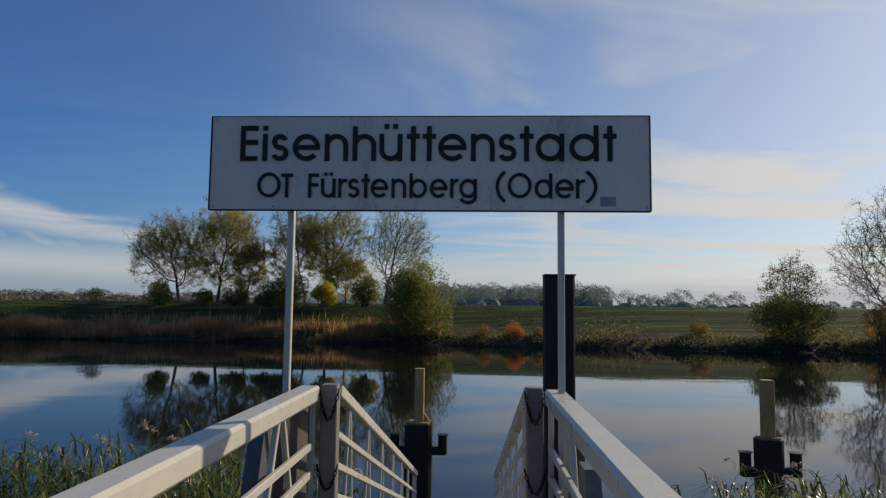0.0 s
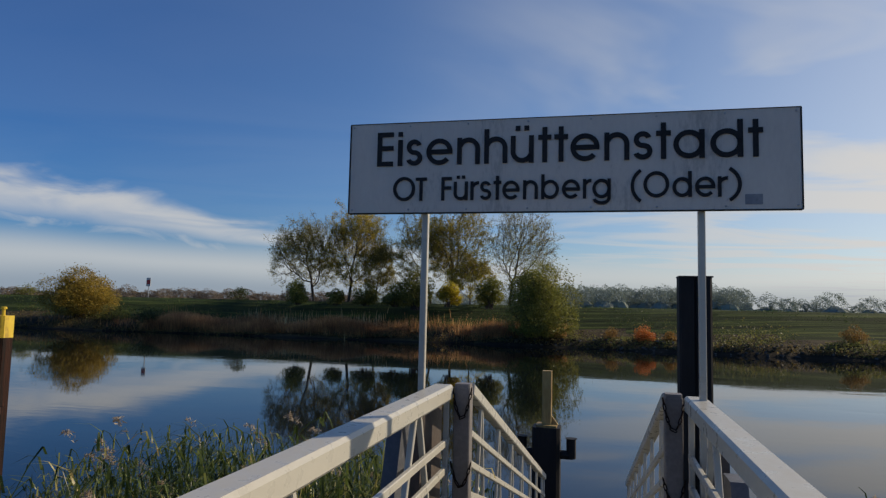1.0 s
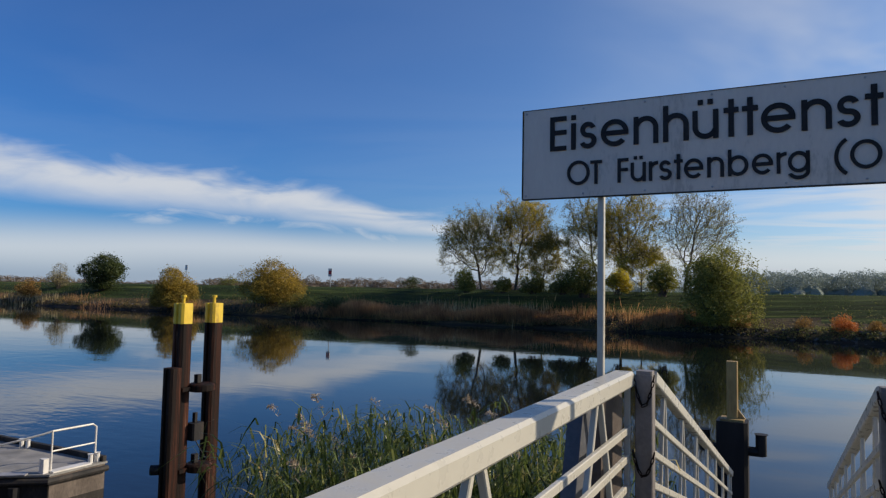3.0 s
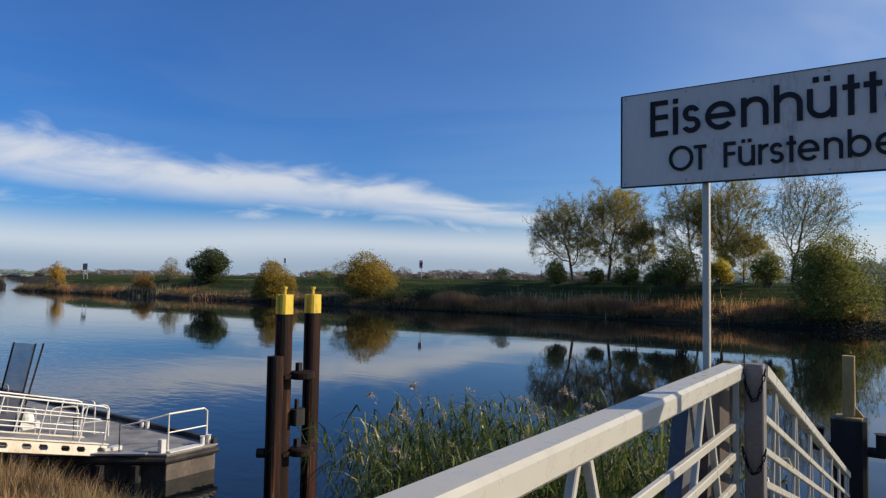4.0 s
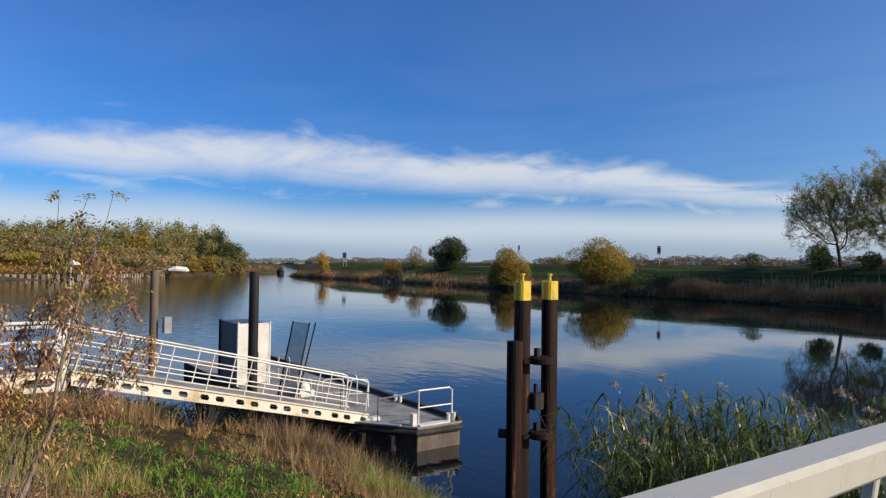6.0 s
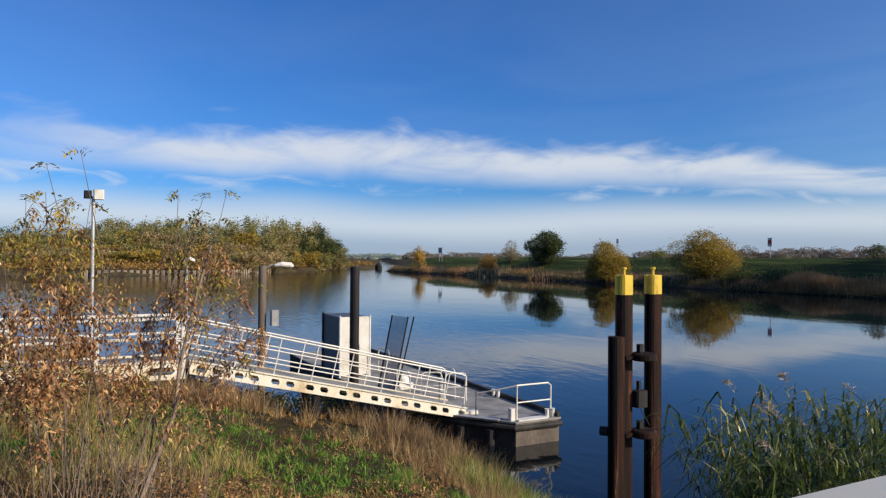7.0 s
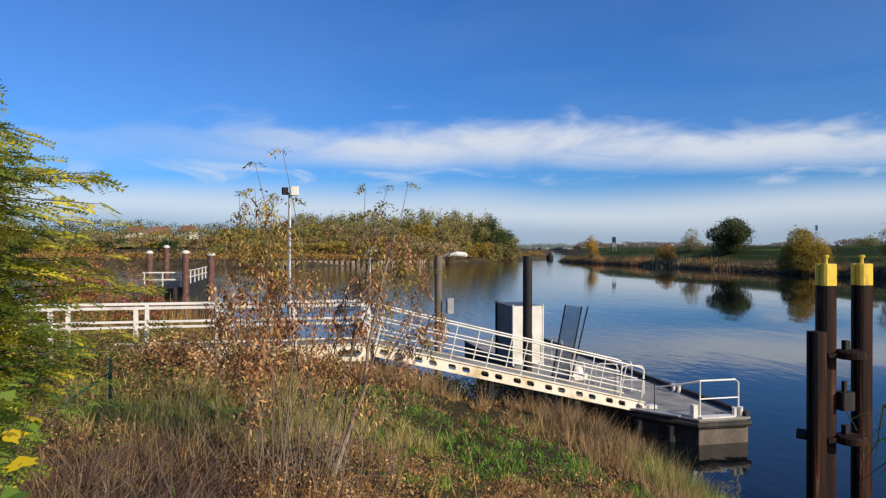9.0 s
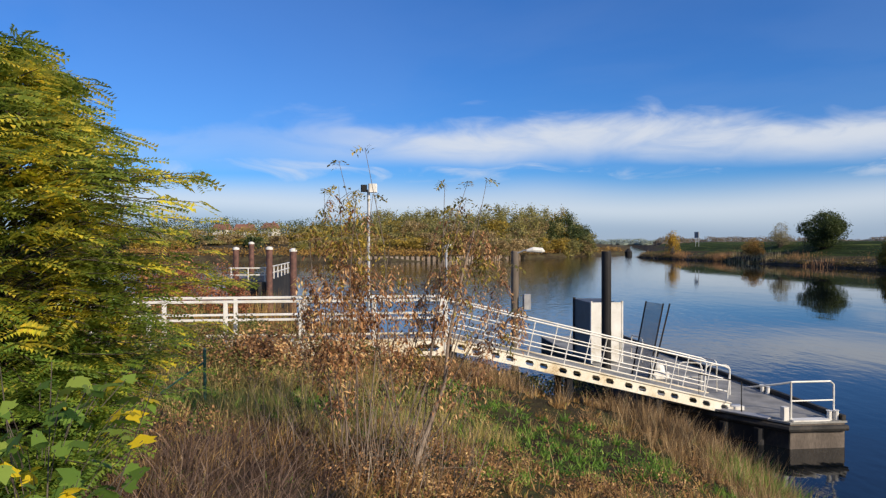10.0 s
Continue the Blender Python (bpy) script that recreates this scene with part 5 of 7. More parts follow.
# wooded bank behind the harbour
L_WOODOLIVE = foliage("autumn_wood_olive", [(0.0, (0.07, 0.068, 0.028)), (0.5, (0.15, 0.140, 0.050)), (1.0, (0.26, 0.22, 0.07))], 0.45, gain=1.9, grain=0.1)
L_WOODTAN = foliage("autumn_wood_tan", [(0.0, (0.085, 0.062, 0.030)), (0.5, (0.19, 0.140, 0.065)), (1.0, (0.31, 0.23, 0.11))], 0.45, gain=1.9, grain=0.1)
spots = {"green": [], "brown": [], "gold": [], "dark": [], "bare": []}
r2 = random.Random(5)


def crown(kind, az, dist, top, w, low=0.0):
    """One crown at a bearing az (degrees from +y towards -x) and a distance, its top at the given height."""
    x, y = -math.sin(radians(az)) * dist, math.cos(radians(az)) * dist
    z = ground_z(x, y) + low
    spots[kind].append((x, y, z, w, (top - z) * 1.02))


def skyline(az):
    """How high the wood stands over the eye, in degrees, at a bearing."""
    return float(np.interp(az, [70.6, 71.4, 72.2, 73.2, 74.5, 76.3, 78.5, 80, 84.5, 88, 90.5, 92.5, 96], [0.3, 0.9, 1.9, 3.0, 3.3, 3.6, 3.1, 3.3, 3.0, 3.15, 2.6, 1.7, 1.5]))


for az in np.arange(71.8, 96, 0.42):
    for row, dist, share in ((0, 232, 0.16), (0, 246, 0.34), (1, 268, 0.62), (2, 290, 0.84), (3, 308, 1.0)):
        near_end = max(0.0, 79 - az) * (5 if row else 9)
        top = 1.5 + math.tan(radians(skyline(az) * share * r2.uniform(0.84, 1.03))) * (dist + near_end)
        kinds = (["brown", "gold", "brown", "bare"], ["green", "brown", "bare", "gold"], ["bare", "bare", "green", "bare"], ["bare", "green", "bare"])[row]
        if az < 75.2:
            kinds = (["brown", "gold", "green"], ["dark", "dark", "green"], ["dark", "green", "dark"], ["dark", "gold", "gold"] if 73.2 < az < 74.8 else ["dark", "green"])[row]
        if r2.random() < (0.75, 0.7, 0.85, 0.9)[row]:
            crown(r2.choice(kinds), az + r2.uniform(-0.3, 0.3), dist + near_end + r2.uniform(-5, 5), top, (8.5, 8.5, 8.0, 8.0)[row] * r2.uniform(0.8, 1.2))
for az in np.arange(95.5, 117, 0.7):
    crown(r2.choice(["green", "brown", "gold", "dark"]), az, 250 + r2.uniform(0, 45), r2.uniform(2.6, 6.2), r2.uniform(7, 10))
for kind, leaf, per, label in (("green", L_WOODOLIVE, 620, "green autumn trees on the far harbour bank"), ("brown", L_WOODTAN, 560, "brown half-bare trees on the far harbour bank"), ("bare", L_WOODOLIVE, 520, "grey-olive thinning trees on the far harbour bank"),
                               ("gold", L_OLIVEGOLD, 600, "golden trees on the far harbour bank"), ("dark", L_DARK, 900, "dark green trees on the far harbour bank")):
    wood("harbour_wood", label, spots[kind], leaf, int(per * 1.5), 0.58, True)
k = 20000
t = rng.uniform(0, 1, k)
ax, ay = np.where(t < 0.55, -228 + 25 * t / 0.55, np.where(t < 0.7, -203 - 35 * (t - 0.55) / 0.15, -238 - 92 * (t - 0.7) / 0.3)), np.where(t < 0.55, -84 + 109 * t / 0.55, np.where(t < 0.7, 25 + 29 * (t - 0.55) / 0.15, 54 + 77 * (t - 0.7) / 0.3))
back = np.abs(rng.normal(0, 12, k)) + 1.5
xs, ys = ax - 0.9 * back, ay - 0.15 * back
zs, kk, ss = land(xs, ys)
keep = (ss > 1.0) & (wobble(xs, ys, 5.0, 2.0) + rng.normal(0, 0.3, k) > -0.35)
xs, ys, zs = xs[keep], ys[keep], zs[keep]
part("harbour_scrub", leaf_cloud("harbour_scrub", np.stack([xs, ys, zs + rng.uniform(0, 1, len(xs)) ** 1.5 * (1.2 + 0.8 * wobble(xs, ys, 4.0, 5.0))], 1), 0.6), L_BRONZE, None, "brown scrub and dry grass on the harbour bank", category="undergrowth", kind="stuff")
wood("harbour_wood", "trees round the houses on the hill", ridge(94, 116, 345, 1.5, 0.8, 11, 10.0, 0.3), L_WILLOW, 380, 0.6, True)
wood("harbour_wood", "dark trees behind the houses", ridge(91, 114, 430, 3, 0.6, 13, 13.5, 0.18), L_DARK, 420, 0.7, True)
wood("harbour_wood", "golden trees by the houses", ridge(95, 106, 300, 0.5, 1.1, 10, 8.0, 0.3), L_OLIVEGOLD, 420, 0.55, True)

# reeds, weeds and stones along the far shore
k = 44000
xs = np.concatenate([rng.uniform(-78, -5, int(k * 0.8)), rng.uniform(-260, -78, k - int(k * 0.8))])
ys = 101.7 + np.abs(rng.normal(0, 2.9, k)) + np.where(xs < -150, 3, 0)
keep = wobble(xs, ys, 3.2, 3.0) + 0.6 * wobble(xs, ys, 11.0, 1.0) + rng.normal(0, 0.25, k) > np.where(xs > -78, -0.55, 0.15)
xs, ys = xs[keep], ys[keep]
zs = land(xs, ys)[0]
k = len(xs)
part("far_reeds", ribbons("far_reeds", np.stack([xs, ys, zs - 0.1], 1), rng.uniform(0.9, 2.2, k) * (0.8 + 0.4 * wobble(xs, ys, 2.4, 1.0)), np.full(k, 0.10), rng.normal(0, 0.25, (k, 3)) * [1, 1, 0], 1), L_RUSTREED, None,
     "belt of rust-brown dry reeds along the far shore", category="reeds", kind="stuff")
k = 5000
xs, ys = rng.uniform(-300, 60, k), 107 + rng.normal(0, 2.5, k)
keep = wobble(xs, ys, 11.0, 5.0) > 0.25
xs, ys = xs[keep], ys[keep]
k = len(xs)
part("far_reeds", ribbons("far_reeds", np.stack([xs, ys, land(xs, ys)[0] - 0.1], 1), rng.uniform(1.0, 2.2, k), np.full(k, 0.10), rng.normal(0, 0.2, (k, 3)) * [1, 1, 0], 2), L_STRAW, None,
     "pale straw-coloured tall grass on the far bank", category="reeds", kind="stuff")
k = 44000
xs = np.concatenate([rng.uniform(-270, -20, k // 2), rng.uniform(-20, 75, k - k // 2)])
s = np.abs(rng.normal(0, 5.0, k)) + 0.4
ys = np.interp(xs, [-254, -190, -100, -20, 30, 60, 75], [105, 105, 101, 101, 94, 92, 91]) + s
clump = wobble(xs, ys, 2.6, 1.0) + wobble(xs, ys, 7.0, 6.0)
keep = clump + rng.normal(0, 0.2, k) > -0.15
xs, ys, clump = xs[keep], ys[keep], clump[keep]
zs = land(xs, ys)[0] + rng.uniform(0, 1, len(xs)) ** 1.5 * np.clip(0.4 + 0.7 * clump, 0.15, 1.1)
L_GOLDWEED = foliage("yellow_bank_weed", [(0.0, (0.036, 0.044, 0.014)), (0.5, (0.090, 0.100, 0.028)), (0.85, (0.17, 0.150, 0.048)), (1.0, (0.13, 0.16, 0.04))], 0.4, grain=0.5)
here = xs + rng.normal(0, 4, len(xs)) < -6
for sel, leaf, label in ((here, L_WEED, "low scrub and dead weeds along the far bank"), (~here, L_GOLDWEED, "yellow-olive grass and weeds along the far bank")):
    part("bank_weeds", leaf_cloud("bank_weeds", np.stack([xs, ys, zs], 1)[sel], 0.24), leaf, None, label, category="undergrowth", kind="stuff")
k = 26000
xs, ys = rng.uniform(-260, 90, k), rng.uniform(109, 124, k)
keep = wobble(xs, ys, 1.7, 2.0) + rng.normal(0, 0.3, k) > 0.1
xs, ys = xs[keep], ys[keep]
k = len(xs)
L_DIKEGRASS = foliage("dike_tufts", [(0.0, (0.02, 0.034, 0.010)), (0.6, (0.045, 0.075, 0.018)), (1.0, (0.09, 0.11, 0.03))], 0.25)
part("dike_grass", ribbons("dike_grass", np.stack([xs, ys, land(xs, ys)[0] - 0.05], 1), rng.uniform(0.12, 0.32, k), np.full(k, 0.12), rng.normal(0, 0.15, (k, 3)) * [1, 1, 0], 1), L_DIKEGRASS, None, "tufts of green grass on the dike slope", category="grass", kind="stuff")


def stones(count, xa, xb):
    m = Mesh()
    for i in range(count):
        x = r2.uniform(xa, xb)
        y = float(np.interp(x, [-254, -190, -100, -20, 30, 60], [105, 105, 101, 101, 94, 92])) + r2.uniform(-0.6, 2.4)
        s = r2.uniform(0.10, 0.30)
        z = ground_z(x, y) + s * 0.2
        ring = [[(x + s * f * math.cos(a + o) * r2.uniform(.8, 1.2), y + s * f * math.sin(a + o) * r2.uniform(.8, 1.2), z + s * h) for a in (0, 1.26, 2.5, 3.8, 5.0)] for f, h, o in ((0.8, -0.5, 0), (1.0, 0.1, .3), (0.5, 0.55, .5))]
        m.rings(ring)
    return m


k = 13000
xs = rng.uniform(-262, 75, k)
s = np.abs(rng.normal(0, 0.8, k))
ys = np.interp(xs, [-254, -190, -100, -20, 30, 60, 75], [105, 105, 101, 101, 94, 92, 91]) + s * 0.8 + 0.2
clump = wobble(xs, ys, 1.9, 4.0) + 0.8 * wobble(xs, ys, 8.0, 2.0)
keep = clump + rng.normal(0, 0.2, k) > -0.35
xs, ys, clump = xs[keep], ys[keep], clump[keep]
zs = land(xs, ys)[0] + rng.uniform(0, 1, len(xs)) * np.clip(0.35 + 0.5 * clump, 0.15, 1.0)
part("bank_scrub", leaf_cloud("bank_scrub", np.stack([xs, ys, zs], 1), 0.30), L_WEED, None, "dark brown overhanging scrub at the far waterline", category="undergrowth", kind="stuff")
part("bank_stones", stones(420, -15, 62), STONE, None, "grey rubble stones at the waterline", category="stones", kind="stuff")
part("bank_stones", stones(700, -254, -110), STONE, None, "dark rubble stones round the headland", category="stones", kind="stuff")

# sheet-pile wall, houses and river signs, far off
wallt = thing("quay_wall", "weathered brown sheet-pile quay wall", "quay wall")
m = Mesh()
m.box(-0.47, -0.16, -1.2, 0.47, 0.16, 1.05, 0.09)
SHEET = m.data("sheet")
for (ax, ay), (bx, by), cnt in (((-210, -4), (-203, 25), 18), ((-203, 25), (-238, 54), 30)):
    ang = math.degrees(math.atan2(by - ay, bx - ax))
    for i in range(cnt):
        t = (i + 0.5) / cnt
        piece("sheet", SHEET, SHEETPILE, wallt, pose(ax + (bx - ax) * t, ay + (by - ay) * t, -3.3, 0, 0, ang))


def house(x, y, z, w, d, h, turn, label):
    hs = thing("house", label, "house", "hill houses")
    M = pose(x, y, z, 0, 0, turn)

    def put(name, m, mat, parent=hs, lab=""):
        m.v = [tuple(M @ Vector(p)) for p in m.v]
        return part(name, m, mat, parent, lab)

    m = Mesh()
    m.box(-w / 2, -d / 2, -3, w / 2, d / 2, h)
    put("wall", m, RENDERWALL)
    m = Mesh()
    m.rings([[(-w / 2 - .4, -d / 2 - .5, h - .2), (-w / 2 - .4, 0, h + d * .42), (-w / 2 - .4, d / 2 + .5, h - .2)], [(w / 2 + .4, -d / 2 - .5, h - .2), (w / 2 + .4, 0, h + d * .42), (w / 2 + .4, d / 2 + .5, h - .2)]])
    put("roof", m, ROOF, hs, "red tiled gable roof")
    for i in range(3):
        for lv in (0.9, 3.5):
            m = Mesh()
            cx = -w / 2 + w * (i + 0.5) / 3
            m.box(cx - .5, d / 2, lv, cx + .5, d / 2 + 0.05, lv + 1.3)
            pane = put("window", m, GLASS)
            m = Mesh()
            m.box(cx - .5, -d / 2 - .05, lv, cx + .5, -d / 2, lv + 1.3)
            put("window", m, GLASS)
    m = Mesh()
    m.box(w * .2, -.4, h + d * .2, w * .2 + .7, .4, h + d * .42 + .8)
    put("chimney", m, ROOF)


house(-372, -79, 4.6, 8, 7, 5.0, 70, "pale plastered house with a red roof among trees")
house(-376, -54, 5.4, 7.5, 7, 5.0, 60, "white house with a red gable roof above the harbour")
house(-366, -66, 4.4, 9, 8, 4.5, 80, "small pale house among trees")


def river_sign(x, y, z, h, w, ph, face, label):
    s = thing("river_sign", label, "sign", "river signs")
    m = Mesh()
    m.tube([(x, y, ground_z(x, y) - 0.3), (x, y, z + h)], 0.09, 6)
    part("post", m, GALV, s)
    m = Mesh()
    m.beam((x - w / 2, y - 0.15, z + h - ph / 2), (x + w / 2, y - 0.15, z + h - ph / 2), 0.06, ph)
    part("plate", m, face, s)


river_sign(-92.3, 123.0, 2.3, 4.1, 1.0, 1.8, WHITE, "white river sign on a post on the dike")
m = Mesh()
m.beam((-92.7, 122.8, 5.5), (-91.9, 122.8, 5.5), 0.04, 0.85)
part("emblem", m, REDSIGN, bpy.data.objects["river_sign"], "red emblem")
river_sign(-139, 124, 2.3, 5.0, 0.85, 1.3, WHITE, "white river sign on a tall post")
billboard = thing("billboard", "grey board on two posts on the headland", "sign")
for dx in (-1.2, 1.2):
    m = Mesh()
    m.tube([(-236 + dx, 120, ground_z(-236, 120) - 0.3), (-236 + dx, 120, 5.9)], 0.10, 6)
    part("post", m, GALV, billboard)
m = Mesh()
m.beam((-237.6, 119.8, 4.9), (-234.4, 119.8, 4.9), 0.12, 2.2)
part("board", m, GREYSTEEL, billboard)
buoy = thing("river_mark", "dark floating river mark in the narrows", "buoy")
m = Mesh()
m.tube([(-297, 118, -4.2), (-297, 118, -2.0), (-297, 118, -1.2), (-297, 118, -0.6)], [1.6, 1.7, 0.9, 0.5], 10)
part("float", m, DARKSTEEL, buoy)

# ---- near bank ----
L_GRASS = foliage("green_grass", [(0.0, (0.022, 0.050, 0.008)), (0.45, (0.055, 0.110, 0.016)), (0.75, (0.115, 0.175, 0.028)), (1.0, (0.27, 0.23, 0.07))], 0.4, grain=1.6, own=0.55, gain=2.5)
L_DRY = foliage("dry_grass", [(0.0, (0.050, 0.030, 0.015)), (0.4, (0.15, 0.095, 0.045)), (0.75, (0.28, 0.19, 0.095)), (0.93, (0.42, 0.32, 0.18)), (1.0, (0.14, 0.17, 0.04))], 0.35, grain=1.6, own=0.75)
L_TAWNY = foliage("tawny_grass", [(0.0, (0.026, 0.016, 0.008)), (0.35, (0.085, 0.050, 0.020)), (0.62, (0.19, 0.112, 0.04)), (0.80, (0.25, 0.165, 0.06)), (0.88, (0.10, 0.12, 0.025)), (1.0, (0.12, 0.17, 0.03))], 0.35, grain=2.2, own=0.65, gain=2.8)
L_HERB = foliage("olive_herbs", [(0.0, (0.022, 0.024, 0.008)), (0.4, (0.065, 0.070, 0.018)), (0.75, (0.13, 0.12, 0.03)), (1.0, (0.24, 0.18, 0.04))], 0.35, grain=1.5, own=0.55)
BROWNTWIG = surface("brown_twig_bark", [(0.0, (0.06, 0.045, 0.035)), (1.0, (0.22, 0.17, 0.13))], 5, 0.8, 0.0, 0.2, 40)
L_SCRUB = foliage("brown_scrub", [(0.0, (0.018, 0.011, 0.008)), (0.4, (0.070, 0.038, 0.020)), (0.72, (0.17, 0.092, 0.038)), (0.86, (0.30, 0.19, 0.09)), (1.0, (0.11, 0.13, 0.03))], 0.35, grain=1.8, own=0.6, gain=3.0)
L_REED = foliage("green_reed", [(0.0, (0.010, 0.016, 0.005)), (0.4, (0.036, 0.056, 0.012)), (0.70, (0.095, 0.125, 0.028)), (0.86, (0.19, 0.205, 0.060)), (0.94, (0.34, 0.28, 0.11)), (1.0, (0.24, 0.13, 0.05))], 0.4, 0.35, 1.5, grain=1.5, own=0.75)
L_PLUME = foliage("reed_plume", [(0.0, (0.13, 0.10, 0.07)), (1.0, (0.34, 0.28, 0.20))], 0.4)
L_ASH = foliage("withered_leaves", [(0.0, (0.045, 0.022, 0.014)), (0.35, (0.125, 0.062, 0.030)), (0.65, (0.24, 0.125, 0.055)), (0.85, (0.38, 0.25, 0.12)), (0.93, (0.20, 0.18, 0.04)), (1.0, (0.14, 0.15, 0.03))], 0.35, grain=2.4, own=0.75, gain=2.1)
L_ASHGREEN = foliage("fresh_top_leaves", [(0.0, (0.05, 0.06, 0.014)), (0.5, (0.14, 0.125, 0.03)), (1.0, (0.34, 0.23, 0.04))], 0.4)
L_LOCUST = foliage("pinnate_leaves", [(0.0, (0.040, 0.060, 0.012)), (0.35, (0.10, 0.130, 0.022)), (0.55, (0.17, 0.180, 0.028)), (0.78, (0.36, 0.27, 0.03)), (1.0, (0.52, 0.36, 0.03))], 0.55, gain=2.4, grain=2.6, own=0.45)
L_LOCUSTGREEN = foliage("green_pinnate_leaves", [(0.0, (0.022, 0.044, 0.010)), (0.5, (0.070, 0.115, 0.018)), (0.85, (0.14, 0.17, 0.024)), (1.0, (0.36, 0.30, 0.03))], 0.45, gain=2.4, grain=1.1, own=0.6)
L_MAPLE = foliage("maple_leaves", [(0.0, (0.075, 0.14, 0.025)), (0.45, (0.15, 0.24, 0.04)), (0.68, (0.22, 0.28, 0.05)), (0.72, (0.66, 0.43, 0.02)), (1.0, (0.74, 0.44, 0.02))], 0.5, gain=1.5, own=0.96)


def scatter(k, az0, az1, d0, d1):
    """Places on the near bank spread out from the camera at the bridge head, thinner with distance."""
    a, d = np.radians(rng.uniform(az0, az1, k)), d0 * (d1 / d0) ** rng.uniform(0, 1, k)
    x, y = -np.sin(a) * d, np.cos(a) * d - 0.2
    z, kind, s = land(x, y)
    ok = (s > 0.1) & ~((x > -1.25) & (y > -2.5))
    return x[ok], y[ok], z[ok], d[ok]


def turf(name, k, leaf, label, hlo, hhi, mask, lean, az=(30, 132), d=(2.4, 24), wide=1.0, segs=2):
    x, y, z, dist = scatter(k, *az, *d)
    keep = mask(x, y) + rng.normal(0, 0.10, len(x)) > 0
    x, y, z, dist = x[keep], y[keep], z[keep], dist[keep]
    k = len(x)
    h = rng.uniform(hlo, hhi, k)
    ln = rng.normal(0, 1, (k, 3)) * [1, 1, 0] * h[:, None] * lean
    part(name, ribbons(name, np.stack([x, y, z - 0.03], 1), h, (0.004 + 0.0009 * dist) * wide * rng.uniform(0.7, 1.4, k), ln, segs), leaf, None, label, category="grass", kind="stuff")


def blobs(x, y, spots):
    """A soft field, 1 inside the given ellipses (x, y, rx, ry) and falling off round them."""
    return np.max([np.exp(-(((x - a) / c) ** 2 + ((y - b) / d) ** 2) * 0.7) for a, b, c, d in spots], 0)


def tufts(name, k, leaf, label, mask, hlo, hhi, blades, spread, az=(30, 132), d=(2.4, 24), wide=1.0, splay=0.75, segs=2):
    """Grass growing in tufts: blades that spring from one root and splay out."""
    x, y, z, dist = scatter(k, *az, *d)
    keep = mask(x, y) + rng.normal(0, 0.10, len(x)) > 0
    x, y, z, dist = (np.repeat(v[keep], blades) for v in (x, y, z, dist))
    n = len(x)
    h = np.repeat(rng.uniform(hlo, hhi, n // blades), blades) * rng.uniform(0.45, 1.1, n)
    a, f = rng.uniform(0, 2 * np.pi, n), np.sqrt(rng.uniform(0, 1, n))
    out = np.stack([np.cos(a), np.sin(a), np.zeros(n)], 1)
    base = np.stack([x, y, z - 0.03], 1) + out * (f * spread * 0.5)[:, None]
    ln = out * (h * splay * f)[:, None] + rng.normal(0, 0.12, (n, 3)) * [1, 1, 0] * h[:, None]
    part(name, ribbons(name, base, h, (0.004 + 0.0009 * dist) * wide * rng.uniform(0.7, 1.4, n), ln, segs), leaf, None, label, category="grass", kind="stuff")


LAWN = [(-13.0, 2.2, 2.3, 1.5), (-13.0, 3.9, 1.3, 0.8), (-12.6, -2.4, 2.2, 1.3), (-11.0, -1.4, 1.4, 0.8), (-12.6, 0.4, 1.5, 0.9), (-11.4, 4.6, 1.0, 0.7), (-7.4, 3.6, 1.0, 0.8), (-6.0, 1.2, 0.9, 0.7), (-10.6, 5.6, 0.6, 0.4)]
EDGE = [(-15.3, 2.4, 1.2, 0.7), (-16.2, 4.2, 1.1, 1.3), (-14.9, 5.4, 1.4, 0.8), (-13.9, 6.6, 1.2, 0.6), (-16.6, 6.2, 1.2, 1.0), (-10.8, 6.4, 1.2, 0.5), (-8.8, 6.0, 1.2, 0.7)]
lawn = lambda x, y: blobs(x, y, LAWN) + 0.32 * wobble(x, y, 0.55, 3.0) + 0.18 * wobble(x, y, 0.21, 7.0)
edge = lambda x, y: blobs(x, y, EDGE) + 0.25 * wobble(x, y, 0.45, 5.0)
lumps = lambda x, y: wobble(x, y, 0.42, 8.0) + 0.5 * wobble(x, y, 0.19, 3.0)
tufts("green_grass", 26000, L_GRASS, "fresh green grass on the bank slope", lambda x, y: lawn(x, y) - 0.40, 0.05, 0.17, 11, 0.10, wide=1.5, splay=1.0)
tufts("green_grass", 1500, L_GRASS, "taller green grass tussocks on the bank slope", lambda x, y: lawn(x, y) - 0.35 + 0.2 * lumps(x, y), 0.16, 0.34, 22, 0.10, wide=1.1)
tufts("tawny_grass", 6500, L_TAWNY, "short tawny autumn grass on the bank", lambda x, y: 0.50 - lawn(x, y) + 0.25 * lumps(x, y) - 0.8 * blobs(x, y, [(-6.4, -2.5, 1.6, 1.2), (-7.8, -1.7, 1.3, 0.9)]), 0.06, 0.20, 10, 0.12, wide=2.0, splay=1.0)
tufts("tawny_grass", 2100, L_TAWNY, "tawny grass tussocks on the bank", lambda x, y: 0.25 - lawn(x, y) + 0.5 * lumps(x, y), 0.16, 0.42, 30, 0.14, wide=0.6)
tufts("dry_grass", 2300, L_DRY, "tall pale dry grass near the waterline", lambda x, y: edge(x, y) + 0.45 * lumps(x, y) - 0.60, 0.30, 0.80, 24, 0.30, d=(5.0, 24), wide=0.42, splay=0.5, segs=3)
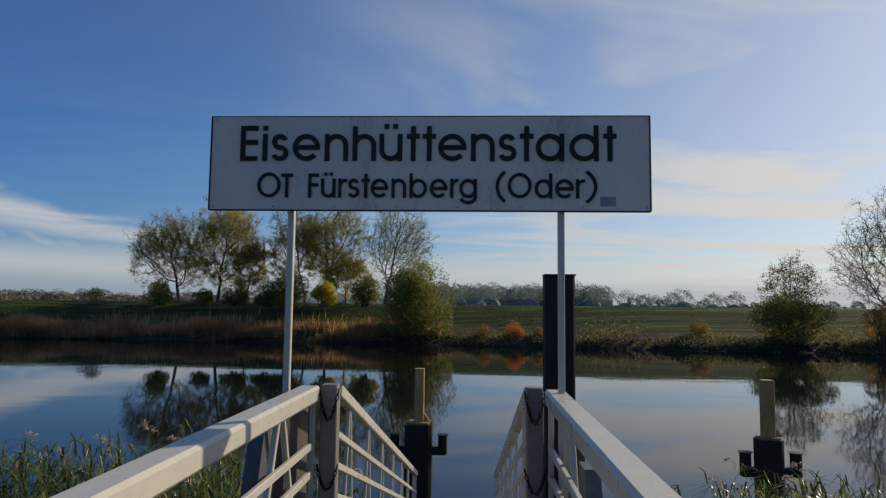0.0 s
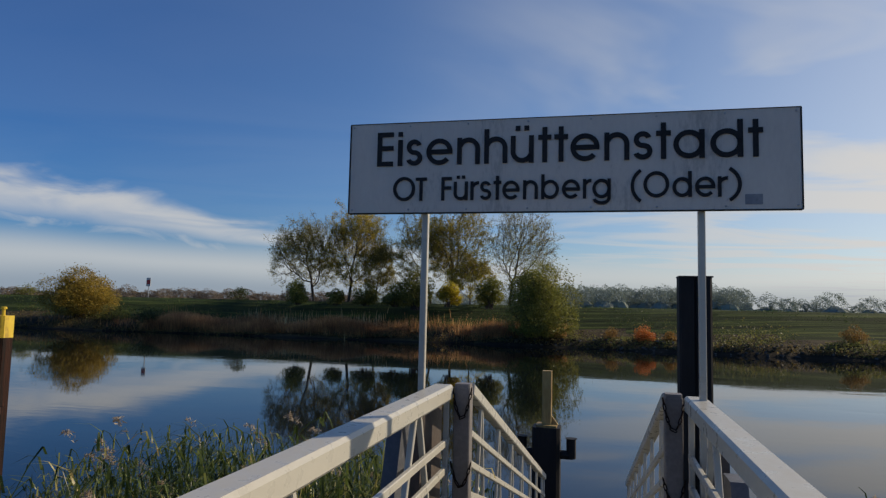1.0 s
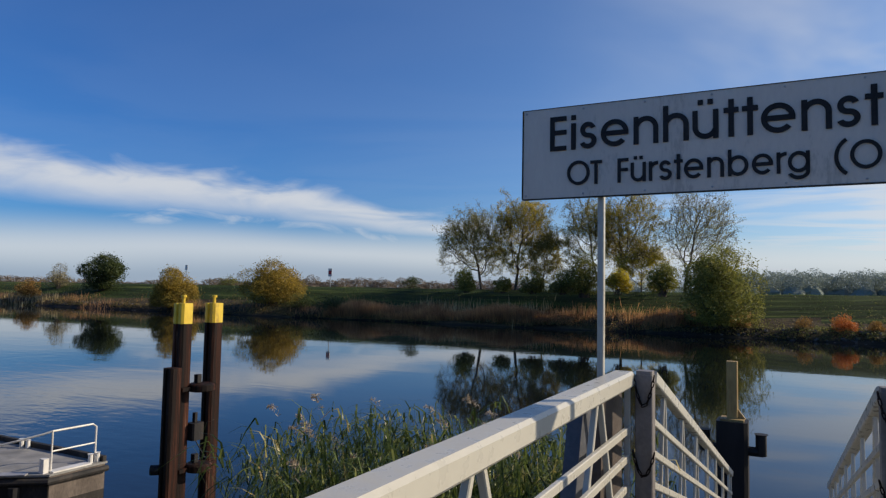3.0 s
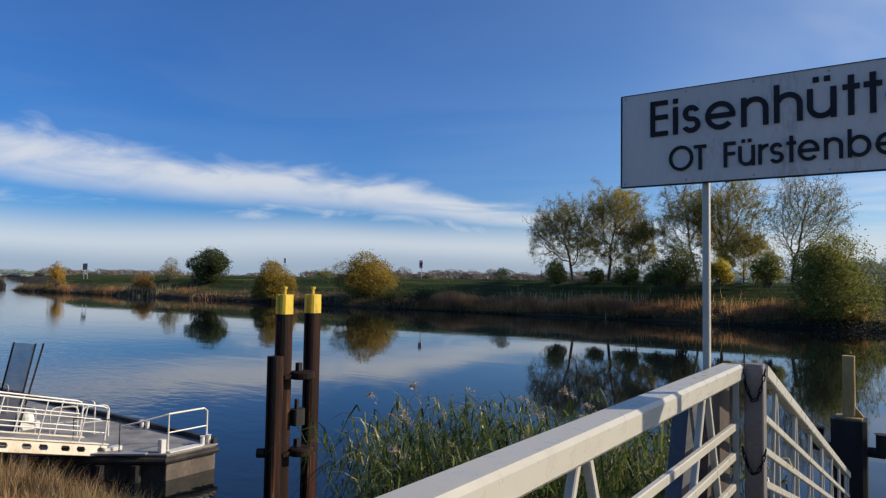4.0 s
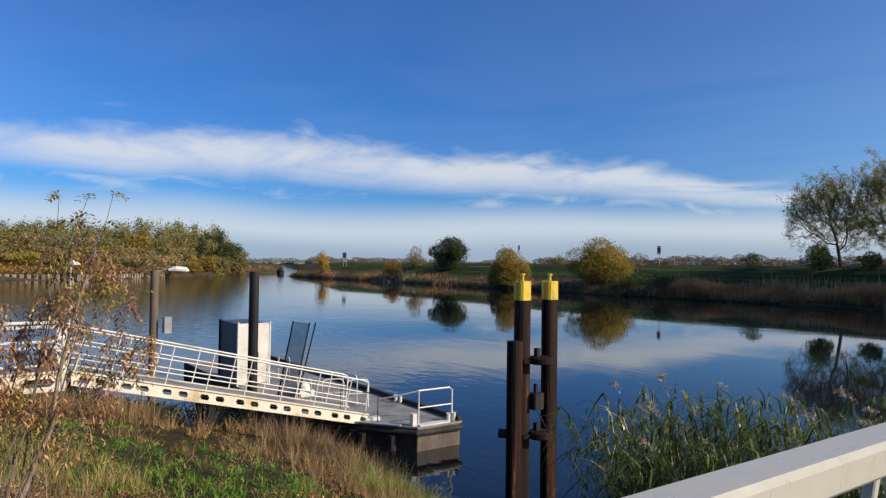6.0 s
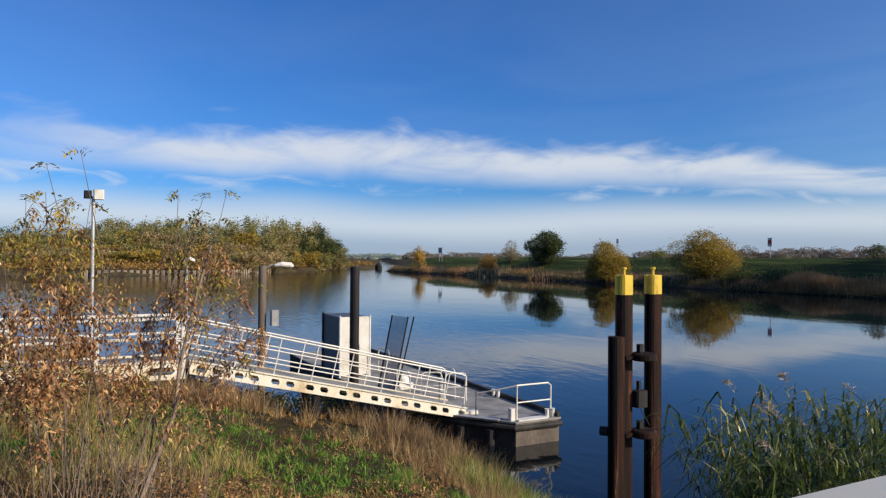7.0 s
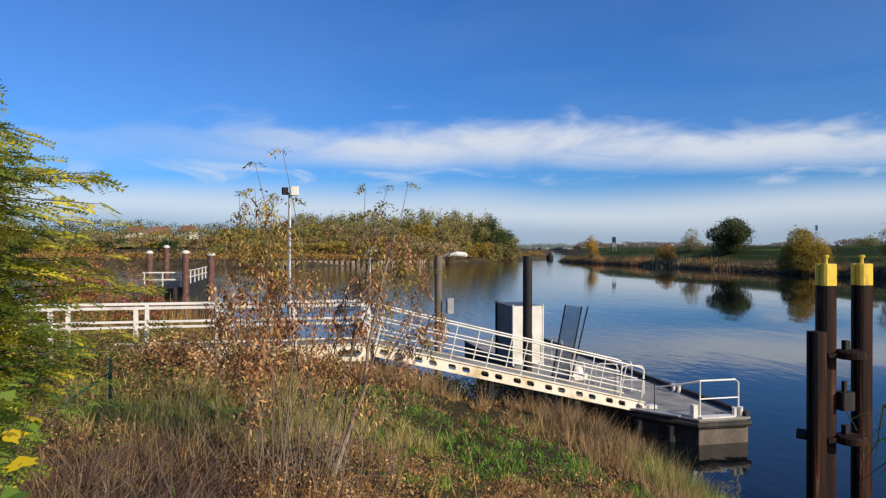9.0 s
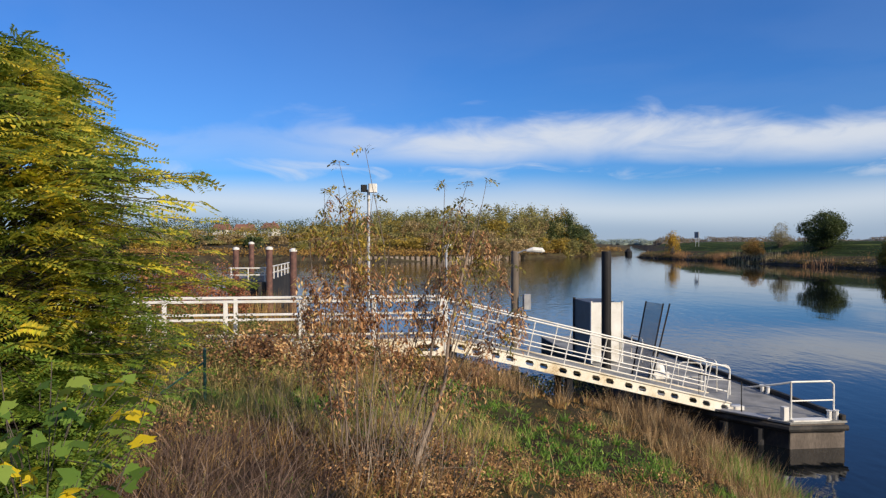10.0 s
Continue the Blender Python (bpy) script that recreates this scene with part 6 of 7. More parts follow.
tufts("dry_grass", 2200, L_DRY, "tall dry grass under the sloping gangway", lambda x, y: blobs(x, y, [(-16.7, 2.3, 0.7, 0.9), (-17.6, 1.2, 0.8, 0.8)]) - 0.55 + 0.25 * lumps(x, y), 0.5, 0.9, 30, 0.26, az=(66, 92), d=(14, 20), wide=0.45, splay=0.4, segs=3)
tufts("dry_grass", 700, L_DRY, "dry grass tussocks in the turf", lambda x, y: lumps(x, y) - 0.25, 0.2, 0.5, 26, 0.15, d=(4.0, 24), wide=0.45, splay=0.5)
turf("dry_stalks", 1500, L_DRY, "tall pale grass stalks at the water's edge", 0.55, 1.0, lambda x, y: blobs(x, y, [(-13.2, 7.4, 1.6, 0.8), (-15.4, 6.6, 1.2, 0.9)]) - 0.4, 0.3, az=(56, 72), d=(11, 19), wide=0.45, segs=3)
turf("dry_stalks", 2600, L_DRY, "thin pale dead stalks standing in the grass", 0.4, 0.9, lambda x, y: wobble(x, y, 0.8, 1.0) - 0.35, 0.25, d=(4.5, 22), wide=0.6)
tufts("bank_grass", 1500, L_DRY, "dry grass along the waterline", lambda x, y: np.where(np.abs(y - 7.2) < 1.6, 0.2 + 0.4 * lumps(x, y), -1.0), 0.3, 0.75, 26, 0.2, az=(50, 78), d=(8, 24), wide=0.45, splay=0.5, segs=3)
tufts("bank_grass", 2600, L_GRASS, "tufts of long green grass along the waterline", lambda x, y: blobs(x, y, [(-11.8, 7.2, 1.5, 0.6), (-9.5, 6.8, 0.9, 0.5), (-7.6, 7.0, 1.4, 0.6)]) - 0.35 + 0.2 * lumps(x, y), 0.3, 0.62, 22, 0.15, az=(40, 70), d=(7, 16), wide=0.8, splay=0.8, segs=3)
# dead stems whose dark colour also holds the shadow lying over this patch
L_TANGLE = foliage("shade_dark_dead_stems", [(0.0, (0.010, 0.007, 0.006)), (0.5, (0.035, 0.022, 0.016)), (0.85, (0.085, 0.055, 0.040)), (1.0, (0.22, 0.165, 0.12))], 0.2, grain=2.0, own=0.8, gain=2.6)
TANGLE = [(-6.4, -2.5, 1.6, 1.2), (-7.8, -1.7, 1.3, 0.9), (-5.6, -1.4, 1.0, 0.9), (-9.4, -3.4, 1.0, 0.7)]
tufts("dead_stems", 2600, L_TANGLE, "tangle of dead stems in the undergrowth, shade darkening their colour", lambda x, y: blobs(x, y, TANGLE) - 0.45 + 0.35 * lumps(x, y), 0.20, 0.55, 26, 0.35, az=(60, 132), d=(2.6, 11), wide=0.9, splay=1.3, segs=3)
HERBS = [(-11.4, -2.6, 1.9, 1.2), (-12.8, -0.4, 1.6, 1.3), (-10.2, -0.6, 1.2, 0.8), (-11.6, 1.2, 1.2, 0.7), (-13.6, -3.6, 1.6, 1.0)]
# herb colours raised so that they hold the sunlight on this stretch
L_TALLHERB = foliage("sun_bright_olive_tan_herbs", [(0.0, (0.050, 0.048, 0.016)), (0.4, (0.115, 0.105, 0.032)), (0.7, (0.20, 0.155, 0.055)), (0.9, (0.30, 0.21, 0.09)), (1.0, (0.16, 0.20, 0.04))], 0.4, grain=2.0, own=0.7, gain=2.8)
tufts("tall_herbs", 1350, L_TALLHERB, "olive and tan herbs standing on the bank, sunlight put into their colour", lambda x, y: blobs(x, y, HERBS) - 0.45 + 0.4 * lumps(x, y), 0.22, 0.60, 20, 0.22, az=(70, 125), d=(8, 18), wide=0.7, splay=0.5, segs=2)
BRAMBLE = [(-7.6, 0.8, 2.2, 1.4), (-8.9, -2.6, 1.2, 0.9), (-9.8, 0.2, 1.4, 0.9), (-9.6, 2.6, 1.5, 0.8), (-10.2, 4.2, 1.3, 0.7), (-14.0, 4.4, 0.8, 0.5), (-11.8, 5.6, 1.0, 0.5), (-14.2, -1.0, 1.6, 1.6), (-15.2, 1.6, 1.4, 0.6), (-12.0, -4.8, 1.6, 1.2)]
x, y, z, dist = scatter(230000, 40, 132, 2.6, 24)
c = blobs(x, y, BRAMBLE) + 0.55 * wobble(x, y, 0.5, 5.0) + 0.4 * wobble(x, y, 0.24, 2.0) - 0.4 * blobs(x, y, LAWN)
keep = c - 0.5 * blobs(x, y, TANGLE) + rng.normal(0, 0.15, len(x)) > 0.42
x, y, z, c, dist = x[keep], y[keep], z[keep], c[keep], dist[keep]
p = np.stack([x, y, z + rng.uniform(0, 1, len(x)) ** 1.2 * np.clip((c - 0.35) * 0.45, 0.05, 0.5)], 1)
part("brown_scrub", leaf_cloud("brown_scrub", p, 0.040), L_SCRUB, None, "reddish brown withered undergrowth on the bank", category="undergrowth", kind="stuff")


def reed_bed(name, spots, label):
    """Common reeds: stems, long arching leaves and drooping plumes."""
    bx, by, h = (np.array(v) for v in zip(*spots))
    z = np.array([ground_z(a, b) for a, b in zip(bx, by)]) - 0.1
    k = len(bx)
    base = np.stack([bx, by, z], 1)
    lean = rng.normal(0, 0.13, (k, 3)) * [1, 1, 0] * h[:, None] + np.array([-0.22, -0.02, 0])
    part(name, ribbons(name, base, h, np.full(k, 0.012), lean, 3, 1.4), L_REED, None, label, category="reeds", kind="stuff")
    per = 22
    f = rng.uniform(0.15, 0.97, (k, per))
    at = base[:, None] + np.array([0, 0, 1.0]) * (h[:, None] * f)[..., None] + lean[:, None] * (f ** 1.4)[..., None]
    n = k * per
    a = rng.uniform(0, 2 * np.pi, n)
    reach = rng.uniform(0.08, 0.34, n)
    ln = np.stack([np.cos(a) * reach - 0.14, np.sin(a) * reach, -rng.uniform(0.15, 0.62, n)], 1)
    part(name + "_leaves", ribbons(name + "_leaves", at.reshape(-1, 3), rng.uniform(0.16, 0.48, n), rng.uniform(0.009, 0.022, n), ln, 3, 2.0, twist=a + np.pi / 2 + rng.normal(0, 0.5, n)), L_REED, None, label + ", long arching leaves", category="reeds", kind="stuff")
    top = base + np.array([0, 0, 1.0]) * h[:, None] * 0.98 + lean
    pl = rng.random(k) < 0.035
    t = np.repeat(top[pl], 46, 0)
    u = rng.uniform(0, 1, (len(t), 1))
    part(name + "_plumes", leaf_cloud(name + "_plumes", t + u * np.array([-0.13, 0.0, 0.16]) - np.array([0, 0, 0.10]) * u ** 3 + rng.normal(0, 0.022, t.shape) * (1.1 - u), 0.045, 0.8, 0.18), L_PLUME, None, label + ", feathery plumes", category="reeds", kind="stuff")


spots = []
while len(spots) < 1250:
    a, d = radians(r2.uniform(9, 40)), r2.uniform(4.6, 7.6)
    x, y = -math.sin(a) * d, math.cos(a) * d
    if x < -1.32 and y > 2.6:
        k = 1.0 - 0.35 * max(0, (math.degrees(a) - 40) / 8)
        spots.append((x, y, (0.40 + 1.6 - ground_z(x, y) - 0.174 * d * r2.uniform(0.88, 1.62) - 0.4) * k))
reed_bed("reeds", spots, "clump of green reeds beside the access bridge")
spots = []
while len(spots) < 640:
    a, d = radians(r2.uniform(-33.5, -22.5)), r2.uniform(5.6, 7.6)
    x, y = -math.sin(a) * d, math.cos(a) * d
    spots.append((x, y, 1.6 - ground_z(x, y) - 0.205 * d * r2.uniform(0.90, 1.35)))
for i in range(7):
    a, d = radians(r2.uniform(-19.5, -15.5)), r2.uniform(5.4, 6.2)
    x, y = -math.sin(a) * d, math.cos(a) * d
    spots.append((x, y, 1.6 - ground_z(x, y) - 0.225 * d * r2.uniform(0.95, 1.2)))
reed_bed("reeds", spots, "green reeds standing by the mooring pile")


def compound(at, direction, length, pairs, size, droop, broad=0.24, roll=1.0, pointed=False):
    """Leaflets of one feather leaf, as corners in a list: four each, or three for slim pointed ones."""
    d = Vector(direction).normalized()
    side = d.cross(Vector((0, 0, 1)))
    side = side.normalized() if side.length > 1e-3 else Vector((1, 0, 0))
    tilt = r2.uniform(-roll, roll)
    side = (side * math.cos(tilt) + Vector((0, 0, math.sin(tilt)))).normalized()
    out = []
    for i in range(pairs):
        f = (i + 1) / pairs
        c = Vector(at) + d * length * f + Vector((0, 0, -droop * length * f * f))
        for s in (-1, 1):
            tip = (side * s + d * 0.45 + Vector((0, 0, -droop * 0.7 + r2.uniform(-.2, .2)))).normalized() * size * r2.uniform(0.75, 1.15)
            w = d * size * broad
            if pointed:
                out += [c + tip * 0.2 - w, c + tip * 0.2 + w, c + tip]
                continue
            mid = c + tip * 0.5
            out += [c, mid + w + Vector((0, 0, size * 0.05)), c + tip, mid - w + Vector((0, 0, size * 0.05))]
    return out


def sapling(label, root, tops, leaf, top_leaf, dens, trunk=()):
    t = thing("sapling", label, "young tree", "bank saplings")
    low, high = [], []
    root = Vector(root)
    for top in tops:
        top = Vector(top)
        b = root + Vector((r2.uniform(-.22, .22), r2.uniform(-.22, .22), 0))
        c1 = b.lerp(top, 0.35) + Vector((r2.uniform(-.12, .12), r2.uniform(-.12, .12), -0.05))
        pts = [b, c1, b.lerp(top, 0.7) + Vector((r2.uniform(-.08, .08), r2.uniform(-.08, .08), 0)), top]
        m = Mesh()
        m.tube(pts, [0.011, 0.009, 0.006, 0.003], 5, cap=False)
        clumps = [0.40 + 0.58 * ((q + r2.random()) / 7) ** 0.75 for q in range(7)] if dens else []
        for i in range(dens // 3):
            f = min(max(r2.choice(clumps) + r2.gauss(0, 0.018), 0.40), 0.98)
            j = 1 if f < 0.7 else 2
            p = pts[j].lerp(pts[j + 1], (f - (0.35 if j == 1 else 0.7)) / (0.35 if j == 1 else 0.3))
            a, reach = r2.uniform(0, 6.28), r2.uniform(0.05, 0.27)
            q = p + Vector((math.cos(a) * reach, math.sin(a) * reach, r2.uniform(-0.02, 0.22)))
            m.tube([p, p.lerp(q, 0.5) + Vector((0, 0, 0.03)), q], [0.004, 0.003, 0.0015], 3, cap=False)
            side = high if r2.random() < 0.06 + 0.40 * (q.z > 1.35) else low
            for k in range(7):
                a = r2.uniform(0, 6.28)
                side.extend(compound(p.lerp(q, r2.uniform(0.3, 1.0)), (math.cos(a), math.sin(a), r2.uniform(-1.4, 0.1)), r2.uniform(0.10, 0.19), r2.randint(2, 4), r2.uniform(0.05, 0.095), 1.2, 0.19))
        for k in range(4):
            a = r2.uniform(0, 6.28)
            high.extend(compound(top, (math.cos(a), math.sin(a), 0.2), r2.uniform(0.10, 0.18), 3, r2.uniform(0.05, 0.08), 0.6))
        part("stem", m, BROWNTWIG, t)
    if trunk:
        m = Mesh()
        m.tube([Vector(v) for v in trunk], np.linspace(0.030, 0.014, len(trunk)), 7, cap=False)
        part("trunk", m, TWIG, t, "pale leaning trunk")
    for name, q, mt in (("withered_leaves", low, leaf), ("fresh_leaves", high, top_leaf)):
        if q:
            part(name, soup(name, [tuple(v) for v in q], np.full(len(q) // 4, 4)), mt, t)
    return t


sapling("multi-stemmed sapling with withered brown drooping leaves", (-8.15, -0.55, ground_z(-8.15, -0.55) - 0.1),
        [(-8.30, -0.86, 2.19), (-8.51, -0.70, 2.25), (-8.12, -0.48, 2.13), (-8.62, -0.28, 2.15), (-8.41, -0.07, 1.55), (-8.19, -1.03, 1.55), (-8.0, -0.75, 1.1), (-8.7, -0.5, 1.4), (-8.5, -1.2, 0.9)], L_ASH, L_ASHGREEN, 48)
sapling("leaning sapling with withered brown drooping leaves", (-8.35, -0.10, ground_z(-8.35, -0.1) - 0.1),
        [(-8.75, 0.74, 1.99), (-8.83, 0.94, 2.12), (-8.50, 1.09, 2.03), (-8.57, 1.27, 1.69), (-8.82, 1.54, 1.25), (-8.9, 0.6, 1.2), (-8.35, 1.5, 0.7), (-8.6, 0.2, 1.1)], L_ASH, L_ASHGREEN, 48,
        [(-8.14, 0.10, -1.5), (-8.22, 0.35, -0.8), (-8.30, 0.59, -0.19), (-8.40, 0.65, 0.33), (-8.47, 0.83, 1.12), (-8.55, 1.0, 1.7)])
sapling("thin tall shoots with small green leaf tufts", (-8.4, 0.15, ground_z(-8.4, 0.15) - 0.1),
        [(-8.51, -0.70, 2.56), (-8.52, -0.38, 2.73), (-8.76, 0.65, 2.32), (-8.82, 0.96, 2.35), (-8.68, 1.19, 2.37)], L_ASH, L_ASHGREEN, 0)
def shoots(label, x0, y0, spread, n):
    """Thin bare shoots standing scattered over a patch."""
    m = Mesh()
    for i in range(n):
        a, f = r2.uniform(0, 6.28), math.sqrt(r2.random()) * spread
        x, y = x0 + math.cos(a) * f, y0 + math.sin(a) * f
        o = Vector((x, y, ground_z(x, y) - 0.03))
        h = r2.uniform(0.5, 1.45)
        e = o + Vector((r2.gauss(0, 0.22) + 0.2 * math.cos(a), r2.gauss(0, 0.22) + 0.2 * math.sin(a), 1)) * h
        mid = o.lerp(e, 0.5) + Vector((r2.gauss(0, 0.03), r2.gauss(0, 0.03), 0.04))
        m.tube([o, mid, e], [0.0042, 0.0032, 0.0012], 3, cap=False)
        for k in range(r2.randint(0, 3)):
            p = mid.lerp(e, r2.random())
            m.tube([p, p + Vector((r2.gauss(0, .12), r2.gauss(0, .12), r2.uniform(0.05, 0.25)))], [0.002, 0.001], 3, cap=False)
    part("bare_shoots", m, TWIG, None, label, category="shoots", kind="stuff")


for x, y, sp, k in ((-7.6, -0.4, 1.0, 60), (-8.4, 0.3, 0.9, 45), (-5.8, -0.5, 0.9, 14), (-10.4, -1.2, 1.2, 24), (-12.0, 0.6, 1.5, 20)):
    shoots("pale bare shoots of dead weeds in the grass", x, y, sp, k)

# tall herbs before the walkway and dry growth behind it
for leaf, seed, label, k in ((L_SCRUB, 1.0, "rusty brown scrub in front of the walkway", 26000), (L_HERB, 4.0, "olive-green tall herbs in front of the walkway", 34000)):
    x, y = rng.uniform(-17.6, -12.6, k), rng.uniform(-9, 2.2, k)
    c = wobble(x, y, 0.7, seed) + 0.5 * wobble(x, y, 0.3, seed + 1)
    keep = c + rng.normal(0, 0.2, k) > -0.05 + 0.3 * np.clip(y + 0.3, 0, 9)
    x, y, c = x[keep], y[keep], c[keep]
    p = np.stack([x, y, land(x, y)[0] + rng.uniform(0, 1, len(x)) * np.clip(0.60 + 0.40 * c, 0.15, 1.1) * np.clip((2.6 - y) / 3, 0.25, 1) * np.clip((-12.0 - x) / 3, 0.3, 1)], 1)
    part("walkway_scrub", leaf_cloud("walkway_scrub", p, 0.07), leaf, None, label, category="undergrowth", kind="stuff")
k = 17000
x, y = rng.uniform(-33, -20, k), rng.uniform(-14, -0.5, k)
z, _, s_ = land(x, y)
keep = (s_ > 0.2) & (wobble(x, y, 1.6, 2.0) + rng.normal(0, 0.25, k) > -0.1)
x, y, z = x[keep], y[keep], z[keep]
k = len(x)
part("dry_reeds", ribbons("dry_reeds", np.stack([x, y, z - 0.05], 1), np.clip(-0.45 + 0.25 * wobble(x, y, 1.3, 3.0) - z, 0.5, 3.2) * rng.uniform(0.55, 1.0, k), np.full(k, 0.035), rng.normal(0, 0.2, (k, 3)) * [1, 1, 0], 2), L_TAWNY, None, "dry brown reeds behind the walkway", category="reeds", kind="stuff")
k = 30000
x, y = rng.uniform(-31, -19.4, k), rng.uniform(-13, 1.5, k)
z, _, s_ = land(x, y)
c = wobble(x, y, 1.1, 6.0) + 0.5 * wobble(x, y, 0.4, 2.0)
keep = (s_ > 0.2) & (c + rng.normal(0, 0.2, k) > -0.1)
x, y, z, c = x[keep], y[keep], z[keep], c[keep]
part("walkway_scrub", leaf_cloud("walkway_scrub", np.stack([x, y, z + rng.uniform(0, 1, len(x)) * np.clip(0.9 + 0.7 * c, 0.3, 1.9) * np.clip(-y / 3, 0.4, 1)], 1), 0.10), L_HERB, None, "olive scrub behind the walkway", category="undergrowth", kind="stuff")

# scrub added where the gangway's shadow looks dark, tall enough to hide the water
k = 16000
x, y = rng.uniform(-23.5, -19.3, k), rng.uniform(0.5, 6.8, k)
z, _, s_ = land(x, y)
c = wobble(x, y, 0.8, 3.0) + 0.5 * wobble(x, y, 0.35, 2.0)
keep = (s_ > 0.1) & (c + rng.normal(0, 0.2, k) > -0.5)
x, y, z, c = x[keep], y[keep], z[keep], c[keep]
part("walkway_scrub", leaf_cloud("walkway_scrub", np.stack([x, y, z + rng.uniform(0, 1, len(x)) * np.clip(0.7 + 0.3 * c, 0.3, 1.0)], 1), 0.09), L_HERB, None, "olive scrub added at the waterline for the dark under the gangway", category="undergrowth", kind="stuff")

# large shrub with feather leaves
shrub = thing("large_shrub", "tall shrub with green and yellow feather leaves", "shrub")
m, tips = Mesh(), []
rnd = random.Random(91)
SHX, SHY = -5.55, -3.15
gz = ground_z(SHX, SHY)
quads, lower = [], []
for i in range(1150):
    z1 = rnd.uniform(gz + 0.15, 2.95)
    z1 = z1 if z1 < 1.0 else round(z1 / 0.23) * 0.23 + rnd.gauss(0, 0.06)
    reach = float(np.interp(z1, [gz, 0.0, 1.2, 1.9, 2.2, 2.6, 2.95, 3.15], [0.95, 1.25, 1.60, 1.66, 1.3, 0.95, 0.5, 0.25])) * math.sqrt(rnd.uniform(0.25, 1.0)) * rnd.uniform(0.8, 1.05)
    a = rnd.uniform(0, 6.28)
    reach *= 0.90 + 0.22 * math.sin(3 * a + 2.2 * z1) + 0.14 * math.sin(7 * a - 4.1 * z1)
    e = Vector((SHX + math.cos(a) * reach, SHY + math.sin(a) * reach, z1))
    o = Vector((SHX + math.cos(a) * 0.12 * reach, SHY + math.sin(a) * 0.12 * reach, max(gz, z1 - rnd.uniform(0.0, 0.35))))
    mid = o.lerp(e, 0.5) + Vector((0, 0, 0.10))
    m.tube([o, mid, e], [0.007, 0.005, 0.002], 4, cap=False)
    for k in range(9):
        f = 0.28 + 0.72 * (k + 1) / 9
        p = o.lerp(mid, f * 2) if f < 0.5 else mid.lerp(e, f * 2 - 1)
        b = a + (1 if k % 2 else -1) * rnd.uniform(0.4, 1.2)
        (quads if z1 + rnd.gauss(0, 0.3) > 0.75 else lower).extend(compound(p, (math.cos(b), math.sin(b), rnd.uniform(-0.15, 0.30)), rnd.uniform(0.18, 0.30), rnd.randint(7, 10), rnd.uniform(0.038, 0.062), 0.24, 0.34, 0.9, True))
m.tube([(SHX, SHY, gz - 0.2), (SHX + 0.1, SHY, 1.2), (SHX, SHY + 0.1, 2.3), (SHX, SHY, 3.1)], [0.06, 0.045, 0.025, 0.008], 7, cap=False)
part("branchwork", m, BARK, shrub)
part("crown", soup("crown", [tuple(v) for v in quads], np.full(len(quads) // 3, 3)), L_LOCUST, shrub)
part("lower_crown", soup("lower_crown", [tuple(v) for v in lower], np.full(len(lower) // 3, 3)), L_LOCUSTGREEN, shrub, "fresher green lower foliage")

# young maple
maple = thing("young_maple", "young maple with broad green and bright yellow leaves", "young tree")
LOBES = [(0, -0.1), (0.18, -0.12), (0.55, 0.02), (0.42, 0.16), (0.62, 0.42), (0.36, 0.40), (0.26, 0.55), (0, 0.92), (-0.26, 0.55), (-0.36, 0.40), (-0.62, 0.42), (-0.42, 0.16), (-0.55, 0.02), (-0.18, -0.12)]
verts, m = [], Mesh()
MX, MY = -2.78, -1.56
gz = ground_z(MX, MY)
for i in range(5):
    a = rnd.uniform(0, 6.28)
    m.tube([Vector((MX, MY, gz - 0.05)), Vector((MX + 0.2 * math.cos(a), MY + 0.2 * math.sin(a), gz + 0.7)), Vector((MX + 0.42 * math.cos(a), MY + 0.42 * math.sin(a), gz + 1.35))], [0.004, 0.0035, 0.002], 5, cap=False)
for i in range(250):
    a, f, h = rnd.uniform(0, 6.28), math.sqrt(rnd.random()), rnd.uniform(0.2, 1.35)
    c = Vector((MX + 0.40 * f * math.cos(a), MY + 0.40 * f * math.sin(a), gz + h))
    s = rnd.uniform(0.055, 0.105)
    M = Matrix.Translation(c) @ pose(0, 0, 0, rnd.uniform(-60, 40), rnd.uniform(-35, 35), rnd.uniform(0, 360))
    verts += [tuple(M @ Vector((u * s, v * s, -abs(u) * s * 0.35 - (v - 0.3) ** 2 * s * 0.5))) for u, v in LOBES]
    m.tube([c, c - Vector((0.3 * (c.x - MX), 0.3 * (c.y - MY), 0.10))], [0.0015, 0.002], 3, cap=False)
part("branchwork", m, BARK, maple)
part("crown", soup("crown", verts, np.full(len(verts) // len(LOBES), len(LOBES))), L_MAPLE, maple)

L_RUSTRED = foliage("rust_red_leaves", [(0.0, (0.065, 0.024, 0.014)), (0.5, (0.175, 0.070, 0.034)), (1.0, (0.30, 0.155, 0.075))], 0.35, grain=1.2)
for i, (x, y, top, w) in enumerate(((-27.0, -7.7, 1.55, 3.2), (-27.8, -6.2, 1.0, 2.8), (-25.0, -7.9, 1.3, 2.8), (-30.5, -8.6, 1.5, 3.4))):
    bush(x, y, top - ground_z(x, y), w, L_RUSTRED, 5200, "rust-red shrub behind the walkway", 0.10, 95 + 10 * i, 10, group="rust-red shrubs")
bush(-22.5, -10.5, 2.2, 4.0, L_SCRUB, 3600, "brown withered shrub by the walkway", 0.11, 96, 9, group="")
bush(-15.4, -2.6, 1.0, 2.4, L_SCRUB, 2200, "brown low shrub by the walkway", 0.08, 97, 8, group="")
bush(-12.9, -6.0, 1.2, 2.4, L_LOCUST, 2200, "green low shrub by the fence", 0.08, 98, 8, group="")
bush(-9.8, -6.4, 1.3, 2.2, L_LOCUST, 2400, "yellow-green low shrub by the fence", 0.07, 99, 8, group="")

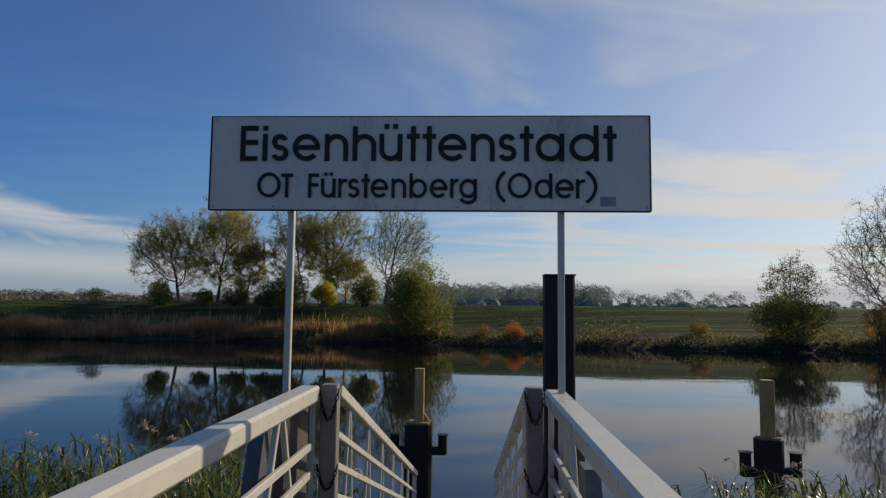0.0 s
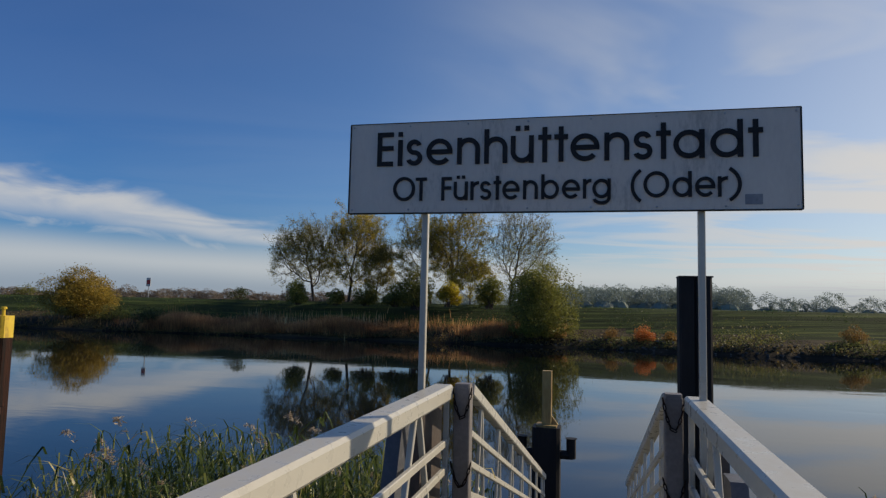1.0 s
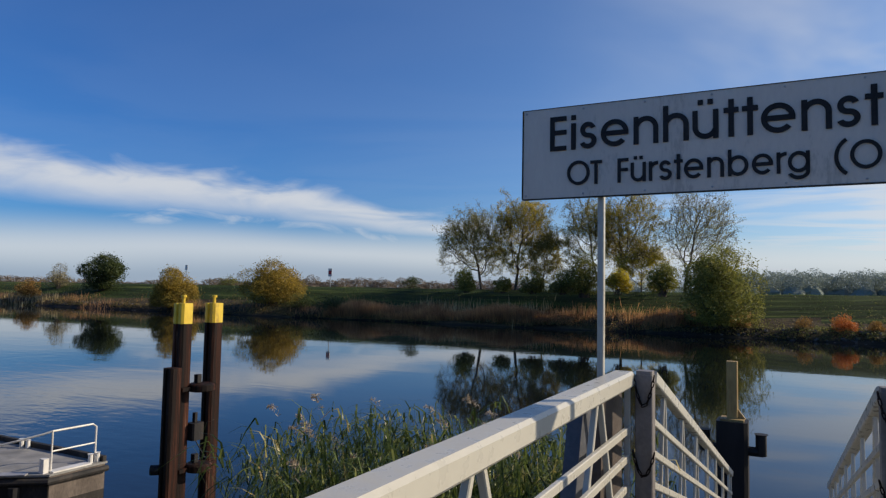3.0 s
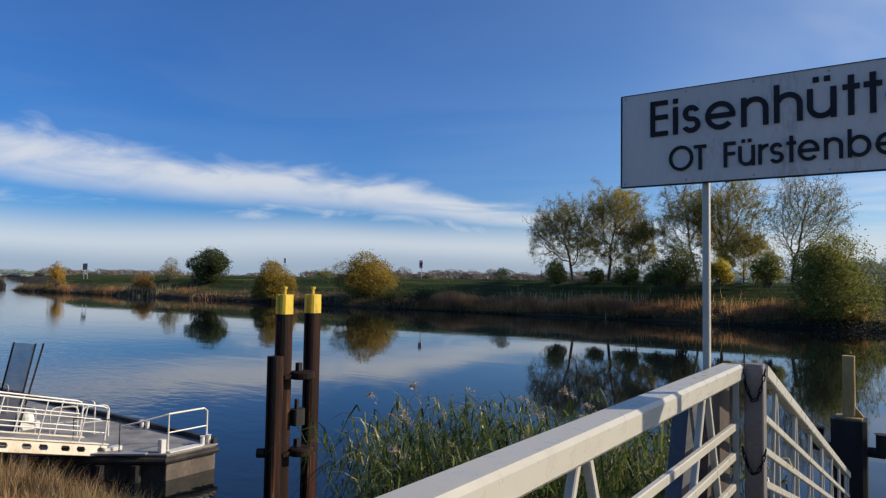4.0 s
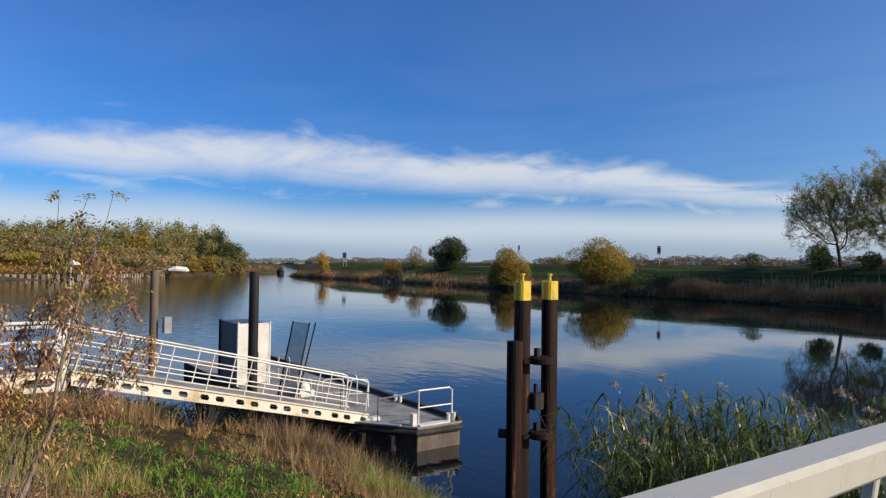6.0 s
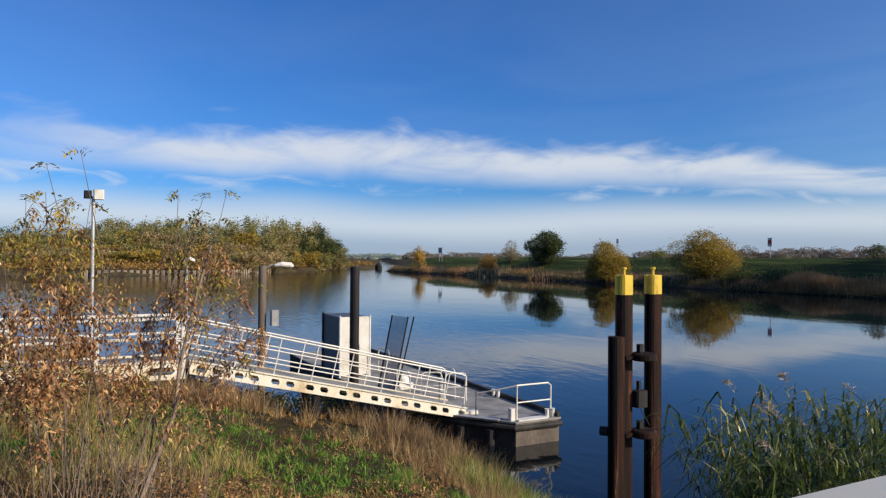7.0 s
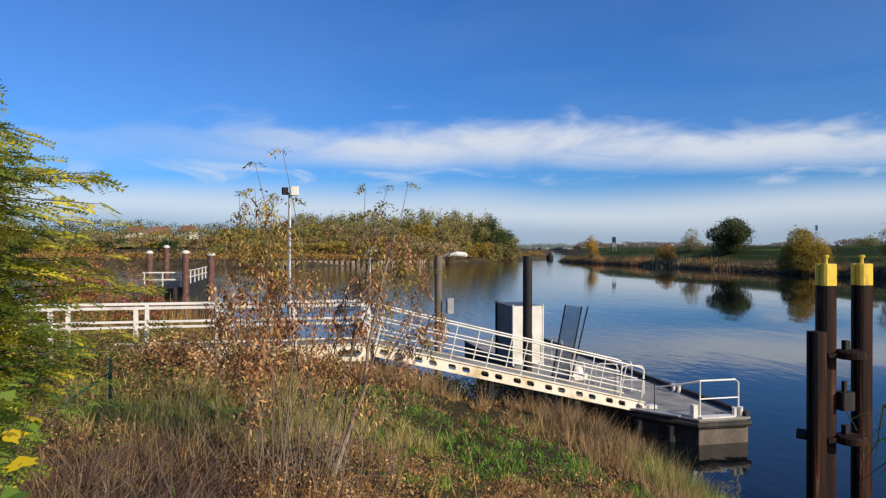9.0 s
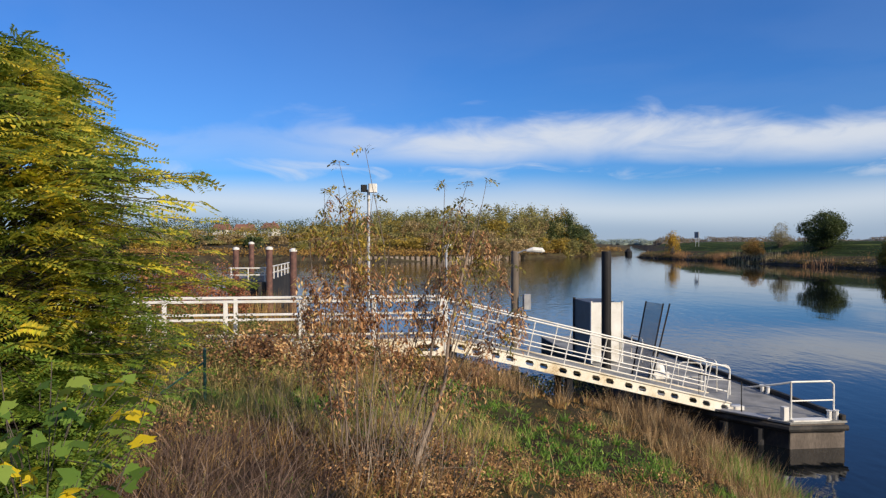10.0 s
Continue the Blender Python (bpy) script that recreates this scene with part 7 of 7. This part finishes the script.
# wire fence
fence = thing("wire_fence", "green wire fence with a slanting brace at its end post", "fence")
fz = ground_z(-11.2, -2.95)
m = Mesh()
m.tube([(-11.2, -2.95, fz - 0.3), (-11.2, -2.95, -0.16), (-11.2, -2.95, -0.13)], [0.026, 0.026, 0.012], 10)
part("post", m, GREENPAINT, fence)
m = Mesh()
m.tube([(-11.2, -2.95, -0.35), (-10.9, -3.9, ground_z(-10.9, -3.9) - 0.05)], 0.016, 8)
part("brace", m, GREENPAINT, fence)
for i in range(6):
    m = Mesh()
    m.tube([(-11.2, -2.95, -0.25 - i * 0.18), (-10.4, -5.6, -0.15 - i * 0.18)], 0.003, 4)
    part("wire", m, GREENPAINT, fence)
m = Mesh()
m.tube([(-10.4, -5.6, ground_z(-10.4, -5.6) - 0.3), (-10.4, -5.6, -0.03)], 0.026, 10)
part("post", m, GREENPAINT, fence)

RUSTPILE = surface("rusty_tube", [(0.0, (0.055, 0.028, 0.022)), (0.6, (0.13, 0.060, 0.045)), (1.0, (0.20, 0.10, 0.07))], 3, 0.7, 0.0, 0.1, 20)
# harbour landing further up the river
for i, (x, y, top) in enumerate(((-49.6, -7.5, 1.15), (-45.9, -5.4, 1.05), (-55.1, -10.9, 1.1), (-61.0, -10.7, 1.55))):
    p = thing("tube_pile", "rust-red tubular mooring pile with a pale cap", "mooring pile", "harbour piles")
    m = Mesh()
    m.tube([(x, y, -6), (x, y, top)], 0.23, 14)
    part("tube", m, RUSTPILE, p)
    m = Mesh()
    m.tube([(x, y, top), (x, y, top + 0.12), (x, y, top + 0.22)], [0.26, 0.26, 0.10], 14)
    part("cap", m, WHITE, p, "pale cap")
land2 = thing("harbour_pontoon", "low grey landing pontoon with a pale railing", "pontoon")
m = Mesh()
m.box(-66, -10.5, -4.3, -50, -7.8, -1.2)
part("hull", m, HULL, land2)
for z in (-0.2, -0.7):
    m = Mesh()
    m.tube([(-50.2, -10.4, z), (-50.2, -7.9, z), (-65, -7.9, z)], 0.05, 6)
    part("rail", m, WHITE, land2)
for x in np.linspace(-50.2, -64, 7):
    m = Mesh()
    m.tube([(x, -7.9, -1.2), (x, -7.9, -0.2)], 0.05, 6)
    part("rail_post", m, WHITE, land2)
for y in (-10.3, -9.1):
    m = Mesh()
    m.tube([(-50.2, y, -1.2), (-50.2, y, -0.2)], 0.05, 6)
    part("rail_post", m, WHITE, land2)

flood = thing("lamp_post", "slim grey lamp post with a white lamp head", "street lamp", "bank lamps")
m = Mesh()
m.tube([(-23.9, -0.35, -3.5), (-23.9, -0.35, 3.45)], 0.05, 8)
part("post", m, GALV, flood)
m = Mesh()
m.box(-24.0, -0.36, 3.35, -23.7, -0.05, 3.65, 0.04)
head = part("lamp_head", m, WHITE, flood)
m = Mesh()
m.box(-24.1, -0.62, 3.38, -23.8, -0.40, 3.62, 0.04)
part("spotlight", m, DARKSTEEL, flood)
post2 = thing("lamp_post", "slim pale post with a small white lamp head", "street lamp", "bank lamps")
m = Mesh()
m.tube([(-29.9, 3.1, -5.5), (-29.9, 3.1, 1.4)], 0.05, 8)
part("post", m, GALV, post2)
m = Mesh()
m.tube([(-29.9, 3.0, 1.35), (-29.8, 3.2, 1.48), (-29.8, 3.4, 1.42)], [0.08, 0.12, 0.05], 8)
part("lamp_head", m, WHITE, post2)
